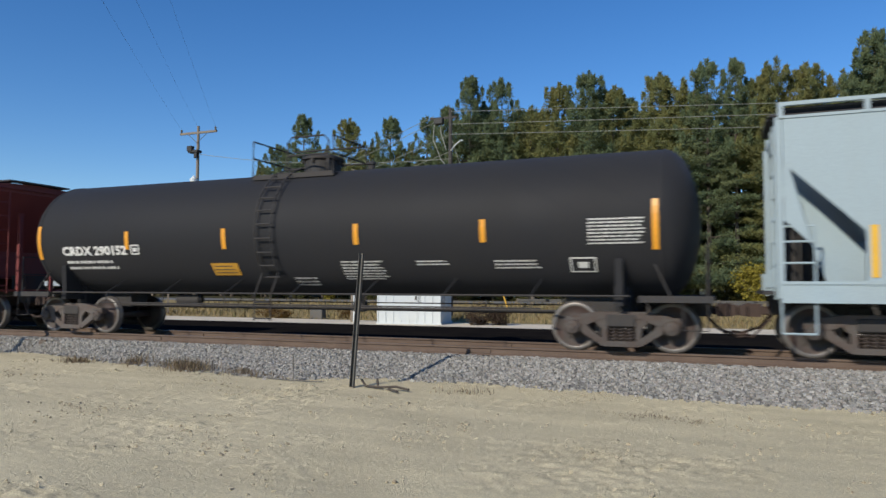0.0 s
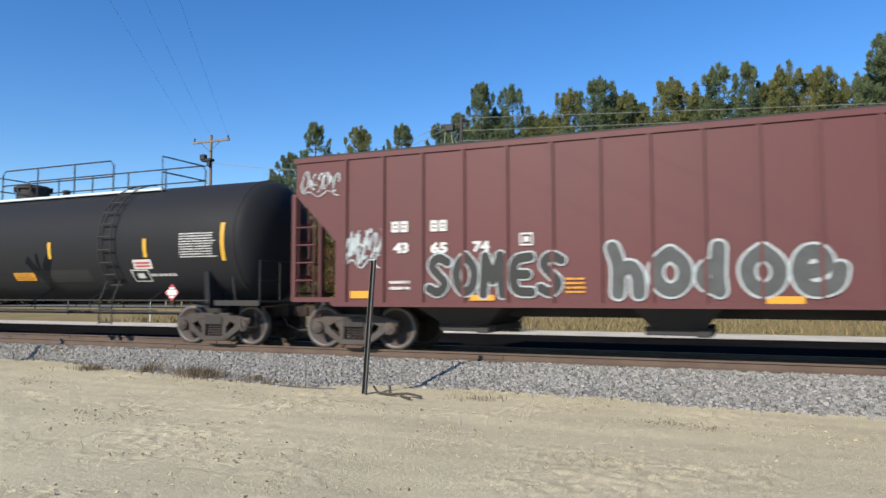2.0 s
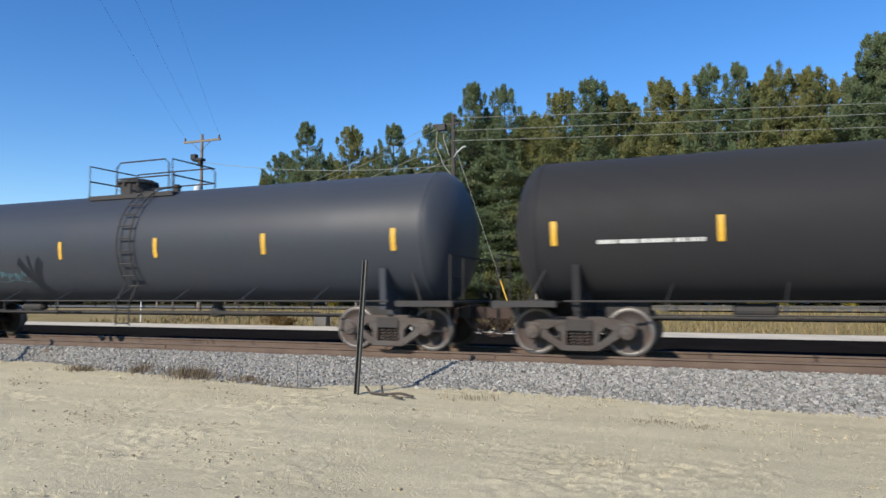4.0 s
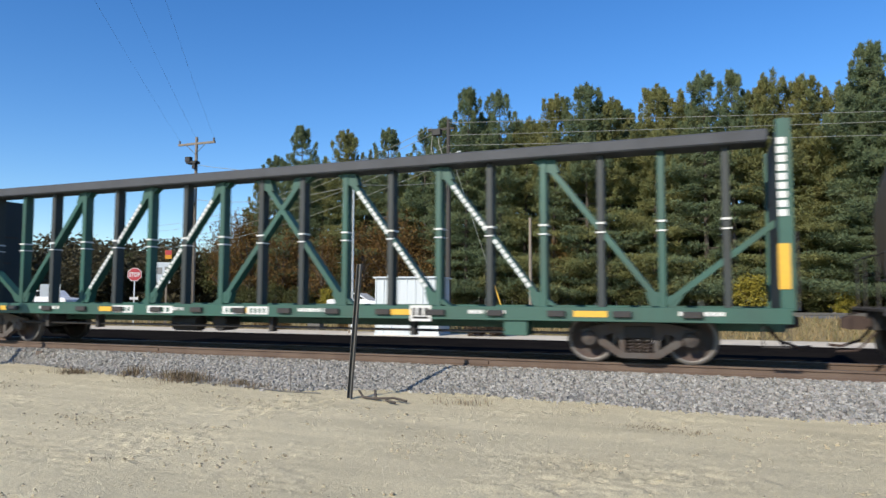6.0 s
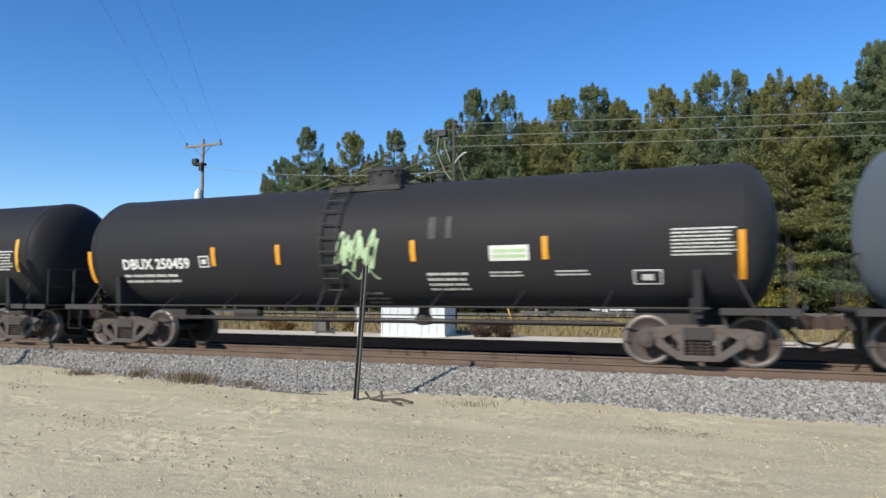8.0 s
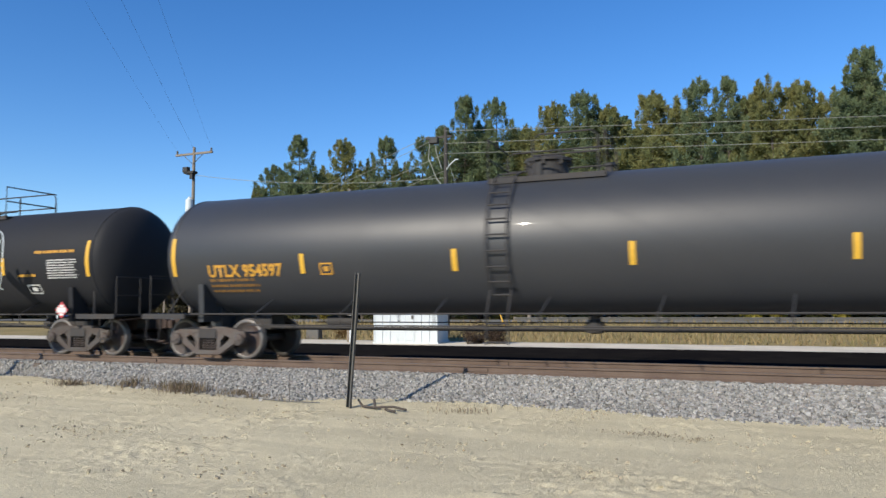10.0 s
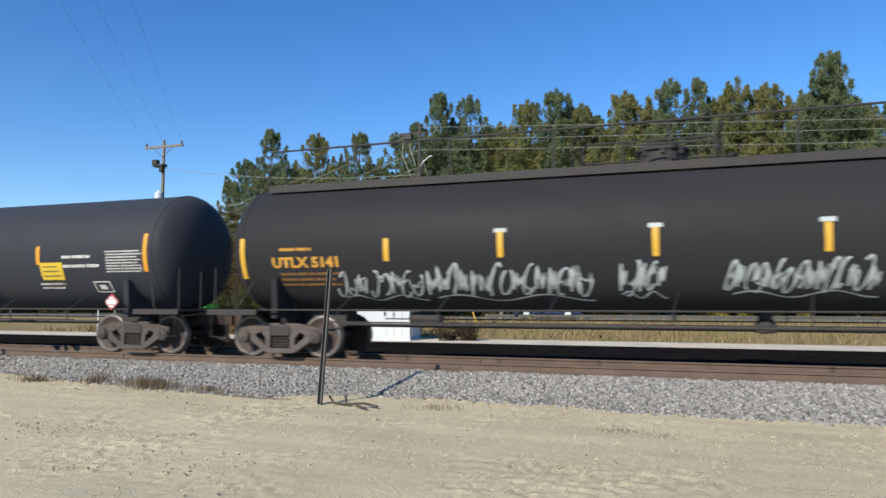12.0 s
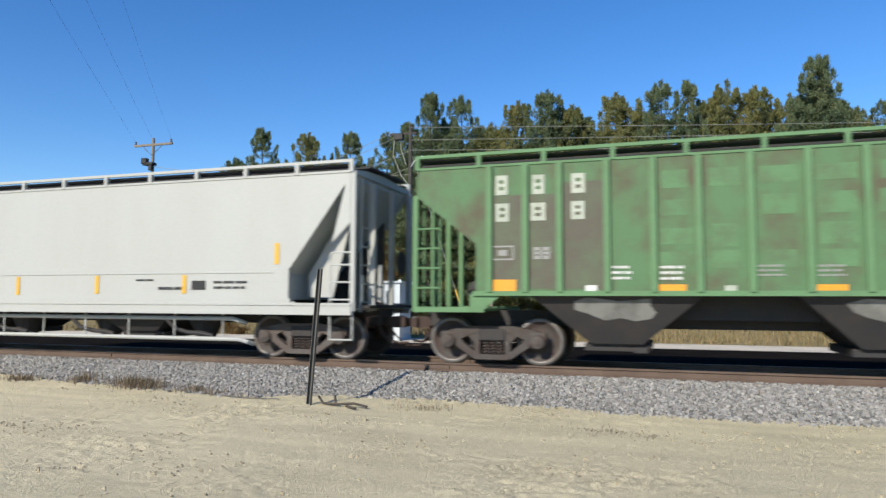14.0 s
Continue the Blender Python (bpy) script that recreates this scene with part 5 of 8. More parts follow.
    if bays and sill > 1.2:
        part("underframe", boxes((bays[0][0] + 0.5, bays[-1][1] - 0.5, -0.85, 0.85, 0.90, sill - 0.03)), STEEL_DARK, car)
    for x0, x1 in bays:
        bm = bmesh.new()
        xm, w = (x0 + x1) / 2, 0.42
        top = [bm.verts.new((x, y, sill - 0.02)) for x, y in ((x0, -side + 0.08), (x1, -side + 0.08), (x1, side - 0.08), (x0, side - 0.08))]
        mdl = [bm.verts.new((x, y, z)) for x, y, z in ((xm - w * 1.1, -1.05, bay_low + 0.12), (xm + w * 1.1, -1.05, bay_low + 0.12), (xm + w * 1.1, 1.05, bay_low + 0.12), (xm - w * 1.1, 1.05, bay_low + 0.12))]
        for i in range(4):
            bm.faces.new((top[i], top[(i + 1) % 4], mdl[(i + 1) % 4], mdl[i]))
        bm.faces.new(mdl)
        bm.faces.new(top[::-1])
        bmesh.ops.recalc_face_normals(bm, faces=bm.faces)
        bay = part("discharge_bay", bm, bay_paint, car)
        part("outlet_gate", boxes((xm - w * 1.4, xm + w * 1.4, -0.95, 0.95, bay_low - 0.02, bay_low + 0.12), (xm + 0.3, xm + 0.55, -1.2, -0.95, bay_low - 0.03, bay_low + 0.07), bevel=0.01), STEEL_DARK, bay)
    for s in (-1, 1):
        x0, x1 = sorted((s * (e - slope_in - 0.15), s * e))
        low = 1.02
        part("end_sill", boxes((x0, x1, -side, -side + 0.1, low, low + 0.10), (x0, x1, side - 0.1, side, low, low + 0.10), (x0, x1, -side + 0.1, side - 0.1, low + 0.02, low + 0.06)), trim, car)
        rows = [(s * e - 0.05, s * e + 0.05, y - 0.05, y + 0.05, low, slope_top + 0.05 if not gusset else body_top) for y in (-side + 0.05, side - 0.05)]
        rows += [(s * (e - 0.02) - 0.05, s * (e - 0.02) + 0.05, y - 0.05, y + 0.05, low, slope_top) for y in (-0.5, 0.5)]
        for r in rows:
            part("end_post", boxes(r), trim, car)
        # corner bracket plate beside the truck
        bx = s * (e - slope_in)
        bm = prism(bmesh.new(), [(bx - s * 0.5, sill - 0.04), (bx + s * 0.12, sill - 0.04), (bx + s * 0.12, 1.02), (bx - s * 0.1, 1.02)], -side, -side + 0.04)
        bmesh.ops.recalc_face_normals(bm, faces=bm.faces)
        part("jacking_plate", bm, trim, car)
        lx = s * (e - 0.5)
        lines = [[(lx, -side + 0.03, 1.08), (lx, -side + 0.03, slope_top - 0.42)]]
        zz = 1.1
        while zz < slope_top - 0.45:
            lines.append([(lx, -side + 0.03, zz), (s * e, -side + 0.03, zz)])
            zz += 0.38
        if gusset:
            lines = [[(lx, -side + 0.03, 1.1), (lx, -side + 0.03, 2.2)]] + [[(lx, -side + 0.03, z), (s * e, -side + 0.03, z)] for z in (0.45, 1.25, 1.6, 1.95, 2.2)] + [[(lx, -side + 0.03, 0.45), (lx, -side + 0.03, 1.0)], [(s * e, -side + 0.03, 0.45), (s * e, -side + 0.03, 1.0)]]
        part("corner_ladder", pipes(lines, 0.02), trim, car)
        ex = s * (e + 0.06)
        lines = [[(ex, y, 1.0), (ex, y, body_top - 0.1)] for y in (-1.3, -0.9)]
        zz = 1.2
        while zz < body_top - 0.2:
            lines.append([(ex, -1.3, zz), (ex, -0.9, zz)])
            zz += 0.38
        part("end_ladder", pipes(lines, 0.02), trim, car)
        part("brake_wheel" if s > 0 else "release_rod", lathe(bmesh.new(), [(0.2, -0.015), (0.26, -0.02), (0.26, 0.02), (0.2, 0.015)], 18, "X", (ex + s * 0.12, 0.6, 2.1)) if s > 0 else pipes([[(ex, -1.2, 1.2), (ex, 1.2, 1.2)]], 0.02), STEEL_DARK, car)
        if gusset:
            bm = prism(bmesh.new(), [(s * (e - 0.18), slope_top - 0.25), (s * (e - 0.72), low + 0.28), (s * (e - 1.3), low + 0.28), (s * (e - 1.3), low + 0.75)], -1.0, -0.95)
            bmesh.ops.recalc_face_normals(bm, faces=bm.faces)
            part("gusset_plate", bm, trim, car)
            bm = prism(bmesh.new(), [(s * (e - 0.06), slope_top + 0.3), (s * (e - 0.06), slope_top - 0.95), (s * (e - 0.46), slope_top - 1.35)], -side, -side + 0.02)
            bmesh.ops.recalc_face_normals(bm, faces=bm.faces)
            part("corner_gusset", bm, trim, car)
            bm = prism(bmesh.new(), [(s * (e - 0.12), 3.0), (s * (e - 1.35), 1.7), (s * (e - 1.35), 1.16), (s * (e - 0.12), 1.16)], 0.25, 0.31)
            bmesh.ops.recalc_face_normals(bm, faces=bm.faces)
            part("end_web", bm, STEEL_DARK, car)
            for k, (y, z0, z1) in enumerate(((-1.15, 1.2, 1.75), (-0.85, 1.15, 1.5), (-0.45, 1.2, 2.0), (-0.15, 1.15, 1.45))):
                part("brake_pipe", pipes([[(s * (e + 0.02 + 0.05 * k), y, z0), (s * (e + 0.02 + 0.05 * k), y, z1)]], 0.045, 8), trim, car)
            part("crossover_platform", boxes(*sorted_x(s * (e - 0.9), s * (e + 0.25), -1.3, 1.3, 1.08, 1.14)), STEEL_DARK, car)
        air = boxes((s * (half + 0.15), s * (half + 0.75), 0.2, 0.8, 1.1, 1.5)) if s > 0 else lathe(bmesh.new(), [(0.05, -0.5), (0.22, -0.45), (0.22, 0.45), (0.05, 0.5)], 16, "Y", (-half - 0.5, 0.2, 1.45))
        part("brake_valve" if s > 0 else "air_reservoir", air, STEEL_DARK, car)
    if sill_beam:
        z0, z1 = sill_beam
        part("sill_beam", boxes(*((-e, e, *sorted((s * (side - 0.06), s * (side + 0.04))), z0, z1) for s in (-1, 1)), *((-e, e, *sorted((s * (side - 0.16), s * (side + 0.06))), z1 - 0.05, z1) for s in (-1, 1))), trim, car)
    return car


CHORD_STEEL = surface("weathered_grey_steel", (0.050, 0.054, 0.062), 0.7, second=(0.04, 0.041, 0.044), amount=0.5, size=2)
BULKHEAD_STEEL = surface("dark_blue_green_sheet_steel", (0.017, 0.025, 0.029), 0.6, second=(0.03, 0.034, 0.036), amount=0.5, size=1.5)
DARK_GREEN_STEEL = surface("dark_green_grey_steel", (0.024, 0.031, 0.031), 0.6, second=(0.036, 0.037, 0.036), amount=0.5, size=2)


def centrebeam_car(label, xr, xl, paint):
    """A centre-beam flat wagon, empty: bulkheads, deck, posts, braces and a top chord."""
    half, mid = (xr - xl) / 2, (xr + xl) / 2
    car = thing("centrebeam_car", label, "flatcar", mid, TRACK_Y, 0, group="wagons of the train")
    CARS.append((car, mid))
    add_running_gear(car, half, 2.7)
    e = 10.86
    side = 1.6
    part("deck", boxes((-e, e, -side + 0.08, side - 0.08, 0.93, 1.0), (-e, e, -0.35, 0.35, 0.6, 0.93)), paint, car)
    part("side_sill", boxes(*((-e, e, *sorted((s * (side - 0.08), s * side)), 0.78, 1.04) for s in (-1, 1)), bevel=0.008), paint, car)
    for k in range(17):
        x = 1.167 * (k - 8)
        for s in (-1, 1):
            part("winch", boxes((x - 0.16, x + 0.16, *sorted((s * side, s * (side + 0.07))), 0.86, 0.97), bevel=0.01), STEEL_DARK, car)
    top = 4.32
    part("top_chord", boxes((-e + 0.2, e - 0.2, -0.32, 0.32, top - 0.24, top), bevel=0.03), CHORD_STEEL, car)
    n = 18
    xs = [1.167 * (k - 9) + 0.583 for k in range(n + 1)]
    for k in range(0, n):
        x, wide = xs[k], 0.07
        p = part("post", boxes((x - wide, x + wide, -0.13, 0.13, 1.0, top - 0.24), bevel=0.012), paint if k in (1, 3, 5, 7, 10, 12, 14, 16) else DARK_GREEN_STEEL, car)
        part("tie_ring", boxes((x - wide - 0.015, x + wide + 0.015, -0.15, 0.15, 2.68, 2.72), (x - wide - 0.015, x + wide + 0.015, -0.15, 0.15, 2.50, 2.53)), WHITE_INK, p)
    z0, z1 = 1.05, top - 0.26
    for a, b, painted in ((0, 1, 0), (3, 1, 0), (5, 3, 1), (7, 5, 1), (9, 7, 0), (8, 10, 0), (10, 12, 1), (12, 14, 1), (14, 16, 0), (18, 16, 0)):
        xa, xb = xs[a], xs[b]
        za, zb = z1, z0
        if a in (0, 18):
            za = 2.6
            xa = -e + 0.1 if a == 0 else e - 0.1
        d = Vector((xb - xa, 0, zb - za))
        u = d.normalized()
        w = Vector((-u.z, 0, u.x)) * 0.056
        bm = bmesh.new()
        prism(bm, [(xa - w.x, za - w.z), (xa + w.x, za + w.z), (xb + w.x, zb + w.z), (xb - w.x, zb - w.z)], -0.11, 0.11)
        for xx, zz, q in ((xa, za, -1), (xb, zb, 1)):
            if zz in (z0, z1):
                g = 0.34
                prism(bm, [(xx - g * 0.7, zz), (xx + g * 0.7, zz), (xx + 0.12 - u.x * g * q, zz - u.z * g * q), (xx - 0.12 - u.x * g * q, zz - u.z * g * q)], -0.1, 0.1)
        bmesh.ops.recalc_face_normals(bm, faces=bm.faces)
        brace = part("brace", bm, paint, car)
        if painted:
            bm = bmesh.new()
            for i in range(22):
                if i in (10, 11):
                    continue
                q = 0.14 + 0.74 * i / 22
                c = Vector((xa, 0, za)) + d * q
                f = c + u * 0.10
                k2 = w * 0.72
                bm.faces.new([bm.verts.new((p.x, -0.122, p.z)) for p in (c - k2, c + k2, f + k2, f - k2)])
            tagged(part("small_print", bm, WHITE_INK, brace, "white stencilled notice bars"), kind="stuff")
    for s in (-1, 1):
        x0, x1 = sorted((s * (e - 0.12), s * e))
        bm = boxes((x0, x1, -side + 0.04, side - 0.04, 1.0, 4.15))
        b = part("bulkhead", bm, BULKHEAD_STEEL, car)
        for y in (-side + 0.08, side - 0.08):
            part("corner_post", boxes((x0 - 0.05, x1 + 0.05, y - 0.06, y + 0.06, 1.0, 4.18)), paint, b)
        for y in (-1.0, -0.4, 0.4, 1.0):
            part("stake", boxes((*sorted((s * (e - 0.01), s * (e + 0.07))), y - 0.06, y + 0.06, 1.0, 4.1)), BULKHEAD_STEEL, b)
        xin = s * (e - 0.124)
        bm = bmesh.new()
        for k, (y0, y1) in enumerate(((-1.2, -0.2), (-1.1, -0.4), (-0.9, -0.5), (-1.3, -0.3), (-1.2, -0.5), (0.4, 1.2), (0.5, 1.0))):
            z = (3.1, 2.95, 2.6, 2.2, 2.05, 3.0, 2.2)[k]
            bm.faces.new([bm.verts.new(p) for p in ((xin, y0, z), (xin, y1, z), (xin, y1, z + 0.06), (xin, y0, z + 0.06))])
        tagged(part("small_print", bm, DULL_INK if s > 0 else TRUCK_GREY, b, "faint stencilled notice bars"), kind="stuff")
        xm = s * (e - 0.1)
        part("bulkhead_stripe", boxes((xm - 0.09, xm + 0.09, -side + 0.005, -side + 0.02, 1.35, 2.1)), YELLOW_TAPE, b)
        bm = bmesh.new()
        for i in range(9):
            box(bm, xm - 0.07, xm + 0.07, -side + 0.008, -side + 0.02, 2.55 + 0.15 * i, 2.66 + 0.15 * i)
        tagged(part("small_print", bm, WHITE_INK, b), kind="stuff")
        part("corner_step", pipes([[(s * (e - 0.05), -1.5, 0.8), (s * (e - 0.05), -1.5, 0.4), (s * (e - 0.45), -1.5, 0.4), (s * (e - 0.45), -1.5, 0.8)], [(s * (e + 0.1), -1.45, 1.0), (s * (e + 0.1), -1.45, 2.3)]], 0.02), STEEL_DARK, car)
    part("brake_rigging", pipes([[(-half + 1.2, -1.2, 0.55), (half - 1.2, -1.2, 0.55)]], 0.03), STEEL_DARK, car)
    bm = lathe(bmesh.new(), [(0.05, -0.4), (0.2, -0.36), (0.2, 0.36), (0.05, 0.4)], 14, "X", (-2.0, -0.9, 0.6))
    part("brake_cylinder", bm, STEEL_DARK, car)
    for x in (-half + 2.2, -4.5, 0.6, 4.0):
        part("rigging_hanger", boxes((x - 0.05, x + 0.05, -1.3, -1.1, 0.45, 0.8)), STEEL_DARK, car)
    for k in range(11):
        x = -e + 1.35 + (2 * e - 2.7) * k / 10
        if k % 2:
            part("reflective_stripe", patch(bmesh.new(), x - 0.3, x + 0.3, 0.86, 0.97, side=-side), YELLOW_TAPE, car)
        else:
            bars(car, x - 0.4, 0.97, 0.8, 1, WHITE_INK, side=-side, height=0.11, seed=k)
    for x0, x1 in ((-3.65, -3.05), (-2.6, -1.85), (-0.45, 0.1), (0.2, 0.75)):
        panel = part("number_panel", patch(bmesh.new(), x0, x1, 0.83, 1.0, side=-side, lift=0.016), WHITE_INK, car)
        bm = bmesh.new()
        for k in range(4):
            a = x0 + (x1 - x0) * (0.15 + 0.2 * k)
            patch(bm, a, a + (x1 - x0) * 0.11, 0.86, 0.96, side=-side, lift=0.02)
        tagged(part("small_print", bm, DEEP_GREEN_PAINT, panel), kind="stuff")
    for x in (-half + 1.9, -0.9):
        part("air_reservoir", lathe(bmesh.new(), [(0.05, -0.3), (0.19, -0.26), (0.19, 0.26), (0.05, 0.3)], 16, "Y", (x, -0.9, 0.62)), STEEL_DARK, car)
    part("tool_box", boxes((half - 2.4, half - 1.95, -1.55, -1.1, 0.5, 0.8), bevel=0.01), paint, car)
    panel = part("placard", patch(bmesh.new(), half - 4.3, half - 3.85, 0.74, 1.05, side=-side, lift=0.02), WHITE_INK, car)
    bm = bmesh.new()
    for a, b, z0, z1 in ((0.05, 0.40, 0.79, 0.83), (0.05, 0.12, 0.85, 1.0), (0.17, 0.26, 0.85, 1.0), (0.31, 0.40, 0.85, 1.0)):
        patch(bm, half - 4.3 + a, half - 4.3 + b, z0, z1, side=-side, lift=0.024)
    tagged(part("small_print", bm, BLACK_INK, panel), kind="stuff")
    return car


# ---- the train, from the head end ----
DRESS = {}       # wagon by its look: the wagon, how its flank curves, the y of its flank


def stripe(c, w, sd, x, z0, z1):
    part("reflective_stripe", patch(bmesh.new(), x - 0.055, x + 0.055, z0, z1, w, sd, 0.014), TAPES.get(c.name, YELLOW_TAPE), c, "yellow reflective tape")


def placard(c, w, sd, x0, z0, x1, z1, ink):
    p = part("placard", patch(bmesh.new(), x0, x1, z0, z1, w, sd, 0.012), ink, c)
    if x1 - x0 > 0.45 and z1 - z0 > 0.18:
        bm = bmesh.new()
        for k in range(3):
            z = z0 + (z1 - z0) * (0.22 + 0.26 * k)
            patch(bm, x0 + 0.07, x1 - 0.07 - 0.04 * k, z, z + (z1 - z0) * 0.06, w, sd, 0.016)
        tagged(part("small_print", bm, UMBER_PATCH, p), kind="stuff")


def paint_patch(c, w, sd, x0, z0, x1, z1, ink):
    part("paint_patch", patch(bmesh.new(), x0, x1, z0, z1, w, sd, 0.008), ink, c)


def sign_panel(c, w, sd, x0, z0, x1, z1, ink):
    p = part("notice_panel", patch(bmesh.new(), x0, x1, z0, z1, w, sd, 0.02), WHITE_INK, c)
    bm = bmesh.new()
    for k in range(2):
        z = z0 + (z1 - z0) * (0.2 + 0.35 * k)
        patch(bm, x0 + 0.06, x1 - 0.06, z, z + (z1 - z0) * 0.2, w, sd, 0.024)
    tagged(part("small_print", bm, ink, p), kind="stuff")


def diamond(c, x, z, r, y):
    """A hazard placard in its holder: red diamond with white marks."""
    r *= 0.78
    bm = prism(bmesh.new(), [(x, z - r), (x + r, z), (x, z + r), (x - r, z)], y - 0.012, y)
    bmesh.ops.recalc_face_normals(bm, faces=bm.faces)
    p = part("hazard_placard", bm, RED_INK, c, "red and white hazard diamond")
    bm = bmesh.new()
    for q, h in ((0.0, 0.30), (0.48, 0.12), (-0.52, 0.13)):
        k = (1 - abs(q)) * r * 0.72
        bm.faces.new([bm.verts.new((x + a, y - 0.016, z + q * r + b)) for a, b in ((-k, -h * r), (k, -h * r), (k, h * r), (-k, h * r))])
    part("diamond_band", bm, WHITE_INK, p)


def block_marks(c, w, sd, x0, z0, x1, z1, n, ink):
    """A mark kept as plain blocks of its letters' size."""
    step = (x1 - x0) / n
    for k in range(n):
        a, b = x0 + step * k, x0 + step * (k + 0.8)
        bm = bmesh.new()
        h, v = z1 - z0, (b - a) * 0.3
        for p in ((a, a + v, z0, z1), (b - v, b, z0, z1), (a + v, b - v, z0, z0 + h * 0.24), (a + v, b - v, z1 - h * 0.24, z1), (a + v, b - v, z0 + h * 0.42, z0 + h * 0.58)):
            patch(bm, *p, w, sd, 0.013)
        part("block_mark", bm, ink, c)


def slanted_mark(c, w, sd, x0, z0, x1, z1):
    """One slanted block of the maker's emblem over its underline."""
    h = (z1 - z0)
    bm = bmesh.new()
    patch(bm, x0 - 0.02, x1 - 0.12, z0, z0 + h * 0.15, w, sd, 0.013)
    s, b, t = 0.2 * h, z0 + h * 0.3, z1
    wd = x1 - x0 - 0.1

    def slab(u0, u1, v0, v1):
        bm.faces.new([bm.verts.new(on_side(x0 + u * wd + s * 2 * v, b + (t - b) * v, w, sd, 0.013)) for u, v in ((u0, v0), (u1, v0), (u1, v1), (u0, v1))])
    slab(0.0, 0.36, 0, 1)
    slab(0.36, 0.9, 0.72, 1)
    slab(0.48, 0.88, 0.0, 0.58)
    bmesh.ops.recalc_face_normals(bm, faces=bm.faces)
    part("emblem_block", bm, WHITE_INK, c)


TAPES = {}


def even(a, b, n):
    return [a + (b - a) * k / (n - 1) for k in range(n)]


def build_train():
    def tank(key, label, xr, xl, paint, radius, tape=YELLOW_TAPE, **more):
        car, wrap = tank_car(label, xr, xl, paint, radius, **more)
        DRESS[key] = (car, wrap, -1.6)
        TAPES[car.name] = tape

    def hopper(key, label, xr, xl, paint, sd, **more):
        DRESS[key] = (hopper_car(label, xr, xl, paint, **more), None, sd)

    hopper("pale_hopper", "pale blue-grey covered hopper with sloped ends", 15.8, 2.36, PALE_BLUE_PAINT, -1.58, roof=4.25, eave_gap=0.24, slope_top=3.25, slope_low=2.1, sill=1.3, sill_beam=(0.95, 1.3), gusset=True, bays=((-4, -1), (1, 4)), bay_low=0.4)
    tank("crossing_black", "black tank car with amber tape and white lettering", -1.67, -15.46, BLACK_PAINT, 1.44, ORANGE_TAPE, ladder=-0.69, dome=-0.12, deck=(-1.55, 0.64))
    hopper("red_hopper", "oxide red covered hopper with three discharge bays", -19.56, -32.95, RED_PAINT, -1.60, eave_gap=0.12,
           ribs=[-6.57, -5.86, -5.18, -4.42, -3.64, -2.86, -2.1, -1.23, -0.36, 0.5, 1.39, 2.14, 2.95, 3.8, 4.66, 5.59, 6.45], rib_w=0.035, rib_d=0.02, bays=((-5.75, -2.6), (-1.35, 1.5), (2.95, 5.8)), bay_paint=GRIMY_RED)
    hopper("dark_red_hopper", "dark red covered hopper with large graffiti on its side", -36.86, -50.07, DARK_RED_PAINT, -1.60, roof=4.1, ribs=even(-6.5, 6.65, 16), rib_w=0.06, rib_d=0.055, sill=1.0,
           bays=((-5.0, -3.1), (-0.75, 0.8), (3.4, 5.0)), bay_paint=STEEL_DARK, bay_low=0.45, end_reach=1.2, slope_top=3.3, slope_in=1.05)
    tank("pale_walk", "black tank car with a long pale-edged top walkway", -53.86, -68.97, BLACK_PAINT, 1.49, ladder=4.57, dome=-0.16, deck=(-1.48, 5.62), deck_mat=GALVANISED, rail_near=(-0.4, 3.9), end_reach=1.5)
    tank("railed_black", "black tank car with guard rails along its top", -73.16, -87.6, BLACK_PAINT, 1.43, ladder=4.4, dome=-0.1, deck=(-1.5, 6.2), rail_near=(-0.6, 3.7))
    tank("blue_grey", "blue-grey tank car with white lettering", -91.6, -106.21, BLUE_GREY_PAINT, 1.43, ladder=0.4, dome=-0.74, deck=(-1.63, 1.2), end_reach=1.5)
    tank("brown_black", "brown-black tank car with a yellow notice", -110.18, -123.57, BROWN_BLACK_PAINT, 1.45, ORANGE_TAPE, ladder=-0.33, dome=0.56, deck=(-0.9, 1.1))
    DRESS["centrebeam"] = (centrebeam_car("empty deep green centre-beam flatcar with diagonal braces", -128.94, -145.72, DEEP_GREEN_PAINT), None, -1.6)
    tank("grey", "grey tank car with darker patched paint", -151.16, -167.38, GREY_PAINT, 1.41, ORANGE_TAPE, ladder=-4.41, dome=0.06, deck=(-5.34, 1.22))
    tank("green_tag", "black tank car with pale green graffiti by its ladder", -171.35, -184.73, BLACK_PAINT, 1.38, ORANGE_TAPE, ladder=-0.66, dome=0.05, deck=(-1.04, 0.72), rail_h=0.3)
    tank("placard_black", "black tank car with a yellow notice near its end", -188.66, -204.58, BLACK_PAINT, 1.42, ladder=-3.0, dome=-0.1, deck=(-3.6, 3.0))
    tank("gloss", "glossy dark tank car with yellow lettering", -208.58, -224.46, GLOSS_PAINT, 1.43, ladder=-0.81, dome=-0.1, deck=(-1.19, 1.2))
    tank("round_tag", "black tank car with round white graffiti by its ladder", -228.53, -244.03, BLACK_PAINT, 1.43, ladder=3.92, dome=-0.18, deck=(-1.43, 4.59), rail_near=(-0.5, 3.3))
    tank("long_tag", "black tank car with white graffiti along its whole flank", -248.12, -264.28, BLACK_PAINT, 1.42, ladder=None, dome=-0.13, deck=(-1.8, 0.94), walk_full=True)
    tank("dark_grey", "dark grey tank car with white lettering", -268.26, -284.46, DARK_GREY_PAINT, 1.41, ORANGE_TAPE, ladder=-4.54, dome=-0.05, deck=(-5.56, 1.17))
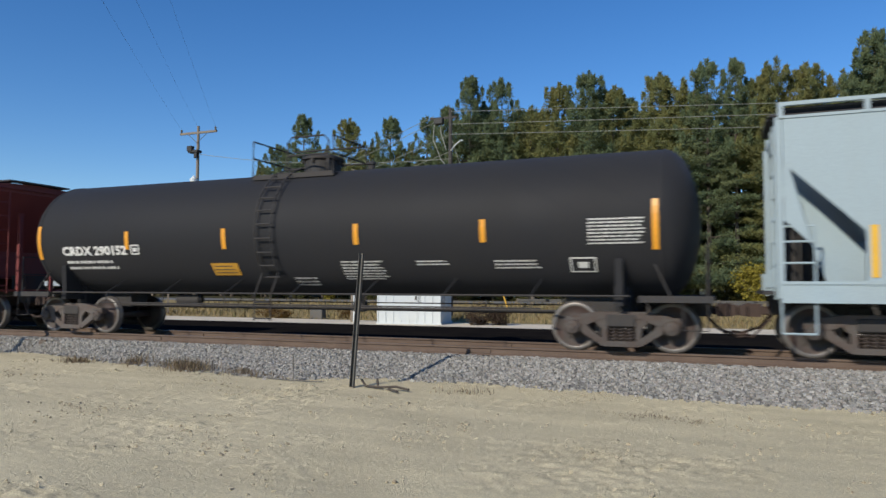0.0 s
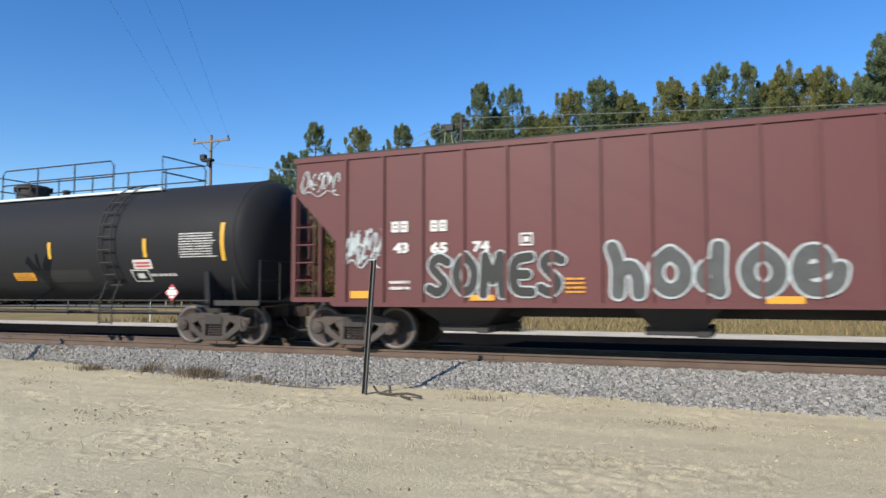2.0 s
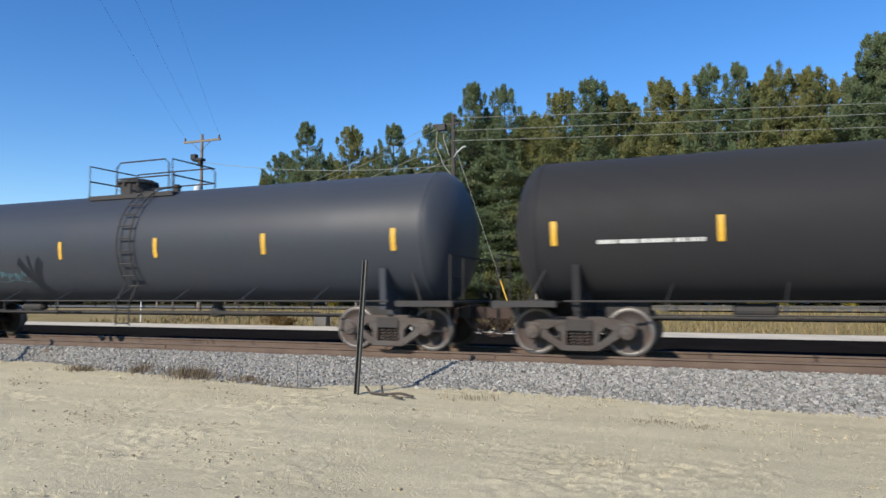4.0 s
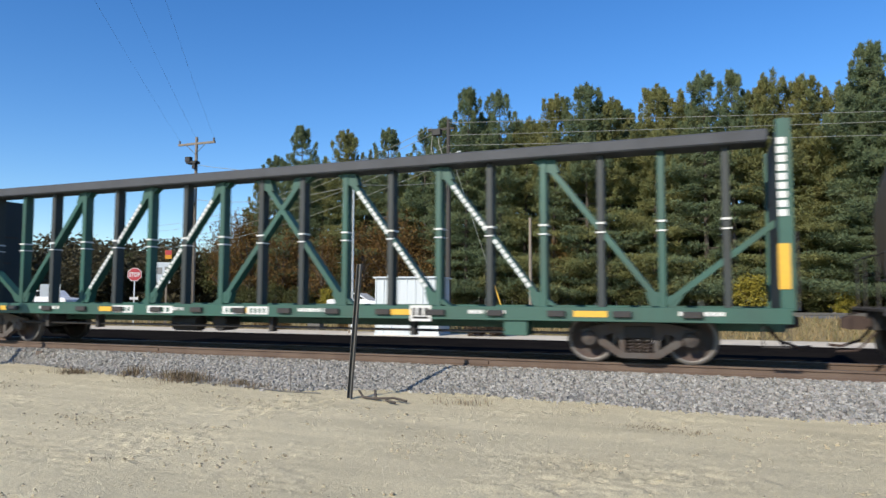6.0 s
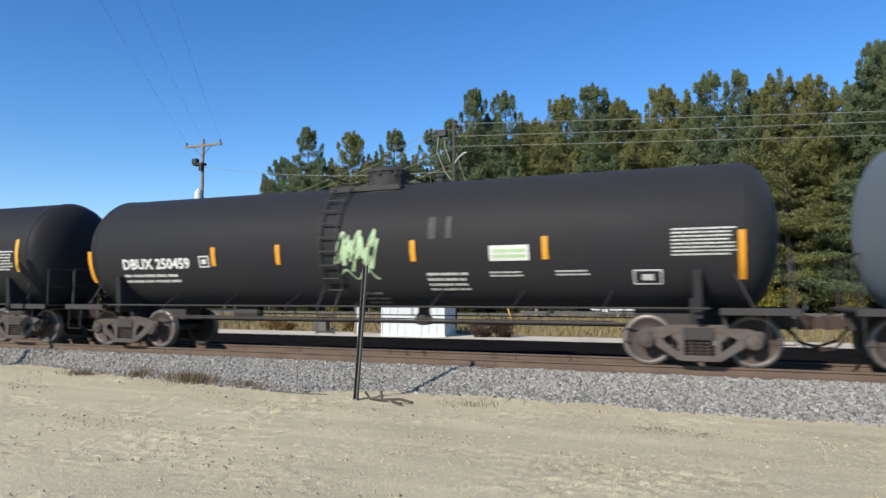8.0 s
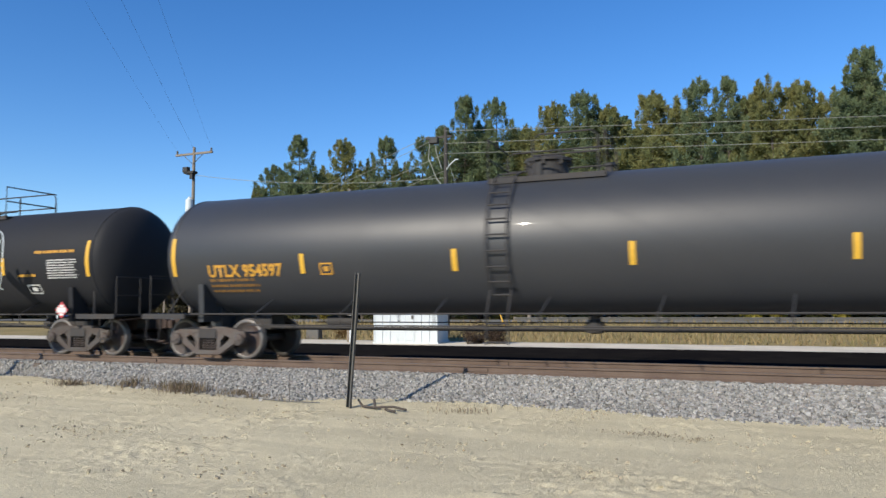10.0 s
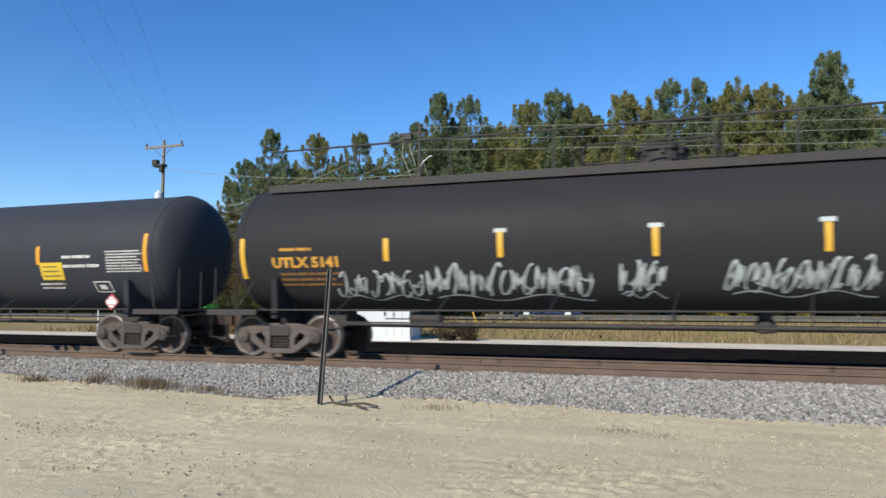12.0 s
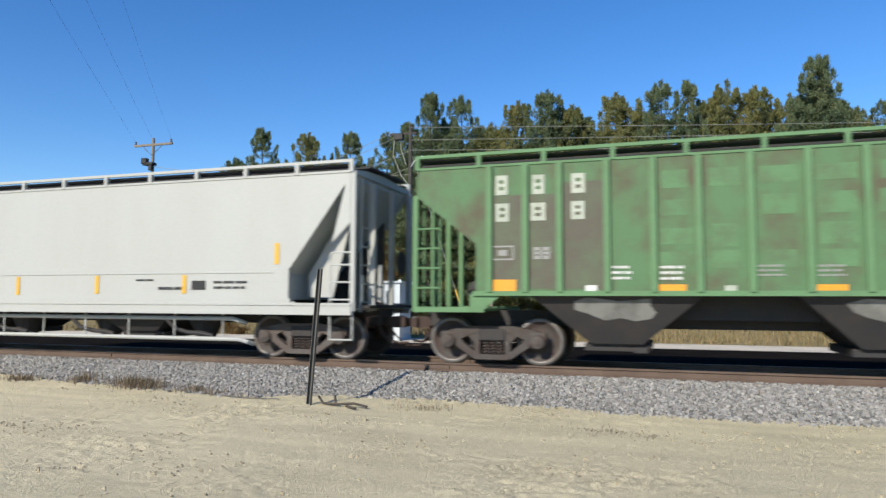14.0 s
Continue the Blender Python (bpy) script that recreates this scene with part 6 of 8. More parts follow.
    hopper("green_hopper", "faded green covered hopper with rust stains and a mint emblem", -288.50, -301.88, GREEN_PAINT, -1.58, roof=4.05, eave_gap=0.26,
           ribs=[-6.6, -5.92, -5.29, -4.45, -3.66, -2.91, -2.09, -1.22, -0.38, 0.5, 1.38, 2.25, 3.02, 3.76, 4.52, 5.31, 5.99, 6.67], rib_w=0.11, rib_d=0.08, sill=1.40, trim=FRESH_GREEN, bays=((-5.9, -2.8), (-1.45, 1.55), (2.75, 5.7)), bay_paint=STEEL_DARK)
    hopper("white_hopper", "off-white covered hopper with sloped ends", -306.02, -319.48, WHITE_PAINT, -1.58, roof=4.09, eave_gap=0.24, slope_top=3.75, slope_in=1.42, slope_low=1.89, sill=1.25, sill_beam=(0.94, 1.18), gusset=True, bays=((-4, -1), (1, 4)), bay_paint=STEEL_DARK, bay_low=0.4)


def outlet_pipes():
    """Pale unloading pipes and hangers under the off-white hopper."""
    c, w, sd = DRESS["white_hopper"]
    for z, x0, x1 in ((0.84, -5.4, 5.2), (0.40, -5.2, 5.4)):
        part("unloading_pipe", pipes([[(x0, -1.38, z), (x1, -1.38, z), (x1 + 0.18, -1.34, z - 0.05), (x1 + 0.25, -1.2, z - 0.1)]], 0.045, 8), WHITE_PAINT, c)
    for x in even(-5.0, 5.0, 9):
        part("pipe_hanger", pipes([[(x, -1.40, 0.94), (x, -1.40, 0.38)]], 0.018), WHITE_PAINT, c)
    for x in (-4.0, -1.2, 1.4, 4.1):
        part("outlet_hose", pipes([[(x - 0.6, -1.36, 0.82), (x - 0.4, -1.3, 0.6), (x - 0.1, -1.25, 0.52), (x + 0.3, -1.25, 0.5), (x + 0.6, -1.3, 0.45)]], 0.05, 8), STEEL_DARK, c)
        part("outlet_boot", lathe(bmesh.new(), [(0.16, 0.34), (0.22, 0.42), (0.34, 0.7), (0.4, 0.95)], 16, "Z", (x, -0.75, 0)), STEEL_DARK, c)
    # a long shoulder crease and a hand-hold along the flank
    part("shoulder_seam", boxes((-6.6, 6.5, sd - 0.015, sd - 0.002, 1.80, 1.83), bevel=0.004), WHITE_PAINT, c)
    part("jacking_pad", boxes((6.35, 6.72, sd - 0.05, sd - 0.004, 1.18, 1.9), bevel=0.01), WHITE_PAINT, c)


def emblem():
    """The mint emblem and the brown touched-up panels on the green hopper."""
    c, w, sd = DRESS["green_hopper"]

    def sheet(name, pts, ink, lift):
        bm = bmesh.new()
        bm.faces.new([bm.verts.new(on_side(x, z, None, sd, lift)) for x, z in pts])
        bmesh.ops.recalc_face_normals(bm, faces=bm.faces)
        part(name, bm, ink, c)
    for x0, x1, z0, z1 in ((-6.54, -5.35, 1.46, 3.2), (-5.23, -4.5, 1.46, 3.4), (3.82, 4.46, 2.36, 3.02), (4.58, 5.25, 1.46, 3.6), (5.37, 5.93, 1.46, 2.9), (6.05, 6.61, 1.5, 3.4)):
        part("paint_patch", patch(bmesh.new(), x0, x1, z0, z1, None, sd, 0.004), UMBER_PATCH, c)
    # fresher squares where older letters were painted over
    rnd = random.Random(31)
    for xm in (-3.29, -2.5, -1.66, -0.8, 0.06, 0.94, 1.82, 2.64):
        for z in (3.36, 2.86, 2.36, 1.95):
            if rnd.random() < 0.85:
                q, h = rnd.uniform(0.20, 0.30), rnd.uniform(0.13, 0.2)
                part("paint_patch", patch(bmesh.new(), xm - q, xm + q, z - h, z + h, None, sd, 0.004), TOUCHED_GREEN, c)
    bend = [(6.1 + 0.27 * math.cos(a), 3.33 + 0.33 * math.sin(a)) for a in (math.pi / 2 - math.pi * k / 8 for k in range(9))]
    sheet("emblem", [(3.85, 3.66)] + bend + [(5.75, 2.98), (3.85, 2.98)], MINT_INK, 0.010)
    bend = [(5.95 + 0.25 * math.cos(a), 2.28 + 0.45 * math.sin(a)) for a in (math.pi / 2 - math.pi * k / 8 for k in range(9))]
    sheet("emblem", [(3.42, 1.83), (3.55, 2.33), (5.4, 2.33), (5.5, 2.73)] + bend, MINT_INK, 0.0105)
    sheet("emblem", [(4.3, 2.33), (4.62, 2.75), (5.4, 2.33)], MINT_INK, 0.011)
    sheet("emblem", [(4.75, 3.02), (5.05, 2.62), (5.3, 3.02)], MINT_INK, 0.0115)
    # pale sprayed smears that cover most of each bay's sloping side
    rnd = random.Random(77)
    for x0, x1 in ((-5.9, -2.8), (-1.45, 1.55), (2.75, 5.7)):
        xm = (x0 + x1) / 2

        def on_bay(u, z):
            k = (1.38 - z) / 0.92
            half = (x1 - x0) / 2 * (1 - k) + 0.46 * k
            return xm + u * half, -1.5 + 0.45 * k - 0.014, z
        ring = [(-0.55, 1.24), (-0.3, 1.29), (0.1, 1.24), (0.42, 1.28), (0.52, 1.14), (0.62, 1.02), (0.66, 0.9), (0.4, 0.86), (0.1, 0.92), (-0.15, 0.9), (-0.4, 1.0), (-0.6, 1.1)]
        bm = bmesh.new()
        bm.faces.new([bm.verts.new(on_bay(u + rnd.uniform(-0.05, 0.05), z + rnd.uniform(-0.03, 0.03))) for u, z in ring])
        bmesh.ops.recalc_face_normals(bm, faces=bm.faces)
        part("graffiti", bm, SMEAR_INK, c, "pale grey sprayed smear on the bay")


build_train()


# ---- paint, print, tape and tags on the wagons; x along each wagon from its middle, z up ----
def dress_train():
    c, w, sd = DRESS['crossing_black']
    stripe(c, w, sd, -7.65, 1.86, 2.72)
    stripe(c, w, sd, -4.71, 2.08, 2.51)
    stripe(c, w, sd, -1.83, 2.04, 2.5)
    stripe(c, w, sd, 1.56, 2.07, 2.5)
    stripe(c, w, sd, 4.34, 2.06, 2.5)
    stripe(c, w, sd, 7.55, 1.86, 2.77)
    bars(c, 6.36, 2.45, 1.08, 5, WHITE_INK, w, sd, 0.063, 0.044)
    framed_box(c, 6.0, 1.4, 0.48, 0.33, WHITE_INK, w, sd)
    lettering(c, 'CRDX 290152', 0.220, -6.87, 1.96, WHITE_INK, w, sd, width=2.13)
    framed_box(c, -4.61, 1.95, 0.27, 0.24, WHITE_INK, w, sd)
    bars(c, -6.79, 1.81, 1.69, 2, WHITE_INK, w, sd, 0.096, 0.067)
    placard(c, w, sd, -2.31, 1.36, -1.57, 1.7, YELLOW_INK)
    bars(c, 1.12, 1.71, 1.04, 4, WHITE_INK, w, sd, 0.075, 0.053)
    bars(c, 2.88, 1.7, 0.74, 2, WHITE_INK, w, sd, 0.041, 0.029)
    bars(c, 4.53, 1.69, 0.94, 3, WHITE_INK, w, sd, 0.045, 0.032)
    bars(c, -0.19, 1.29, 0.61, 3, WHITE_INK, w, sd, 0.066, 0.046)
    c, w, sd = DRESS['pale_walk']
    stripe(c, w, sd, -8.57, 1.9, 2.77)
    stripe(c, w, sd, -5.53, 2.1, 2.54)
    stripe(c, w, sd, -2.92, 2.11, 2.55)
    stripe(c, w, sd, -0.18, 2.1, 2.56)
    stripe(c, w, sd, 2.51, 2.1, 2.54)
    stripe(c, w, sd, 5.78, 2.08, 2.53)
    stripe(c, w, sd, 8.13, 1.95, 2.83)
    placard(c, w, sd, 0.93, 1.49, 1.73, 1.74, ORANGE_TAPE)
    bars(c, 6.86, 2.62, 1.10, 6, WHITE_INK, w, sd, 0.060, 0.042)
    framed_box(c, 5.19, 1.42, 0.56, 0.35, WHITE_INK, w, sd)
    sign_panel(c, w, sd, 5.34, 1.79, 5.93, 2.03, RED_INK)
    bars(c, 5.78, 1.65, 0.93, 1, WHITE_INK, w, sd, 0.120, 0.084)
    diamond(c, 6.7, 1.23, 0.26, -1.5)
    paint_patch(c, w, sd, 1.8, 1.42, 3.78, 1.8, DULL_INK)
    lettering(c, 'SHQX 50984', 0.270, -7.7, 1.6, WHITE_INK, w, sd, width=2.03)
    framed_box(c, -5.32, 1.62, 0.26, 0.27, WHITE_INK, w, sd)
    bars(c, -7.71, 1.57, 1.66, 2, WHITE_INK, w, sd, 0.074, 0.052)
    c, w, sd = DRESS['railed_black']
    stripe(c, w, sd, 7.72, 1.37, 2.27)
    bars(c, 6.5, 2.3, 1.02, 4, WHITE_INK, w, sd, 0.075, 0.053)
    bars(c, 5.29, 2.18, 0.84, 2, WHITE_INK, w, sd, 0.111, 0.078)
    diamond(c, 6.42, 1.21, 0.24, -1.5)
    for x in (-7.6, -4.7, -1.7, 1.5, 4.6):
        stripe(c, w, sd, x, 2.07, 2.52)
    bars(c, -6.8, 2.15, 2.0, 1, WHITE_INK, w, sd, 0.2)
    c, w, sd = DRESS['blue_grey']
    for x in (1.3, 4.4, 7.6):
        stripe(c, w, sd, x, 2.07, 2.53)
    stripe(c, w, sd, -7.94, 1.88, 2.76)
    stripe(c, w, sd, -4.92, 2.07, 2.54)
    stripe(c, w, sd, -1.84, 2.09, 2.53)
    lettering(c, 'GATX', 0.240, -7.08, 1.94, WHITE_INK, w, sd, width=0.85)
    lettering(c, '216509', 0.240, -6.11, 1.94, WHITE_INK, w, sd, width=1.16)
    framed_box(c, -4.83, 1.98, 0.22, 0.24, GREY_INK, w, sd)
    bars(c, -7.09, 1.81, 1.71, 2, WHITE_INK, w, sd, 0.070, 0.049)
    scrawl(c, -4.96, -3.24, 1.53, 1.84, CYAN_INK, w, sd, 1, 4, 0.031)
    c, w, sd = DRESS['brown_black']
    stripe(c, w, sd, -4.61, 1.96, 2.44)
    stripe(c, w, sd, -1.83, 1.97, 2.45)
    stripe(c, w, sd, 1.36, 1.96, 2.44)
    stripe(c, w, sd, 4.31, 2.01, 2.44)
    stripe(c, w, sd, 7.25, 1.55, 2.47)
    placard(c, w, sd, 2.31, 2.04, 3.03, 2.44, YELLOW_INK)
    bars(c, 6.08, 2.6, 1.10, 5, WHITE_INK, w, sd, 0.069, 0.048)
    framed_box(c, 5.54, 1.44, 0.49, 0.33, GREY_INK, w, sd)
    bars(c, 1.08, 2.95, 0.49, 2, WHITE_INK, w, sd, 0.041, 0.029)
    bars(c, 0.99, 1.83, 0.89, 4, GREY_INK, w, sd, 0.087, 0.061)
    bars(c, 2.29, 1.8, 0.70, 3, GREY_INK, w, sd, 0.064, 0.045)
    stripe(c, w, sd, -7.39, 1.57, 2.44)
    lettering(c, 'GBRX 703109', 0.245, -7.29, 1.91, PALE_INK, w, sd, width=2.47)
    bars(c, -6.55, 1.87, 1.74, 2, GREY_INK, w, sd, 0.085, 0.060)
    framed_box(c, -4.19, 1.91, 0.29, 0.29, GREY_INK, w, sd)
    bars(c, -3.64, 2.43, 0.82, 5, GREY_INK, w, sd, 0.151, 0.106)
    c, w, sd = DRESS['grey']
    stripe(c, w, sd, -8.79, 1.8, 2.74)
    stripe(c, w, sd, -6.1, 2.07, 2.49)
    stripe(c, w, sd, -2.78, 2.06, 2.5)
    stripe(c, w, sd, 0.56, 2.07, 2.52)
    stripe(c, w, sd, 2.97, 2.07, 2.52)
    stripe(c, w, sd, 5.7, 2.06, 2.51)
    paint_patch(c, w, sd, -1.1, 1.65, -0.34, 1.98, DULL_INK)
    paint_patch(c, w, sd, 4.41, 1.59, 5.16, 2.01, DULL_INK)
    paint_patch(c, w, sd, 5.32, 1.62, 5.85, 2.01, DULL_INK)
    paint_patch(c, w, sd, 5.9, 1.87, 7.05, 2.02, DULL_INK)
    placard(c, w, sd, 2.84, 1.6, 3.61, 1.89, PALE_INK)
    lettering(c, 'GATX', 0.250, -7.88, 1.9, WHITE_INK, w, sd, width=0.78)
    lettering(c, '4375', 0.250, -6.93, 1.9, WHITE_INK, w, sd, width=0.77)
    framed_box(c, -5.94, 1.92, 0.26, 0.27, GREY_INK, w, sd)
    bars(c, -7.69, 1.81, 1.55, 2, WHITE_INK, w, sd, 0.096, 0.067)
    stripe(c, w, sd, 8.71, 1.89, 2.76)
    bars(c, 7.47, 2.44, 1.07, 5, WHITE_INK, w, sd, 0.062, 0.043)
    framed_box(c, 7.2, 1.44, 0.50, 0.32, WHITE_INK, w, sd)
    bars(c, 5.78, 1.77, 0.99, 2, WHITE_INK, w, sd, 0.104, 0.073)
    diamond(c, 7.85, 1.06, 0.27, -1.5)
    scrawl(c, -0.2, 2.3, 1.28, 1.56, FAINT_INK, w, sd, 41, 6, 0.05)
    c, w, sd = DRESS['green_tag']
    stripe(c, w, sd, -7.59, 1.55, 2.36)
    stripe(c, w, sd, -3.76, 1.94, 2.37)
    stripe(c, w, sd, -1.99, 1.94, 2.38)
    stripe(c, w, sd, 1.28, 1.95, 2.38)
    stripe(c, w, sd, 4.01, 1.94, 2.38)
    stripe(c, w, sd, 7.42, 1.49, 2.38)
    sign_panel(c, w, sd, 2.91, 1.93, 3.7, 2.23, PALE_GREEN_INK)
    bars(c, 6.28, 2.44, 1.08, 5, WHITE_INK, w, sd, 0.064, 0.045)
    framed_box(c, 5.6, 1.39, 0.50, 0.32, WHITE_INK, w, sd)
    bars(c, 1.54, 1.7, 0.90, 4, WHITE_INK, w, sd, 0.074, 0.052)
    bars(c, 2.88, 1.71, 0.76, 2, WHITE_INK, w, sd, 0.044, 0.031)
    bars(c, 4.19, 1.72, 0.69, 2, WHITE_INK, w, sd, 0.044, 0.031)
    bars(c, -0.08, 1.21, 0.59, 3, GREY_INK, w, sd, 0.107, 0.075)
    lettering(c, 'DBUX 250459', 0.250, -6.53, 1.9, WHITE_INK, w, sd, width=2.07)
    framed_box(c, -4.18, 1.91, 0.29, 0.27, WHITE_INK, w, sd)
    bars(c, -6.55, 1.76, 1.83, 2, WHITE_INK, w, sd, 0.089, 0.062)
    scrawl(c, -0.48, 0.46, 1.71, 2.66, PALE_GREEN_INK, w, sd, 2, 5, 0.085)
    for x0, x1 in ((1.62, 1.78), (2.0, 2.12)):
        paint_patch(c, w, sd, x0, 2.4, x1, 2.85, STREAK_INK)
    c, w, sd = DRESS['placard_black']
    stripe(c, w, sd, 8.4, 1.88, 2.75)
    stripe(c, w, sd, 5.28, 2.06, 2.5)
    placard(c, w, sd, 4.03, 1.68, 4.87, 1.97, YELLOW_INK)
    bars(c, 7.22, 2.45, 1.05, 4, WHITE_INK, w, sd, 0.079, 0.055)
    bars(c, 5.59, 2.1, 1.29, 2, WHITE_INK, w, sd, 0.111, 0.078)
    framed_box(c, 6.75, 1.41, 0.57, 0.33, WHITE_INK, w, sd)
    diamond(c, 7.14, 1.04, 0.27, -1.5)
    for x in (-8.4, -5.2, -2.2, 1.2, 2.9):
        stripe(c, w, sd, x, 2.06, 2.5)
    bars(c, -7.5, 2.15, 2.0, 1, WHITE_INK, w, sd, 0.2)
    c, w, sd = DRESS['gloss']
    for x in (1.7, 5.2, 8.5):
        stripe(c, w, sd, x, 1.9, 2.33)
    stripe(c, w, sd, -8.66, 1.9, 2.79)
    stripe(c, w, sd, -5.19, 1.9, 2.33)
    stripe(c, w, sd, -1.7, 1.87, 2.31)
    lettering(c, 'UTLX 954597', 0.280, -7.7, 1.87, YELLOW_INK, w, sd, width=1.99)
    framed_box(c, -4.76, 1.86, 0.30, 0.26, YELLOW_INK, w, sd)
    bars(c, -7.69, 1.82, 1.35, 3, DIM_YELLOW, w, sd, 0.082, 0.057)
    c, w, sd = DRESS['round_tag']
    stripe(c, w, sd, -8.45, 1.97, 2.86)
    stripe(c, w, sd, -5.6, 2.08, 2.54)
    stripe(c, w, sd, -2.78, 2.09, 2.54)
    stripe(c, w, sd, -0.06, 2.1, 2.54)
    stripe(c, w, sd, 2.61, 2.1, 2.55)
    stripe(c, w, sd, 5.42, 2.06, 2.5)
    stripe(c, w, sd, 8.39, 1.97, 2.87)
    bars(c, 6.56, 2.66, 1.54, 1, YELLOW_INK, w, sd, 0.130, 0.091)
    bars(c, 5.94, 2.07, 0.78, 1, YELLOW_INK, w, sd, 0.110, 0.077)
    bars(c, 7.01, 2.42, 1.09, 5, WHITE_INK, w, sd, 0.064, 0.045)
    framed_box(c, 6.19, 1.52, 0.44, 0.27, WHITE_INK, w, sd)
    diamond(c, 7.69, 1.15, 0.27, -1.5)
    scrawl(c, 4.0, 5.4, 1.55, 3.36, SPRAY_INK, w, sd, 3, 4, 0.07, fill="ring")
    lettering(c, 'UTLX 951600', 0.260, -7.67, 2.08, YELLOW_INK, w, sd, width=2.06)
    framed_box(c, -4.99, 2.02, 0.29, 0.27, YELLOW_INK, w, sd)
    bars(c, -7.65, 2.0, 1.60, 3, DIM_YELLOW, w, sd, 0.095, 0.067)
    placard(c, w, sd, -1.54, 1.37, -0.74, 1.7, LEMON_INK)
    scrawl(c, -4.58, -2.9, 1.29, 2.09, SPRAY_INK, w, sd, 5, 5, 0.080)
    scrawl(c, 1.05, 2.93, 1.43, 1.94, SPRAY_INK, w, sd, 6, 6, 0.051)
    for x in (-2.72, 0.0, 2.66):
        paint_patch(c, w, sd, x - 0.06, 1.55, x + 0.07, 2.04, DULL_INK)
    c, w, sd = DRESS['long_tag']
    stripe(c, w, sd, -8.82, 1.68, 2.57)
    stripe(c, w, sd, -5.44, 2.02, 2.48)
    stripe(c, w, sd, -3.08, 2.05, 2.54)
    stripe(c, w, sd, -0.26, 2.01, 2.52)
    stripe(c, w, sd, 2.45, 2.03, 2.51)
    lettering(c, 'UTLX 5141', 0.220, -8.09, 1.93, YELLOW_INK, w, sd, width=1.56)
    bars(c, -7.89, 2.34, 0.85, 1, YELLOW_INK, w, sd, 0.080, 0.056)
    bars(c, -7.93, 1.81, 1.50, 3, DIM_YELLOW, w, sd, 0.075, 0.053)
    scrawl(c, -6.65, -4.72, 1.16, 1.87, SPRAY_INK, w, sd, 7, 5, 0.071)
    scrawl(c, -4.65, -1.38, 1.15, 1.94, SPRAY_INK, w, sd, 8, 9, 0.079)
    scrawl(c, -0.92, -0.09, 1.22, 2.0, SPRAY_INK, w, sd, 9, 3, 0.078)
    scrawl(c, 0.89, 3.22, 1.23, 1.94, SPRAY_INK, w, sd, 10, 9, 0.071)
    # pale patches paint in the sun's glint at the top of each tape
    for x in (-3.08, -0.26, 2.45):
        paint_patch(c, w, sd, x - 0.12, 2.52, x + 0.12, 2.60, SPRAY_INK)
    stripe(c, w, sd, 8.71, 1.64, 2.53)
    stripe(c, w, sd, 5.37, 2.01, 2.45)
    placard(c, w, sd, 4.07, 1.57, 4.78, 1.94, LEMON_INK)
    bars(c, 7.48, 2.49, 1.07, 5, WHITE_INK, w, sd, 0.068, 0.048)
    paint_patch(c, w, sd, 7.5, 2.55, 8.23, 2.83, GREY_INK)
    bars(c, 5.99, 2.4, 1.41, 3, WHITE_INK, w, sd, 0.080, 0.056)
    framed_box(c, 6.59, 1.56, 0.42, 0.27, WHITE_INK, w, sd)
    diamond(c, 7.89, 1.08, 0.27, -1.5)
    c, w, sd = DRESS['dark_grey']
    stripe(c, w, sd, -8.74, 1.91, 2.79)
    stripe(c, w, sd, -5.51, 2.13, 2.56)
    stripe(c, w, sd, -2.26, 2.11, 2.56)
    stripe(c, w, sd, 0.5, 2.12, 2.56)
    lettering(c, 'TILX 309544', 0.230, -7.77, 1.92, WHITE_INK, w, sd, width=1.97)
    framed_box(c, -5.44, 1.9, 0.31, 0.27, WHITE_INK, w, sd)
    bars(c, -7.74, 1.76, 1.57, 2, WHITE_INK, w, sd, 0.078, 0.054)
    stripe(c, w, sd, 8.7, 1.9, 2.78)
    stripe(c, w, sd, 5.45, 2.12, 2.56)
    stripe(c, w, sd, 2.95, 2.11, 2.55)
    placard(c, w, sd, 5.49, 1.72, 6.2, 2.16, LEMON_INK)
    bars(c, 6.22, 2.32, 0.89, 1, WHITE_INK, w, sd, 0.120, 0.084)
    bars(c, 6.23, 2.1, 1.17, 1, WHITE_INK, w, sd, 0.120, 0.084)
    bars(c, 5.36, 1.64, 0.83, 2, WHITE_INK, w, sd, 0.067, 0.047)
    bars(c, 7.55, 2.4, 1.06, 5, WHITE_INK, w, sd, 0.067, 0.047)
    framed_box(c, 7.03, 1.35, 0.50, 0.32, WHITE_INK, w, sd)
    diamond(c, 7.89, 1.21, 0.25, -1.5)
    c, w, sd = DRESS['red_hopper']
    slanted_mark(c, w, sd, 3.13, 2.66, 3.66, 2.97)
    slanted_mark(c, w, sd, 3.89, 2.67, 4.45, 2.98)
    slanted_mark(c, w, sd, 4.67, 2.7, 5.2, 2.99)
    slanted_mark(c, w, sd, 5.49, 2.74, 5.89, 2.98)
    block_marks(c, w, sd, -5.82, 2.47, -5.39, 2.68, 2, WHITE_INK)
    block_marks(c, w, sd, -5.04, 2.46, -4.65, 2.66, 2, WHITE_INK)
    lettering(c, '43', 0.200, -5.79, 2.04, WHITE_INK, w, sd, width=0.38)
    lettering(c, '68', 0.210, -5.02, 2.02, WHITE_INK, w, sd, width=0.36)
    lettering(c, '81', 0.200, -4.27, 2.03, WHITE_INK, w, sd, width=0.34)
    framed_box(c, -3.29, 2.31, 0.28, 0.25, WHITE_INK, w, sd)
    tag_letters(c, -2.81, -2.24, 1.61, 1.93, 3, 11, SPRAY_INK, sd)
    tag_letters(c, -1.16, -0.56, 1.78, 2.1, 3, 12, SPRAY_INK, sd)
    tag_letters(c, 0.57, 1.37, 1.89, 2.19, 5, 13, SPRAY_INK, sd)
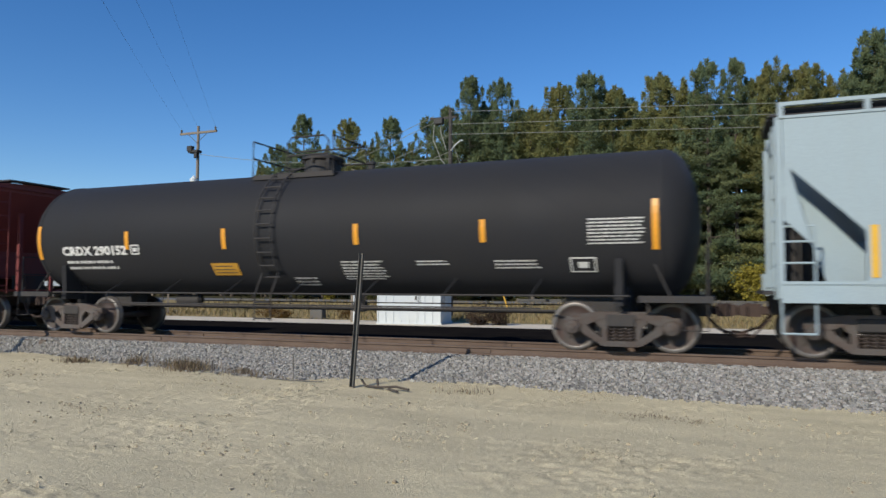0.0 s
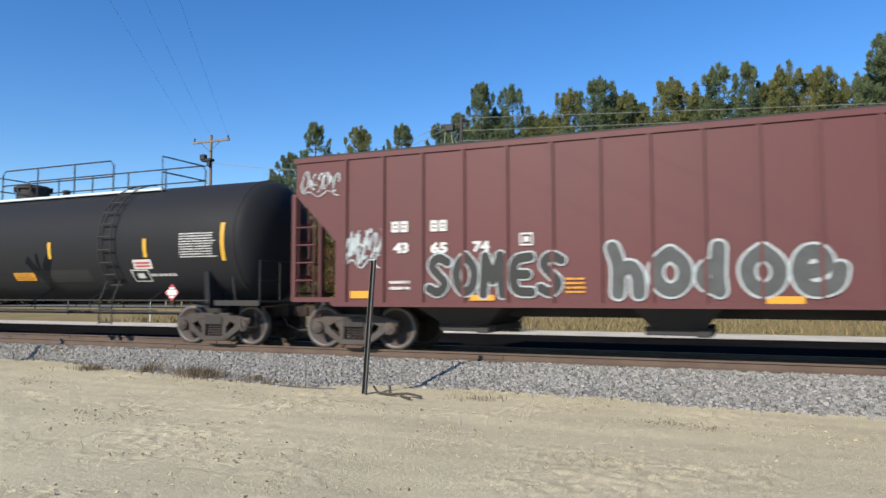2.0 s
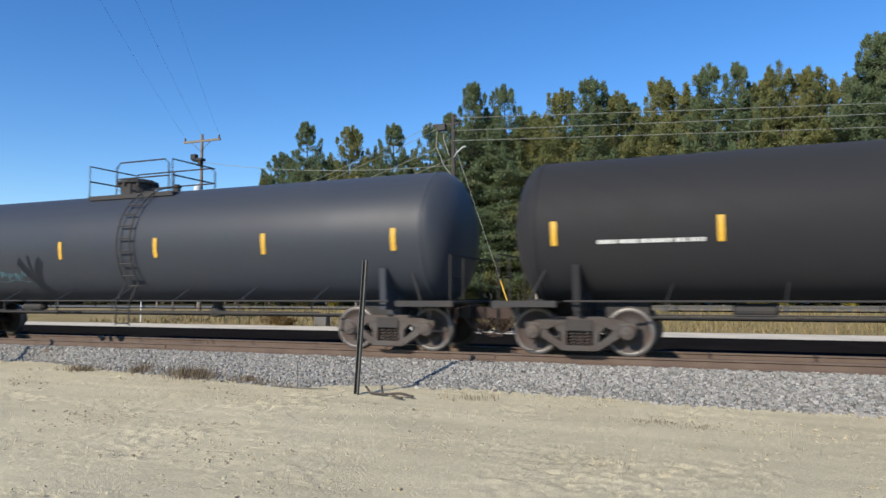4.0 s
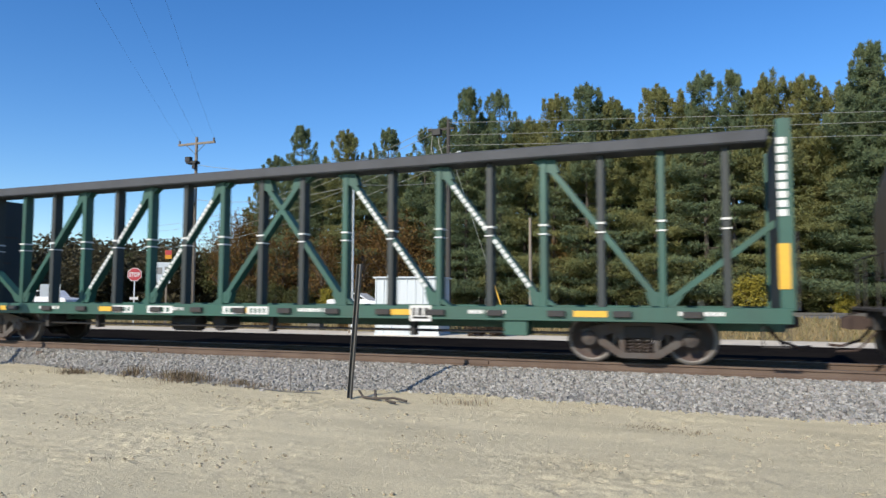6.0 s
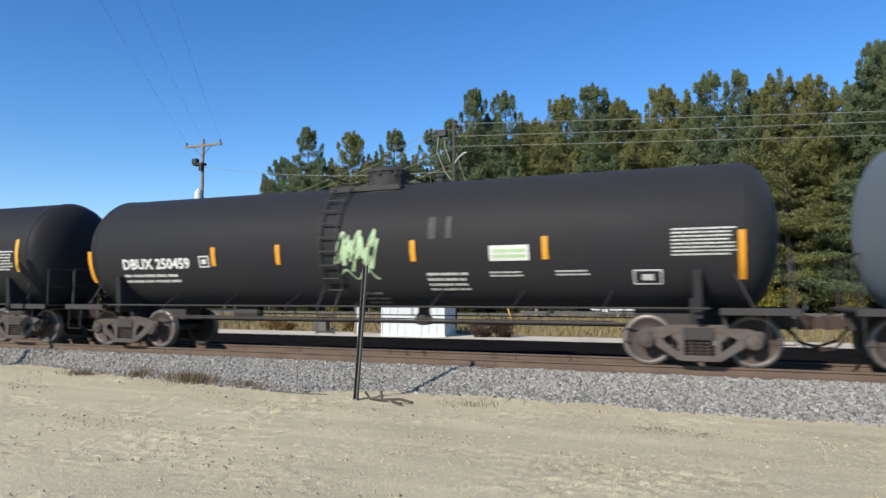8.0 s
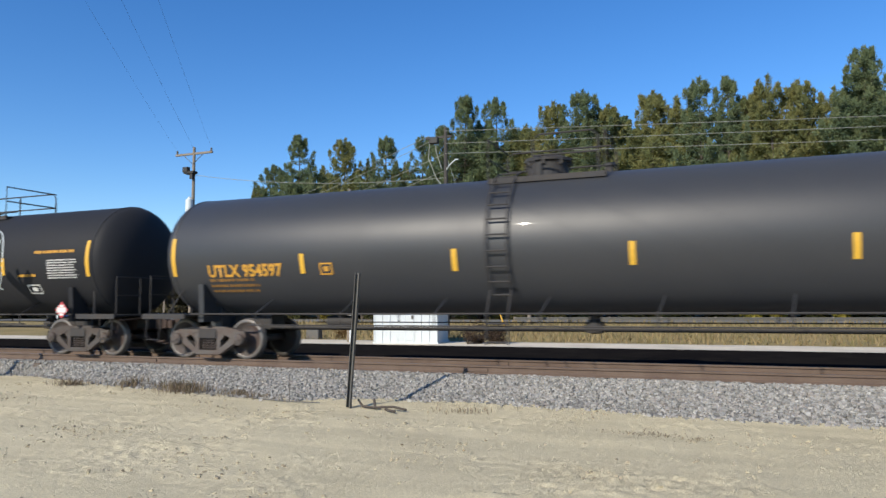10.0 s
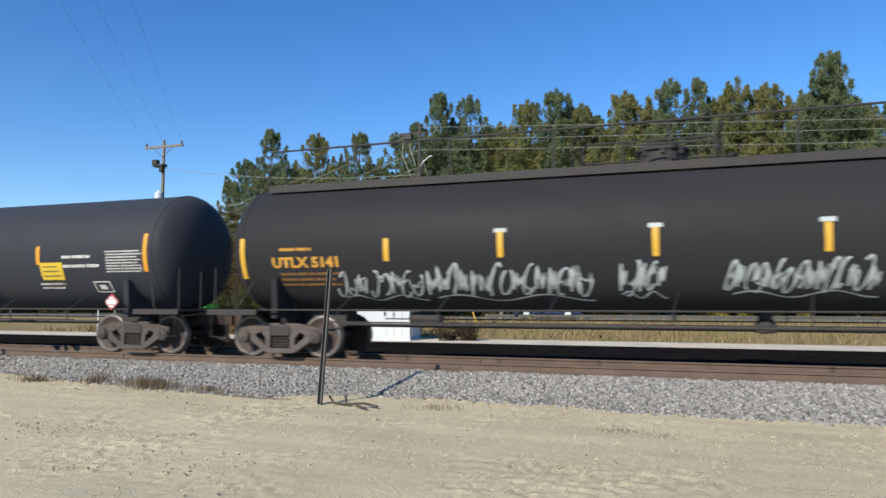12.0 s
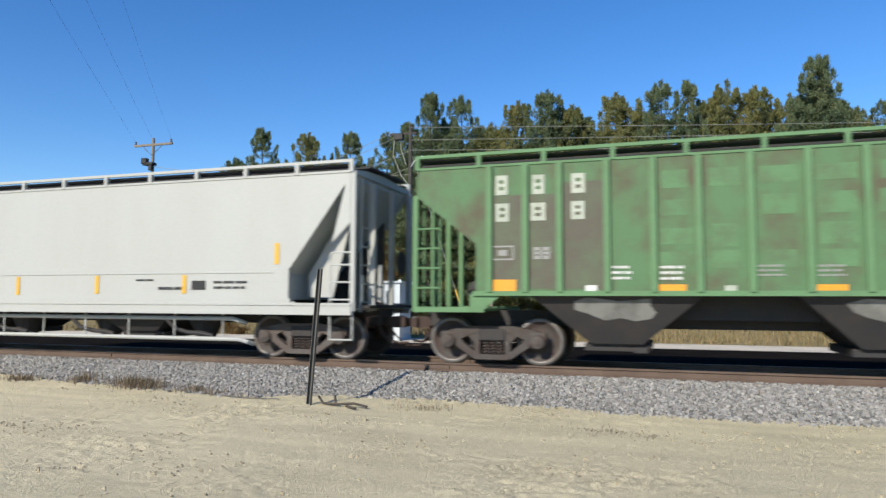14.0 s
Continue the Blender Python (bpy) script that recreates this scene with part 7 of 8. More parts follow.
    tag_letters(c, 1.46, 1.97, 1.92, 2.21, 4, 14, SPRAY_INK, sd)
    tag_letters(c, 2.31, 2.94, 1.95, 2.26, 5, 15, SPRAY_INK, sd)
    tag_letters(c, 3.07, 3.72, 1.96, 2.26, 5, 16, SPRAY_INK, sd)
    tag_letters(c, 3.86, 4.44, 1.98, 2.27, 5, 17, SPRAY_INK, sd)
    tag_letters(c, 4.65, 5.22, 1.99, 2.27, 5, 18, SPRAY_INK, sd)
    tag_letters(c, -3.56, -3.23, 1.56, 1.81, 2, 19, SPRAY_INK, sd)
    placard(c, w, sd, -6.51, 1.6, -6.06, 1.88, YELLOW_INK)
    placard(c, w, sd, -4.28, 1.47, -3.77, 1.57, YELLOW_INK)
    placard(c, w, sd, 0.72, 1.48, 1.24, 1.59, YELLOW_INK)
    placard(c, w, sd, 3.92, 1.47, 4.42, 1.57, YELLOW_INK)
    placard(c, w, sd, 6.16, 1.59, 6.54, 1.81, YELLOW_INK)
    bars(c, 6.17, 1.88, 0.38, 1, WHITE_INK, w, sd, 0.050, 0.035)
    bars(c, -0.21, 2.08, 0.48, 6, WHITE_INK, w, sd, 0.064, 0.045)
    framed_box(c, 4.72, 1.64, 0.45, 0.35, WHITE_INK, w, sd)
    bars(c, -5.84, 1.87, 0.44, 2, WHITE_INK, w, sd, 0.085, 0.060)
    bars(c, -5.01, 1.88, 0.37, 3, WHITE_INK, w, sd, 0.093, 0.065)
    bars(c, 3.9, 1.8, 0.55, 2, WHITE_INK, w, sd, 0.056, 0.039)
    bars(c, 5.5, 2.1, 0.44, 2, WHITE_INK, w, sd, 0.048, 0.034)
    c, w, sd = DRESS['dark_red_hopper']
    slanted_mark(c, w, sd, 3.25, 2.36, 3.9, 2.74)
    slanted_mark(c, w, sd, 4.08, 2.38, 4.75, 2.73)
    slanted_mark(c, w, sd, 4.99, 2.37, 5.55, 2.72)
    slanted_mark(c, w, sd, 5.87, 2.39, 6.39, 2.7)
    bubble_letters(c, sd, "SOMES", -4.67, -1.86, 1.07, 2.03, BLACK_INK, 0.115)
    bubble_letters(c, sd, "hOLOe", -1.14, 2.49, 1.05, 2.05, SPRAY_FILL, 0.155)
    tag_letters(c, 3.14, 3.91, 1.49, 1.88, 4, 22, SPRAY_INK, sd)
    tag_letters(c, 3.15, 3.91, 1.13, 1.46, 4, 23, SPRAY_INK, sd)
    tag_letters(c, 4.14, 4.72, 1.36, 1.86, 4, 24, SPRAY_INK, sd)
    framed_box(c, 5.07, 1.27, 0.48, 0.31, WHITE_INK, w, sd)
    scrawl(c, 5.07, 5.58, 1.64, 1.98, GREY_INK, w, sd, 25, 3, 0.034)
    scrawl(c, 5.9, 6.41, 1.63, 2.02, GREY_INK, w, sd, 26, 3, 0.039)
    placard(c, w, sd, 5.98, 1.35, 6.35, 1.59, WHITE_INK)
    placard(c, w, sd, 5.92, 1.04, 6.41, 1.17, ORANGE_TAPE)
    placard(c, w, sd, 4.15, 1.02, 4.65, 1.17, ORANGE_TAPE)
    placard(c, w, sd, 1.44, 1.0, 2.0, 1.14, ORANGE_TAPE)
    block_marks(c, w, sd, -5.42, 2.43, -5.02, 2.65, 2, WHITE_INK)
    block_marks(c, w, sd, -4.56, 2.42, -4.18, 2.64, 2, WHITE_INK)
    lettering(c, '43', 0.200, -5.38, 2.02, WHITE_INK, w, sd, width=0.34)
    lettering(c, '65', 0.200, -4.56, 2.0, WHITE_INK, w, sd, width=0.36)
    lettering(c, '74', 0.190, -3.67, 2.01, WHITE_INK, w, sd, width=0.34)
    framed_box(c, -2.73, 2.09, 0.25, 0.24, WHITE_INK, w, sd)
    scrawl(c, -7.58, -6.67, 3.34, 3.81, SPRAY_INK, w, sd, 27, 4, 0.047)
    scrawl(c, -6.49, -5.69, 1.83, 2.57, SPRAY_INK, w, sd, 28, 4, 0.074)
    placard(c, w, sd, -6.37, 1.1, -5.91, 1.25, ORANGE_TAPE)
    bars(c, -1.88, 1.48, 0.41, 4, ORANGE_TAPE, w, sd, 0.048, 0.033)
    placard(c, w, sd, -3.73, 1.06, -3.24, 1.17, ORANGE_TAPE)
    bars(c, -5.46, 1.45, 0.48, 2, WHITE_INK, w, sd, 0.070, 0.049)
    c, w, sd = DRESS['green_hopper']
    block_marks(c, w, sd, -6.48, 3.21, -6.2, 3.58, 1, LETTER_CREAM)
    block_marks(c, w, sd, -5.79, 3.2, -5.51, 3.56, 1, LETTER_CREAM)
    block_marks(c, w, sd, -5.07, 3.19, -4.77, 3.55, 1, LETTER_CREAM)
    block_marks(c, w, sd, -6.48, 2.71, -6.17, 3.05, 1, LETTER_CREAM)
    block_marks(c, w, sd, -5.82, 2.71, -5.48, 3.04, 1, LETTER_CREAM)
    block_marks(c, w, sd, -5.08, 2.71, -4.78, 3.04, 1, LETTER_CREAM)
    block_marks(c, w, sd, -5.77, 2.0, -5.44, 2.22, 2, GREY_INK)
    framed_box(c, -6.56, 1.99, 0.42, 0.27, GREY_INK, w, sd)
    placard(c, w, sd, -6.54, 1.4, -6.1, 1.63, ORANGE_TAPE)
    placard(c, w, sd, -3.58, 1.4, -3.14, 1.53, ORANGE_TAPE)
    placard(c, w, sd, -1.15, 1.4, -0.7, 1.52, ORANGE_TAPE)
    placard(c, w, sd, -4.84, 1.41, -4.64, 1.52, WHITE_INK)
    placard(c, w, sd, -2.53, 1.41, -2.34, 1.51, LETTER_CREAM)
    bars(c, -4.37, 1.86, 0.36, 3, WHITE_INK, w, sd, 0.057, 0.040)
    bars(c, -3.56, 1.85, 0.43, 3, WHITE_INK, w, sd, 0.057, 0.040)
    bars(c, -2.08, 1.85, 0.51, 3, GREY_INK, w, sd, 0.045, 0.032)
    bars(c, -1.12, 1.84, 0.42, 3, GREY_INK, w, sd, 0.045, 0.032)
    placard(c, w, sd, 1.57, 1.4, 2.03, 1.52, ORANGE_TAPE)
    placard(c, w, sd, 3.93, 1.39, 4.39, 1.52, ORANGE_TAPE)
    placard(c, w, sd, 6.12, 1.4, 6.55, 1.65, ORANGE_TAPE)
    placard(c, w, sd, 4.62, 1.4, 4.85, 1.52, WHITE_INK)
    paint_patch(c, w, sd, 1.63, 1.64, 1.99, 1.95, DULL_INK)
    bars(c, 3.9, 1.78, 0.46, 3, GREY_INK, w, sd, 0.052, 0.037)
    c, w, sd = DRESS['white_hopper']
    stripe(c, w, sd, 6.41, 1.98, 2.42)
    stripe(c, w, sd, 6.47, 1.49, 1.78)
    stripe(c, w, sd, 4.12, 1.37, 1.77)
    stripe(c, w, sd, 1.73, 1.37, 1.78)
    stripe(c, w, sd, -0.65, 1.34, 1.77)
    bars(c, 4.88, 1.64, 0.94, 2, DULL_INK, w, sd, 0.067, 0.047)
    paint_patch(c, w, sd, 4.31, 1.45, 4.67, 1.65, DULL_INK)
    bars(c, 3.44, 1.52, 0.68, 1, DULL_INK, w, sd, 0.100, 0.070)
    bars(c, 2.82, 1.69, 0.54, 1, DULL_INK, w, sd, 0.050, 0.035)
    c, w, sd = DRESS['pale_hopper']
    stripe(c, w, sd, -6.79, 1.36, 2.19)


dress_train()
emblem()
outlet_pipes()


# ---- beside the track ----
def build_trackside():
    # leaning steel post with a U section
    post = thing("sign_post", "bare leaning steel U-channel post at the ballast edge", "post", -5.79, 10.41, -0.5)
    bm = bmesh.new()
    for x0, x1, y0, y1 in ((-0.038, -0.030, -0.03, 0.03), (0.030, 0.038, -0.03, 0.03), (-0.030, 0.030, 0.022, 0.03)):
        vs = bmesh.ops.create_cube(bm, size=1, matrix=Matrix.Translation(((x0 + x1) / 2, (y0 + y1) / 2, 1.12)) @ Matrix.Diagonal((x1 - x0, y1 - y0, 2.28, 1)))
    for v in bm.verts:
        v.co.x += 0.073 * v.co.z
    part("channel", bm, POST_STEEL, post)
    stick = thing("fallen_branch", "dark dead branch lying at the foot of the post", "branch", 0, 0, 0)
    z = GROUND_Z + 0.03
    part("limb", pipes([[(-5.72, 10.62, z + 0.08), (-5.58, 10.5, z), (-5.3, 10.42, z), (-4.95, 10.4, z + 0.03), (-4.7, 10.34, z)], [(-5.3, 10.42, z), (-5.42, 10.62, z + 0.1)], [(-5.05, 10.3, z), (-4.8, 10.12, z)]], 0.022, 5), BARK, stick)
    rnd = random.Random(8)

    def tuft(seed, n, height, spread):
        r = random.Random(seed)
        bm = bmesh.new()
        for _ in range(n):
            a, l = r.uniform(0, 6.28), height * r.uniform(0.45, 1.1)
            x, y = r.gauss(0, spread), r.gauss(0, spread * 0.6)
            lean = r.uniform(0.1, 0.75)
            tip = Vector((x + math.cos(a) * l * lean, y + math.sin(a) * l * lean, l))
            w = Vector((-math.sin(a), math.cos(a), 0)) * 0.006
            b = Vector((x, y, -0.02))
            m = b.lerp(tip, 0.55) + Vector((0, 0, 0.06 * l))
            v = [bm.verts.new(p) for p in (b - w, b + w, m + w * 0.8, m - w * 0.8, tip)]
            bm.faces.new(v[:4])
            bm.faces.new((v[3], v[2], v[4]))
        t = thing("weed_tuft", "dry brown weed tuft at the ballast edge", "weed", group="weeds along the ballast")
        tagged(part("stalk_clump", bm, DRY_STALK, t), kind="stuff")
        return t
    kinds = [tuft(1, 80, 0.17, 0.20), tuft(2, 110, 0.24, 0.24), tuft(3, 60, 0.12, 0.24)]
    spots = [(-13.46, 11.4, 0), (-13.2, 11.45, 2), (-11.92, 11.69, 0), (-11.8, 11.7, 1), (-10.95, 11.62, 2), (-10.6, 11.5, 1), (-10.2, 11.35, 1), (-9.9, 11.2, 0), (-9.57, 11.14, 1),
             (-8.8, 11.09, 2), (-8.5, 11.0, 0), (-8.1, 10.9, 2), (-3.8, 10.66, 2)]
    for i, (x, y, k) in enumerate(spots):
        m = pose(x, y, max(ground_z(x, y), ballast_z(x, y)), 0, 0, 47 * i)
        if i < 3:
            kinds[k if i else 0].matrix_world = m if i == 0 else kinds[k].matrix_world
        copy_thing(kinds[k], m)
    for i, (x, y) in enumerate(((-1.14, 9.63), (-0.88, 9.58), (-0.62, 9.56), (-0.2, 9.5))):
        copy_thing(kinds[2], pose(x, y, ground_z(x, y), 0, 0, 80 * i)).scale = (1.0, 0.7, 0.25)
    kinds[0].matrix_world = pose(-13.3, 11.42, -0.5)
    kinds[1].matrix_world = pose(-10.05, 11.28, -0.5)
    kinds[2].matrix_world = pose(-7.8, 10.8, -0.5)
    wire = thing("fallen_wire", "thin wire lying in the gravel with a bent stake", "wire", 0, 0, 0)
    part("wire_run", pipes([[(-8.3, 10.75, GROUND_Z + 0.05), (-7.6, 10.6, GROUND_Z + 0.04), (-7.0, 10.5, GROUND_Z + 0.04), (-6.4, 10.5, GROUND_Z + 0.05)], [(-7.1, 10.62, GROUND_Z), (-7.1, 10.62, 0.0)]], 0.009, 4), POST_STEEL, wire)
    # warning signal just past the lot's edge; its shadow falls on the train
    sig = thing("crossing_signal", "railway crossing signal mast beside the track", "crossing signal", -17.6, 10.3, GROUND_Z)
    part("mast", lathe(bmesh.new(), [(0.17, 0), (0.17, 0.08), (0.065, 0.12), (0.06, 4.2)], 12, "Z"), GALVANISED, sig)
    part("light_arm", pipes([[(-0.55, 0, 2.7), (0.55, 0, 2.7)]], 0.04), GALVANISED, sig)
    for x in (-0.5, 0.5):
        part("signal_light", lathe(bmesh.new(), [(0.25, -0.02), (0.25, 0.02), (0.1, 0.1), (0.09, 0.2)], 18, "Y", (x, -0.05, 2.7)), BLACK_INK, sig)
    for a in (-1, 1):
        bm = bmesh.new()
        bmesh.ops.create_cube(bm, size=1, matrix=Matrix.Translation((0, -0.09 - 0.012 * a, 3.75)) @ Matrix.Rotation(a * math.pi / 4, 4, "Y") @ Matrix.Diagonal((1.22, 0.01, 0.22, 1)))
        part("crossbuck_board", bm, WHITE_INK, sig)


def build_far_side():
    # signal equipment house
    hut = thing("equipment_hut", "white ribbed sheet-metal equipment hut beside the tracks", "equipment hut", -12.4, 27.9, -0.40, 8)
    w, d, h = 1.40, 1.0, 2.50
    part("wall_shell", boxes((-w, w, -d, d, 0.06, h - 0.08)), GALVANISED, hut)
    part("base", boxes((-w - 0.04, w + 0.04, -d - 0.04, d + 0.04, 0, 0.08)), GALVANISED, hut)
    part("roof", boxes((-w - 0.1, w + 0.1, -d - 0.1, d + 0.1, h - 0.08, h), bevel=0.02), GALVANISED, hut)
    for k in range(9):
        x = -w + 0.02 + (2 * w - 0.04) * k / 8
        part("rib", boxes((x - 0.03, x + 0.03, -d - 0.03, -d, 0.08, h - 0.1), bevel=0.008), GALVANISED, hut)
    part("door", boxes((-0.45, 0.42, -d - 0.022, -d - 0.002, 0.15, h - 0.3), bevel=0.006), GALVANISED, hut)
    part("door_handle", boxes((0.28, 0.36, -d - 0.06, -d - 0.022, 1.05, 1.2)), POST_STEEL, hut)
    for x in (-1.15, 1.15):
        part("lifting_lug", boxes((x - 0.06, x + 0.06, -0.06, 0.06, h, h + 0.09)), GALVANISED, hut)

    def pole(x, y, z, height, r=0.15, label="weathered wooden utility pole", wood=POLE_WOOD):
        p = thing("utility_pole", label, "utility pole", x, y, z, group="poles along the road")
        part("shaft", lathe(bmesh.new(), [(r, 0), (r * 0.6, height)], 12, "Z"), wood, p)
        return p

    # pole with a long cross-arm, a switch and a transformer
    p = pole(-31.7, 36.0, -0.2, 11.95)
    part("cross_arm", boxes((-1.5, 1.5, -0.06, 0.06, 11.45, 11.58)), POLE_WOOD, p)
    part("arm_brace", pipes([[(-0.8, -0.07, 11.45), (0, -0.1, 10.8), (0.8, -0.07, 11.45)]], 0.02), POST_STEEL, p)
    for x in (-1.4, 0.0, 1.4):
        part("insulator", lathe(bmesh.new(), [(0.03, 11.58), (0.07, 11.62), (0.05, 11.7), (0.08, 11.74), (0.03, 11.82)], 10, "Z", (x, 0, 0)), POST_STEEL, p)
    part("cutout_switch", boxes((-0.55, 0.25, -0.35, 0.1, 10.15, 10.32), (-0.6, -0.2, -0.4, -0.1, 10.25, 10.6), (-0.1, 0.15, -0.3, -0.1, 9.8, 10.3), bevel=0.02), BLACK_INK, p)
    part("transformer", lathe(bmesh.new(), [(0.05, 7.55), (0.24, 7.6), (0.24, 8.4), (0.12, 8.5), (0.05, 8.62)], 16, "Z", (0, -0.34, 0)), GALVANISED, p)
    # dark pole in front of the pines, with a side arm and drop loops
    q = pole(-12.95, 33.6, -0.3, 10.9, 0.16, "dark utility pole before the pines", DARK_POLE_WOOD)
    part("cross_arm", boxes((-1.15, 0.35, -0.05, 0.05, 10.35, 10.47)), DARK_POLE_WOOD, q)
    part("junction_box", boxes((-0.85, -0.35, -0.3, 0.0, 10.05, 10.4), bevel=0.03), BLACK_INK, q)
    part("lamp_arm", pipes([[(0, 0, 8.6), (0.3, -0.3, 8.8), (0.75, -0.6, 9.0), (0.95, -0.75, 8.98)]], 0.035), GALVANISED, q)
    part("drop_loop", pipes([[(-0.9, 0, 10.3), (-0.95, -0.1, 9.3), (-0.5, -0.1, 8.2), (-0.1, -0.1, 7.7)], [(-0.6, 0, 10.3), (-0.5, -0.1, 9.6), (-0.2, -0.1, 8.7)]], 0.022), WIRE, q)
    # pale conduit pole by the hut, a short stub and a yellow-sleeved guy
    r = thing("conduit_pole", "pale grey conduit pole beside the hut", "utility pole", -15.4, 27.7, -0.4)
    part("shaft", lathe(bmesh.new(), [(0.10, 0), (0.075, 6.95)], 12, "Z"), POLE_WOOD, r)
    part("conduit", pipes([[(0.13, -0.1, 0), (0.13, -0.1, 6.5)]], 0.055, 8), GALVANISED, r)
    part("wire_loop", pipes([[(-0.05, -0.1, 5.2), (-0.4, -0.1, 5.5), (-0.35, -0.1, 6.2), (0, -0.1, 6.6)]], 0.02), WIRE, r)
    s = thing("stub_pole", "tan wooden stub pole at the edge of the woods", "utility pole", -11.22, 44.0, 0.0)
    part("shaft", lathe(bmesh.new(), [(0.13, 0), (0.10, 6.45)], 10, "Z"), POLE_WOOD, s)
    g = thing("guy_wire", "guy wire with a yellow plastic sleeve", "guy wire", 0, 0, 0)
    part("strand", pipes([[(-12.9, 33.6, 9.0), (-9.6, 33.2, -0.25)]], 0.012, 4), WIRE, g)
    part("sleeve", pipes([[(-10.35, 33.29, 1.85), (-9.65, 33.2, -0.1)]], 0.04, 6), YELLOW_TAPE, g)
    # lines that hang between the poles and on towards the right
    spans = [((-12.9, 33.5, 10.40), (26, 45.5, 10.96)), ((-12.9, 33.5, 9.73), (26, 45.5, 10.55)), ((-12.9, 33.5, 9.19), (26, 45.5, 9.75)),
             ((-13.9, 33.6, 10.25), (-62, 63, 9.6)), ((-13.4, 33.6, 10.1), (-62, 63, 8.9)), ((-12.9, 33.5, 9.2), (-62, 63, 8.0)), ((-12.9, 33.5, 8.3), (-62, 63, 7.0)), ((-12.9, 33.5, 7.9), (-31.7, 36.0, 9.9)),
             ((-15.4, 27.7, 6.4), (-12.9, 33.5, 7.3)), ((-15.4, 27.7, 6.3), (-31.7, 36.0, 7.6))]
    for a, b in spans:
        w = thing("power_line", "thin pale power line hanging between poles", "power line", group="overhead lines")
        sag = (0.022 if b[0] < 0 else 0.002) * math.dist(a, b)
        pts = [Vector(a).lerp(Vector(b), k / 14) - Vector((0, 0, sag * 4 * (k / 14) * (1 - k / 14))) for k in range(15)]
        part("strand", pipes([pts], 0.015, 4), WIRE, w)
    for dx in (-1.4, 0.0, 1.4):
        w = thing("power_line", "thin dark power line passing overhead", "power line", group="overhead lines")
        a, b = Vector((-31.7 + dx, 36.0, 11.6)), Vector((8.0 + dx, -18.6, 11.4))
        part("strand", pipes([[a.lerp(b, k / 12) - Vector((0, 0, 2.4 * (k / 12) * (1 - k / 12))) for k in range(13)]], 0.0035, 4), DARK_WIRE, w)

    # signs by the crossing road
    st = thing("stop_sign", "red octagonal stop sign on a thin post", "stop sign", -30.55, 30.0, -0.4, 35)
    bm = prism(bmesh.new(), [(0.40 * math.cos(a), 2.87 + 0.40 * math.sin(a)) for a in (math.pi / 8 + math.pi / 4 * k for k in range(8))], -0.012, 0.012)
    bmesh.ops.recalc_face_normals(bm, faces=bm.faces)
    part("sign_rim", bm, WHITE_INK, st)
    bm = prism(bmesh.new(), [(0.365 * math.cos(a), 2.87 + 0.365 * math.sin(a)) for a in (math.pi / 8 + math.pi / 4 * k for k in range(8))], -0.018, -0.012)
    bmesh.ops.recalc_face_normals(bm, faces=bm.faces)
    part("sign_face", bm, RED_INK, st)
    lettering(st, "STOP", 0.25, -0.29, 2.75, WHITE_INK, None, -0.012, width=0.58)
    part("plate", boxes((-0.22, 0.22, -0.012, 0.0, 1.45, 1.6)), WHITE_INK, st)
    part("post", boxes((-0.03, 0.03, 0.012, 0.05, 0, 3.1)), GALVANISED, st)
    rs = thing("route_sign", "white route sign board with an orange panel above", "road sign", -29.75, 31.0, -0.35, 38)
    part("board", boxes((-0.62, 0.62, -0.02, 0.0, 2.35, 3.55)), GALVANISED, rs)
    for x0, x1, z0, z1 in ((-0.5, -0.2, 3.1, 3.3), (-0.12, 0.18, 2.85, 3.25), (0.3, 0.5, 3.1, 3.3), (-0.5, -0.2, 2.55, 2.75), (0.25, 0.5, 2.55, 2.75)):
        part("small_print", boxes((x0, x1, -0.026, -0.02, z0, z1)), GREY_INK, rs)
    part("orange_panel", boxes((0.3, 0.66, -0.02, 0.0, 3.75, 4.25)), ORANGE_TAPE, rs)
    part("orange_face", boxes((0.31, 0.65, -0.026, -0.02, 3.98, 4.24)), RED_INK, rs)
    for x in (-0.45, 0.4):
        part("post", boxes((x - 0.05, x + 0.05, 0, 0.08, 0, 3.5)), POLE_WOOD, rs)
    ws = thing("white_sign", "small plain white sign on a post", "road sign", -44.5, 36.0, -0.3, 45)
    part("board", boxes((-0.65, 0.65, -0.02, 0.0, 1.5, 2.4)), GALVANISED, ws)
    part("post", boxes((-0.05, 0.05, 0, 0.08, 0, 2.3)), POST_STEEL, ws)
    # clutter along the access road
    for x, y, k in ((-9.3, 27.6, 1.15), (-8.6, 27.9, 1.0), (-20.5, 29.5, 0.8), (-22.0, 30.5, 0.9), (-17.6, 31.0, 0.7)):
        b = leafy(int(40 + x), RUST_LEAVES if x > -10 else ORANGE_LEAVES, 0.75, 0.75, "low dark brown brush beside the access road", "brush_clump", "shrub", 0.045, 0.05, 150)
        b.matrix_world = pose(x, y, -0.42) @ Matrix.Diagonal((k, k, k, 1))
    tank = thing("utility_pedestal", "small grey utility pedestal in the grass", "utility box", -18.4, 29.6, -0.42)
    part("cabinet", boxes((-0.35, 0.35, -0.2, 0.2, 0, 0.5), bevel=0.03), POST_STEEL, tank)
    rail = thing("guard_rail", "galvanised roadside guard rail on short posts", "guard rail", 0, 43.2, 0.02)
    part("beam", boxes((-12, 60, -0.05, 0.0, 0.25, 0.42), (-12, 60, -0.08, -0.05, 0.28, 0.33), (-12, 60, -0.08, -0.05, 0.36, 0.40)), POST_STEEL, rail)
    for k in range(24):
        part("post", boxes((-12 + 3 * k - 0.06, -12 + 3 * k + 0.06, 0, 0.12, -0.05, 0.45)), POLE_WOOD, rail)
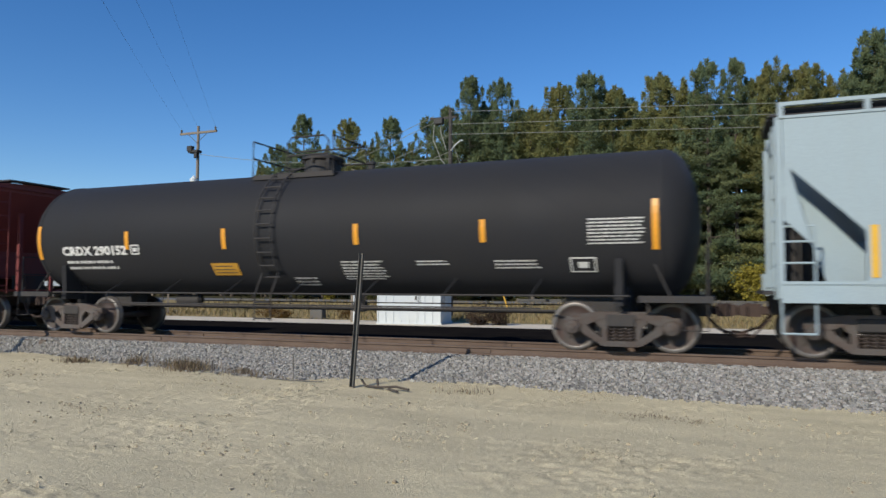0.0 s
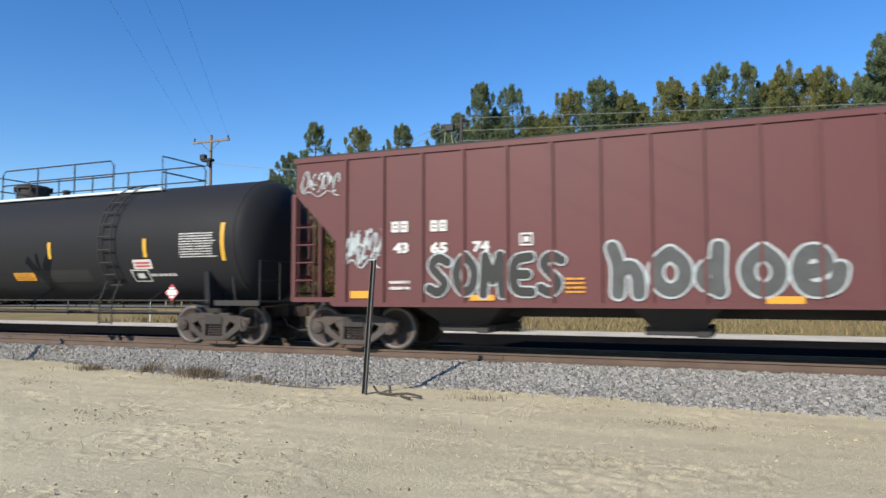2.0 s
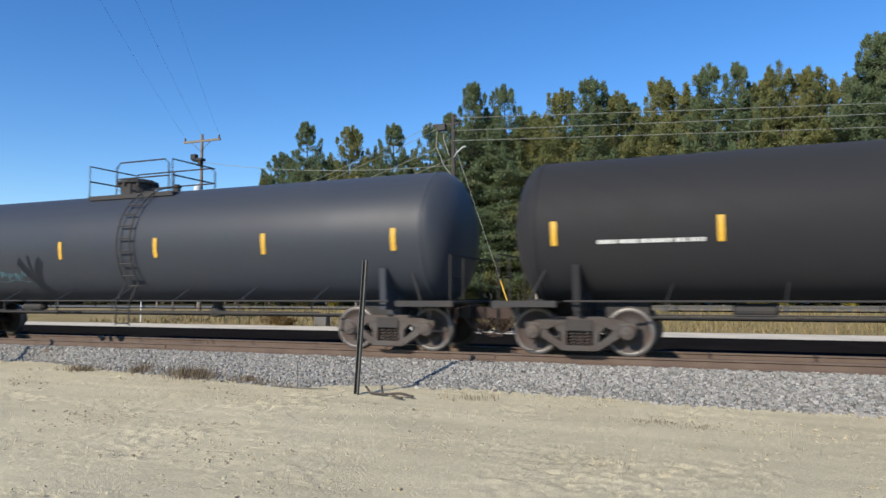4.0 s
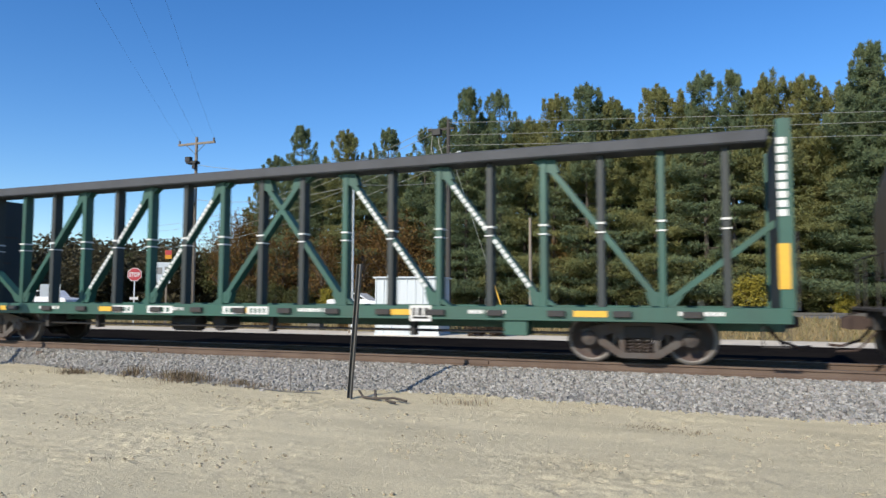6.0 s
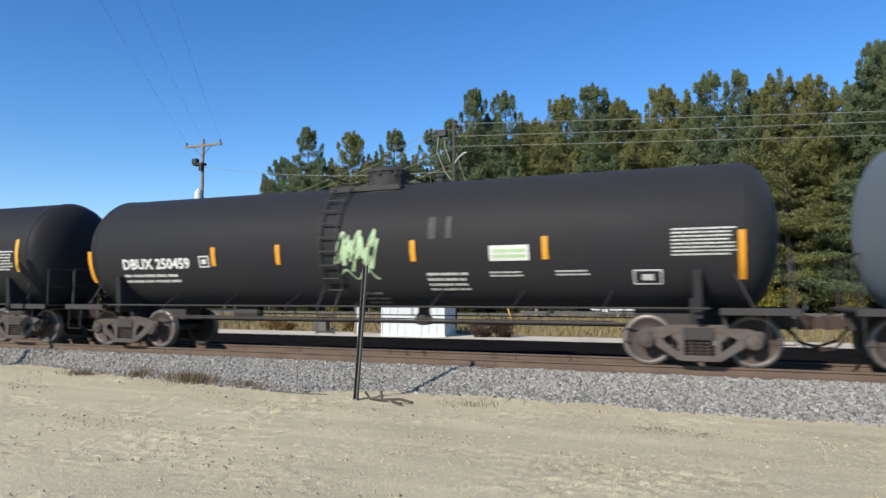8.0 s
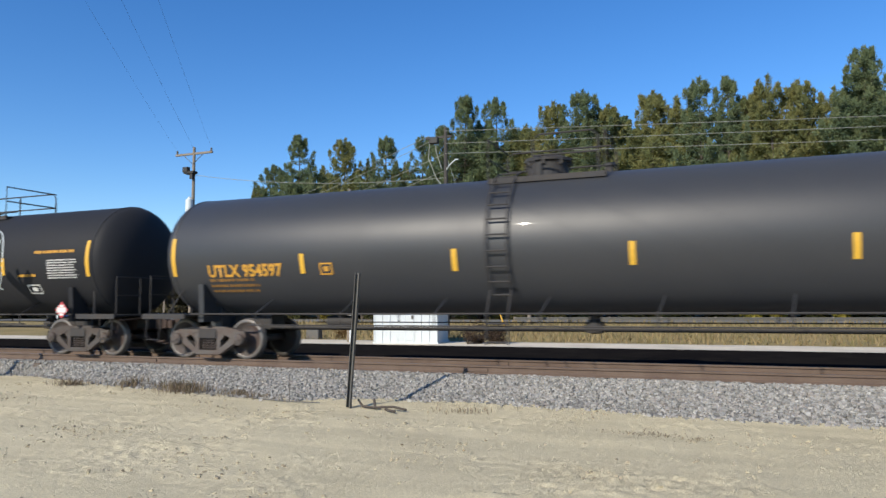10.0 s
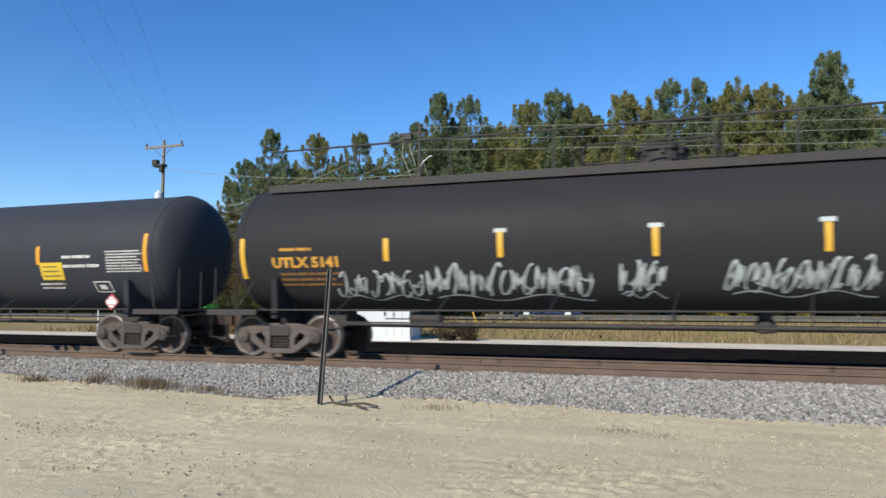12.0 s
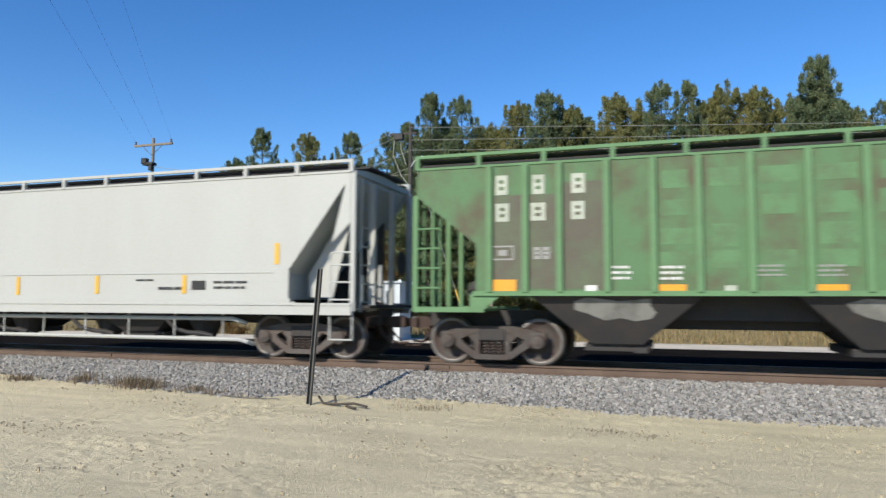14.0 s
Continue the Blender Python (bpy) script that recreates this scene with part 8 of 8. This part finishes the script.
    # dry grass that stands along the verge
    rng = np.random.default_rng(17)
    n = 9000
    x, y = rng.uniform(-34, 14, n), rng.uniform(29.3, 43, n)
    z = np.array([ground_z(a, b) for a, b in zip(x, y)])
    hgt = rng.uniform(0.12, 0.38, n)
    ang = rng.uniform(0, 6.28, n)
    wv = np.stack([np.cos(ang), np.sin(ang), np.zeros(n)], 1) * 0.035
    c = np.stack([x, y, z - 0.02], 1)
    tip = c + np.stack([rng.normal(0, 0.1, n), rng.normal(0, 0.1, n), hgt], 1)
    v = np.stack([c - wv, c + wv, tip], 1).reshape(-1, 3)
    me = bpy.data.meshes.new("dry_grass")
    me.from_pydata(v.tolist(), [], np.arange(3 * n).reshape(-1, 3).tolist())
    me.materials.append(GRASS_BLADE)
    tagged(new("dry_grass", me), "dry tan grass standing along the verge", "grass", kind="stuff")


RUST_LEAVES = leaf_surface("dark_brown_brush", [(0.04, 0.03, 0.022), (0.07, 0.045, 0.03), (0.05, 0.04, 0.025)])
GRASS_BLADE = scatter_surface("dry_grass_blades", [(0.19, 0.145, 0.07), (0.28, 0.215, 0.11), (0.14, 0.13, 0.055), (0.22, 0.155, 0.08)])

# ---- road traffic ----
ROAD_CARS = []
CAR_GLASS = surface("dark_car_glass", (0.012, 0.014, 0.016), 0.08, spec=0.8)
TYRE = surface("black_tyre_rubber", (0.012, 0.012, 0.012), 0.85)
CAR_WHITE = surface("white_car_paint", (0.72, 0.73, 0.73), 0.25, second=(0.66, 0.67, 0.67), amount=0.2, coat=0.5)
CAR_LIME = surface("lime_green_car_paint", (0.10, 0.62, 0.08), 0.25, second=(0.09, 0.55, 0.08), amount=0.2, coat=0.5)
CAR_BLUE = surface("dark_blue_car_paint", (0.02, 0.045, 0.14), 0.25, second=(0.018, 0.04, 0.12), amount=0.2, coat=0.5)


def road_car(label, paint, length, height, side_line, roof_line, x_at, speed, y):
    """A car that drives along the road; outlines in x forward, z up."""
    car = thing("car", label, "car", 0, y, 0.11)
    flip = 1 if speed > 0 else -1
    bm = prism(bmesh.new(), [(flip * a, b) for a, b in side_line], -0.86, 0.86)
    bmesh.ops.recalc_face_normals(bm, faces=bm.faces)
    bmesh.ops.bevel(bm, geom=[e for e in bm.edges], offset=0.05, segments=2, affect="EDGES")
    part("body", bm, paint, car, smooth=False)
    bm = prism(bmesh.new(), [(flip * a, b) for a, b in roof_line], -0.70, 0.70)
    bmesh.ops.recalc_face_normals(bm, faces=bm.faces)
    part("cabin", bm, paint, car)
    lo, hi = min(b for a, b in roof_line), max(b for a, b in roof_line)
    xs = sorted(a for a, b in roof_line)
    for a0, a1, t0, t1 in ((xs[0] + 0.18, (xs[0] + xs[-1]) / 2 - 0.04, xs[1] + 0.12, (xs[0] + xs[-1]) / 2 - 0.04), ((xs[0] + xs[-1]) / 2 + 0.04, xs[-1] - 0.2, (xs[0] + xs[-1]) / 2 + 0.04, xs[-2] - 0.1)):
        for s in (-1, 1):
            bm = prism(bmesh.new(), [(flip * a0, lo + 0.05), (flip * a1, lo + 0.05), (flip * t1, hi - 0.08), (flip * t0, hi - 0.08)], *sorted((s * 0.70, s * 0.712)))
            bmesh.ops.recalc_face_normals(bm, faces=bm.faces)
            part("side_window", bm, CAR_GLASS, car)
    for a in (-length * 0.3, length * 0.31):
        for s in (-1, 1):
            t = part("wheel", lathe(bmesh.new(), [(0.1, -0.1), (0.3, -0.11), (0.33, -0.07), (0.33, 0.07), (0.3, 0.11), (0.1, 0.1)], 20, "Y"), TYRE, car)
            t.matrix_local = pose(a * flip, s * 0.78, 0.33)
            part("rim", lathe(bmesh.new(), [(0.03, -0.118), (0.2, -0.116), (0.21, -0.105), (0.21, 0.105), (0.2, 0.116), (0.03, 0.118)], 12, "Y"), GALVANISED, t)
    part("headlight", boxes(*((min(flip * (length / 2 - 0.12), flip * (length / 2 + 0.005)), max(flip * (length / 2 - 0.12), flip * (length / 2 + 0.005)), y0, y0 + 0.3, 0.62, 0.76) for y0 in (-0.8, 0.5))), GALVANISED, car)
    ROAD_CARS.append((car, x_at, speed, y))


def build_traffic():
    sedan = [(-2.3, 0.3), (2.28, 0.3), (2.3, 0.62), (2.1, 0.8), (1.0, 0.95), (-1.75, 0.98), (-2.28, 0.92)]
    dome = [(-1.75, 0.96), (-0.95, 1.42), (0.35, 1.44), (1.15, 0.94)]
    road_car("white sedan driving along the road", CAR_WHITE, 4.6, 1.45, sedan, dome, -25.6 - 24 * 6.0, 24.0, 47.2)
    suv = [(-2.3, 0.35), (2.28, 0.35), (2.3, 0.8), (2.1, 0.98), (1.15, 1.08), (-2.1, 1.1), (-2.3, 0.95)]
    suv_top = [(-2.2, 1.08), (-1.9, 1.68), (0.3, 1.7), (1.15, 1.06)]
    road_car("white sport-utility car driving along the road", CAR_WHITE, 4.6, 1.7, suv, suv_top, -57.9 - 26 * 6.0, 26.0, 47.4)
    coupe = [(-2.2, 0.25), (2.2, 0.25), (2.25, 0.5), (1.9, 0.68), (0.9, 0.84), (-1.6, 0.93), (-2.2, 0.95)]
    coupe_top = [(-1.5, 0.9), (-0.75, 1.24), (-0.05, 1.26), (0.95, 0.83)]
    road_car("bright lime green sports coupe on the road", CAR_LIME, 4.4, 1.25, coupe, coupe_top, -1.2 + 27 * 10.55, -27.0, 49.6)
    road_car("dark blue sport-utility car on the road", CAR_BLUE, 4.6, 1.7, suv, suv_top, 2.8 - 23 * 12.5, 23.0, 47.2)


build_trackside()
build_far_side()
build_traffic()


def motions():
    """The train runs past at an even speed; every wheelset rolls with it."""
    times = [k / 10 for k in range(141)]
    gain = {6.6: 0.1}      # the train's pace hitches forward once, here and after
    for car, mid in CARS:
        walk(car, [(t, pose(mid + SPEED * t + gain.get(t, 0.78 if t > 6.6 else 0), TRACK_Y, 0)) for t in times])
    for car, x0, speed, y in ROAD_CARS:
        walk(car, [(t, pose(x0 + speed * t, y, 0.11)) for t in times])
    spin = math.degrees(SPEED / WHEEL_R)
    for wheel, a in WHEELS:
        walk(wheel, [(k / 30, pose(a, 0, WHEEL_R, 0, spin * k / 30, 0)) for k in range(421)])


motions()
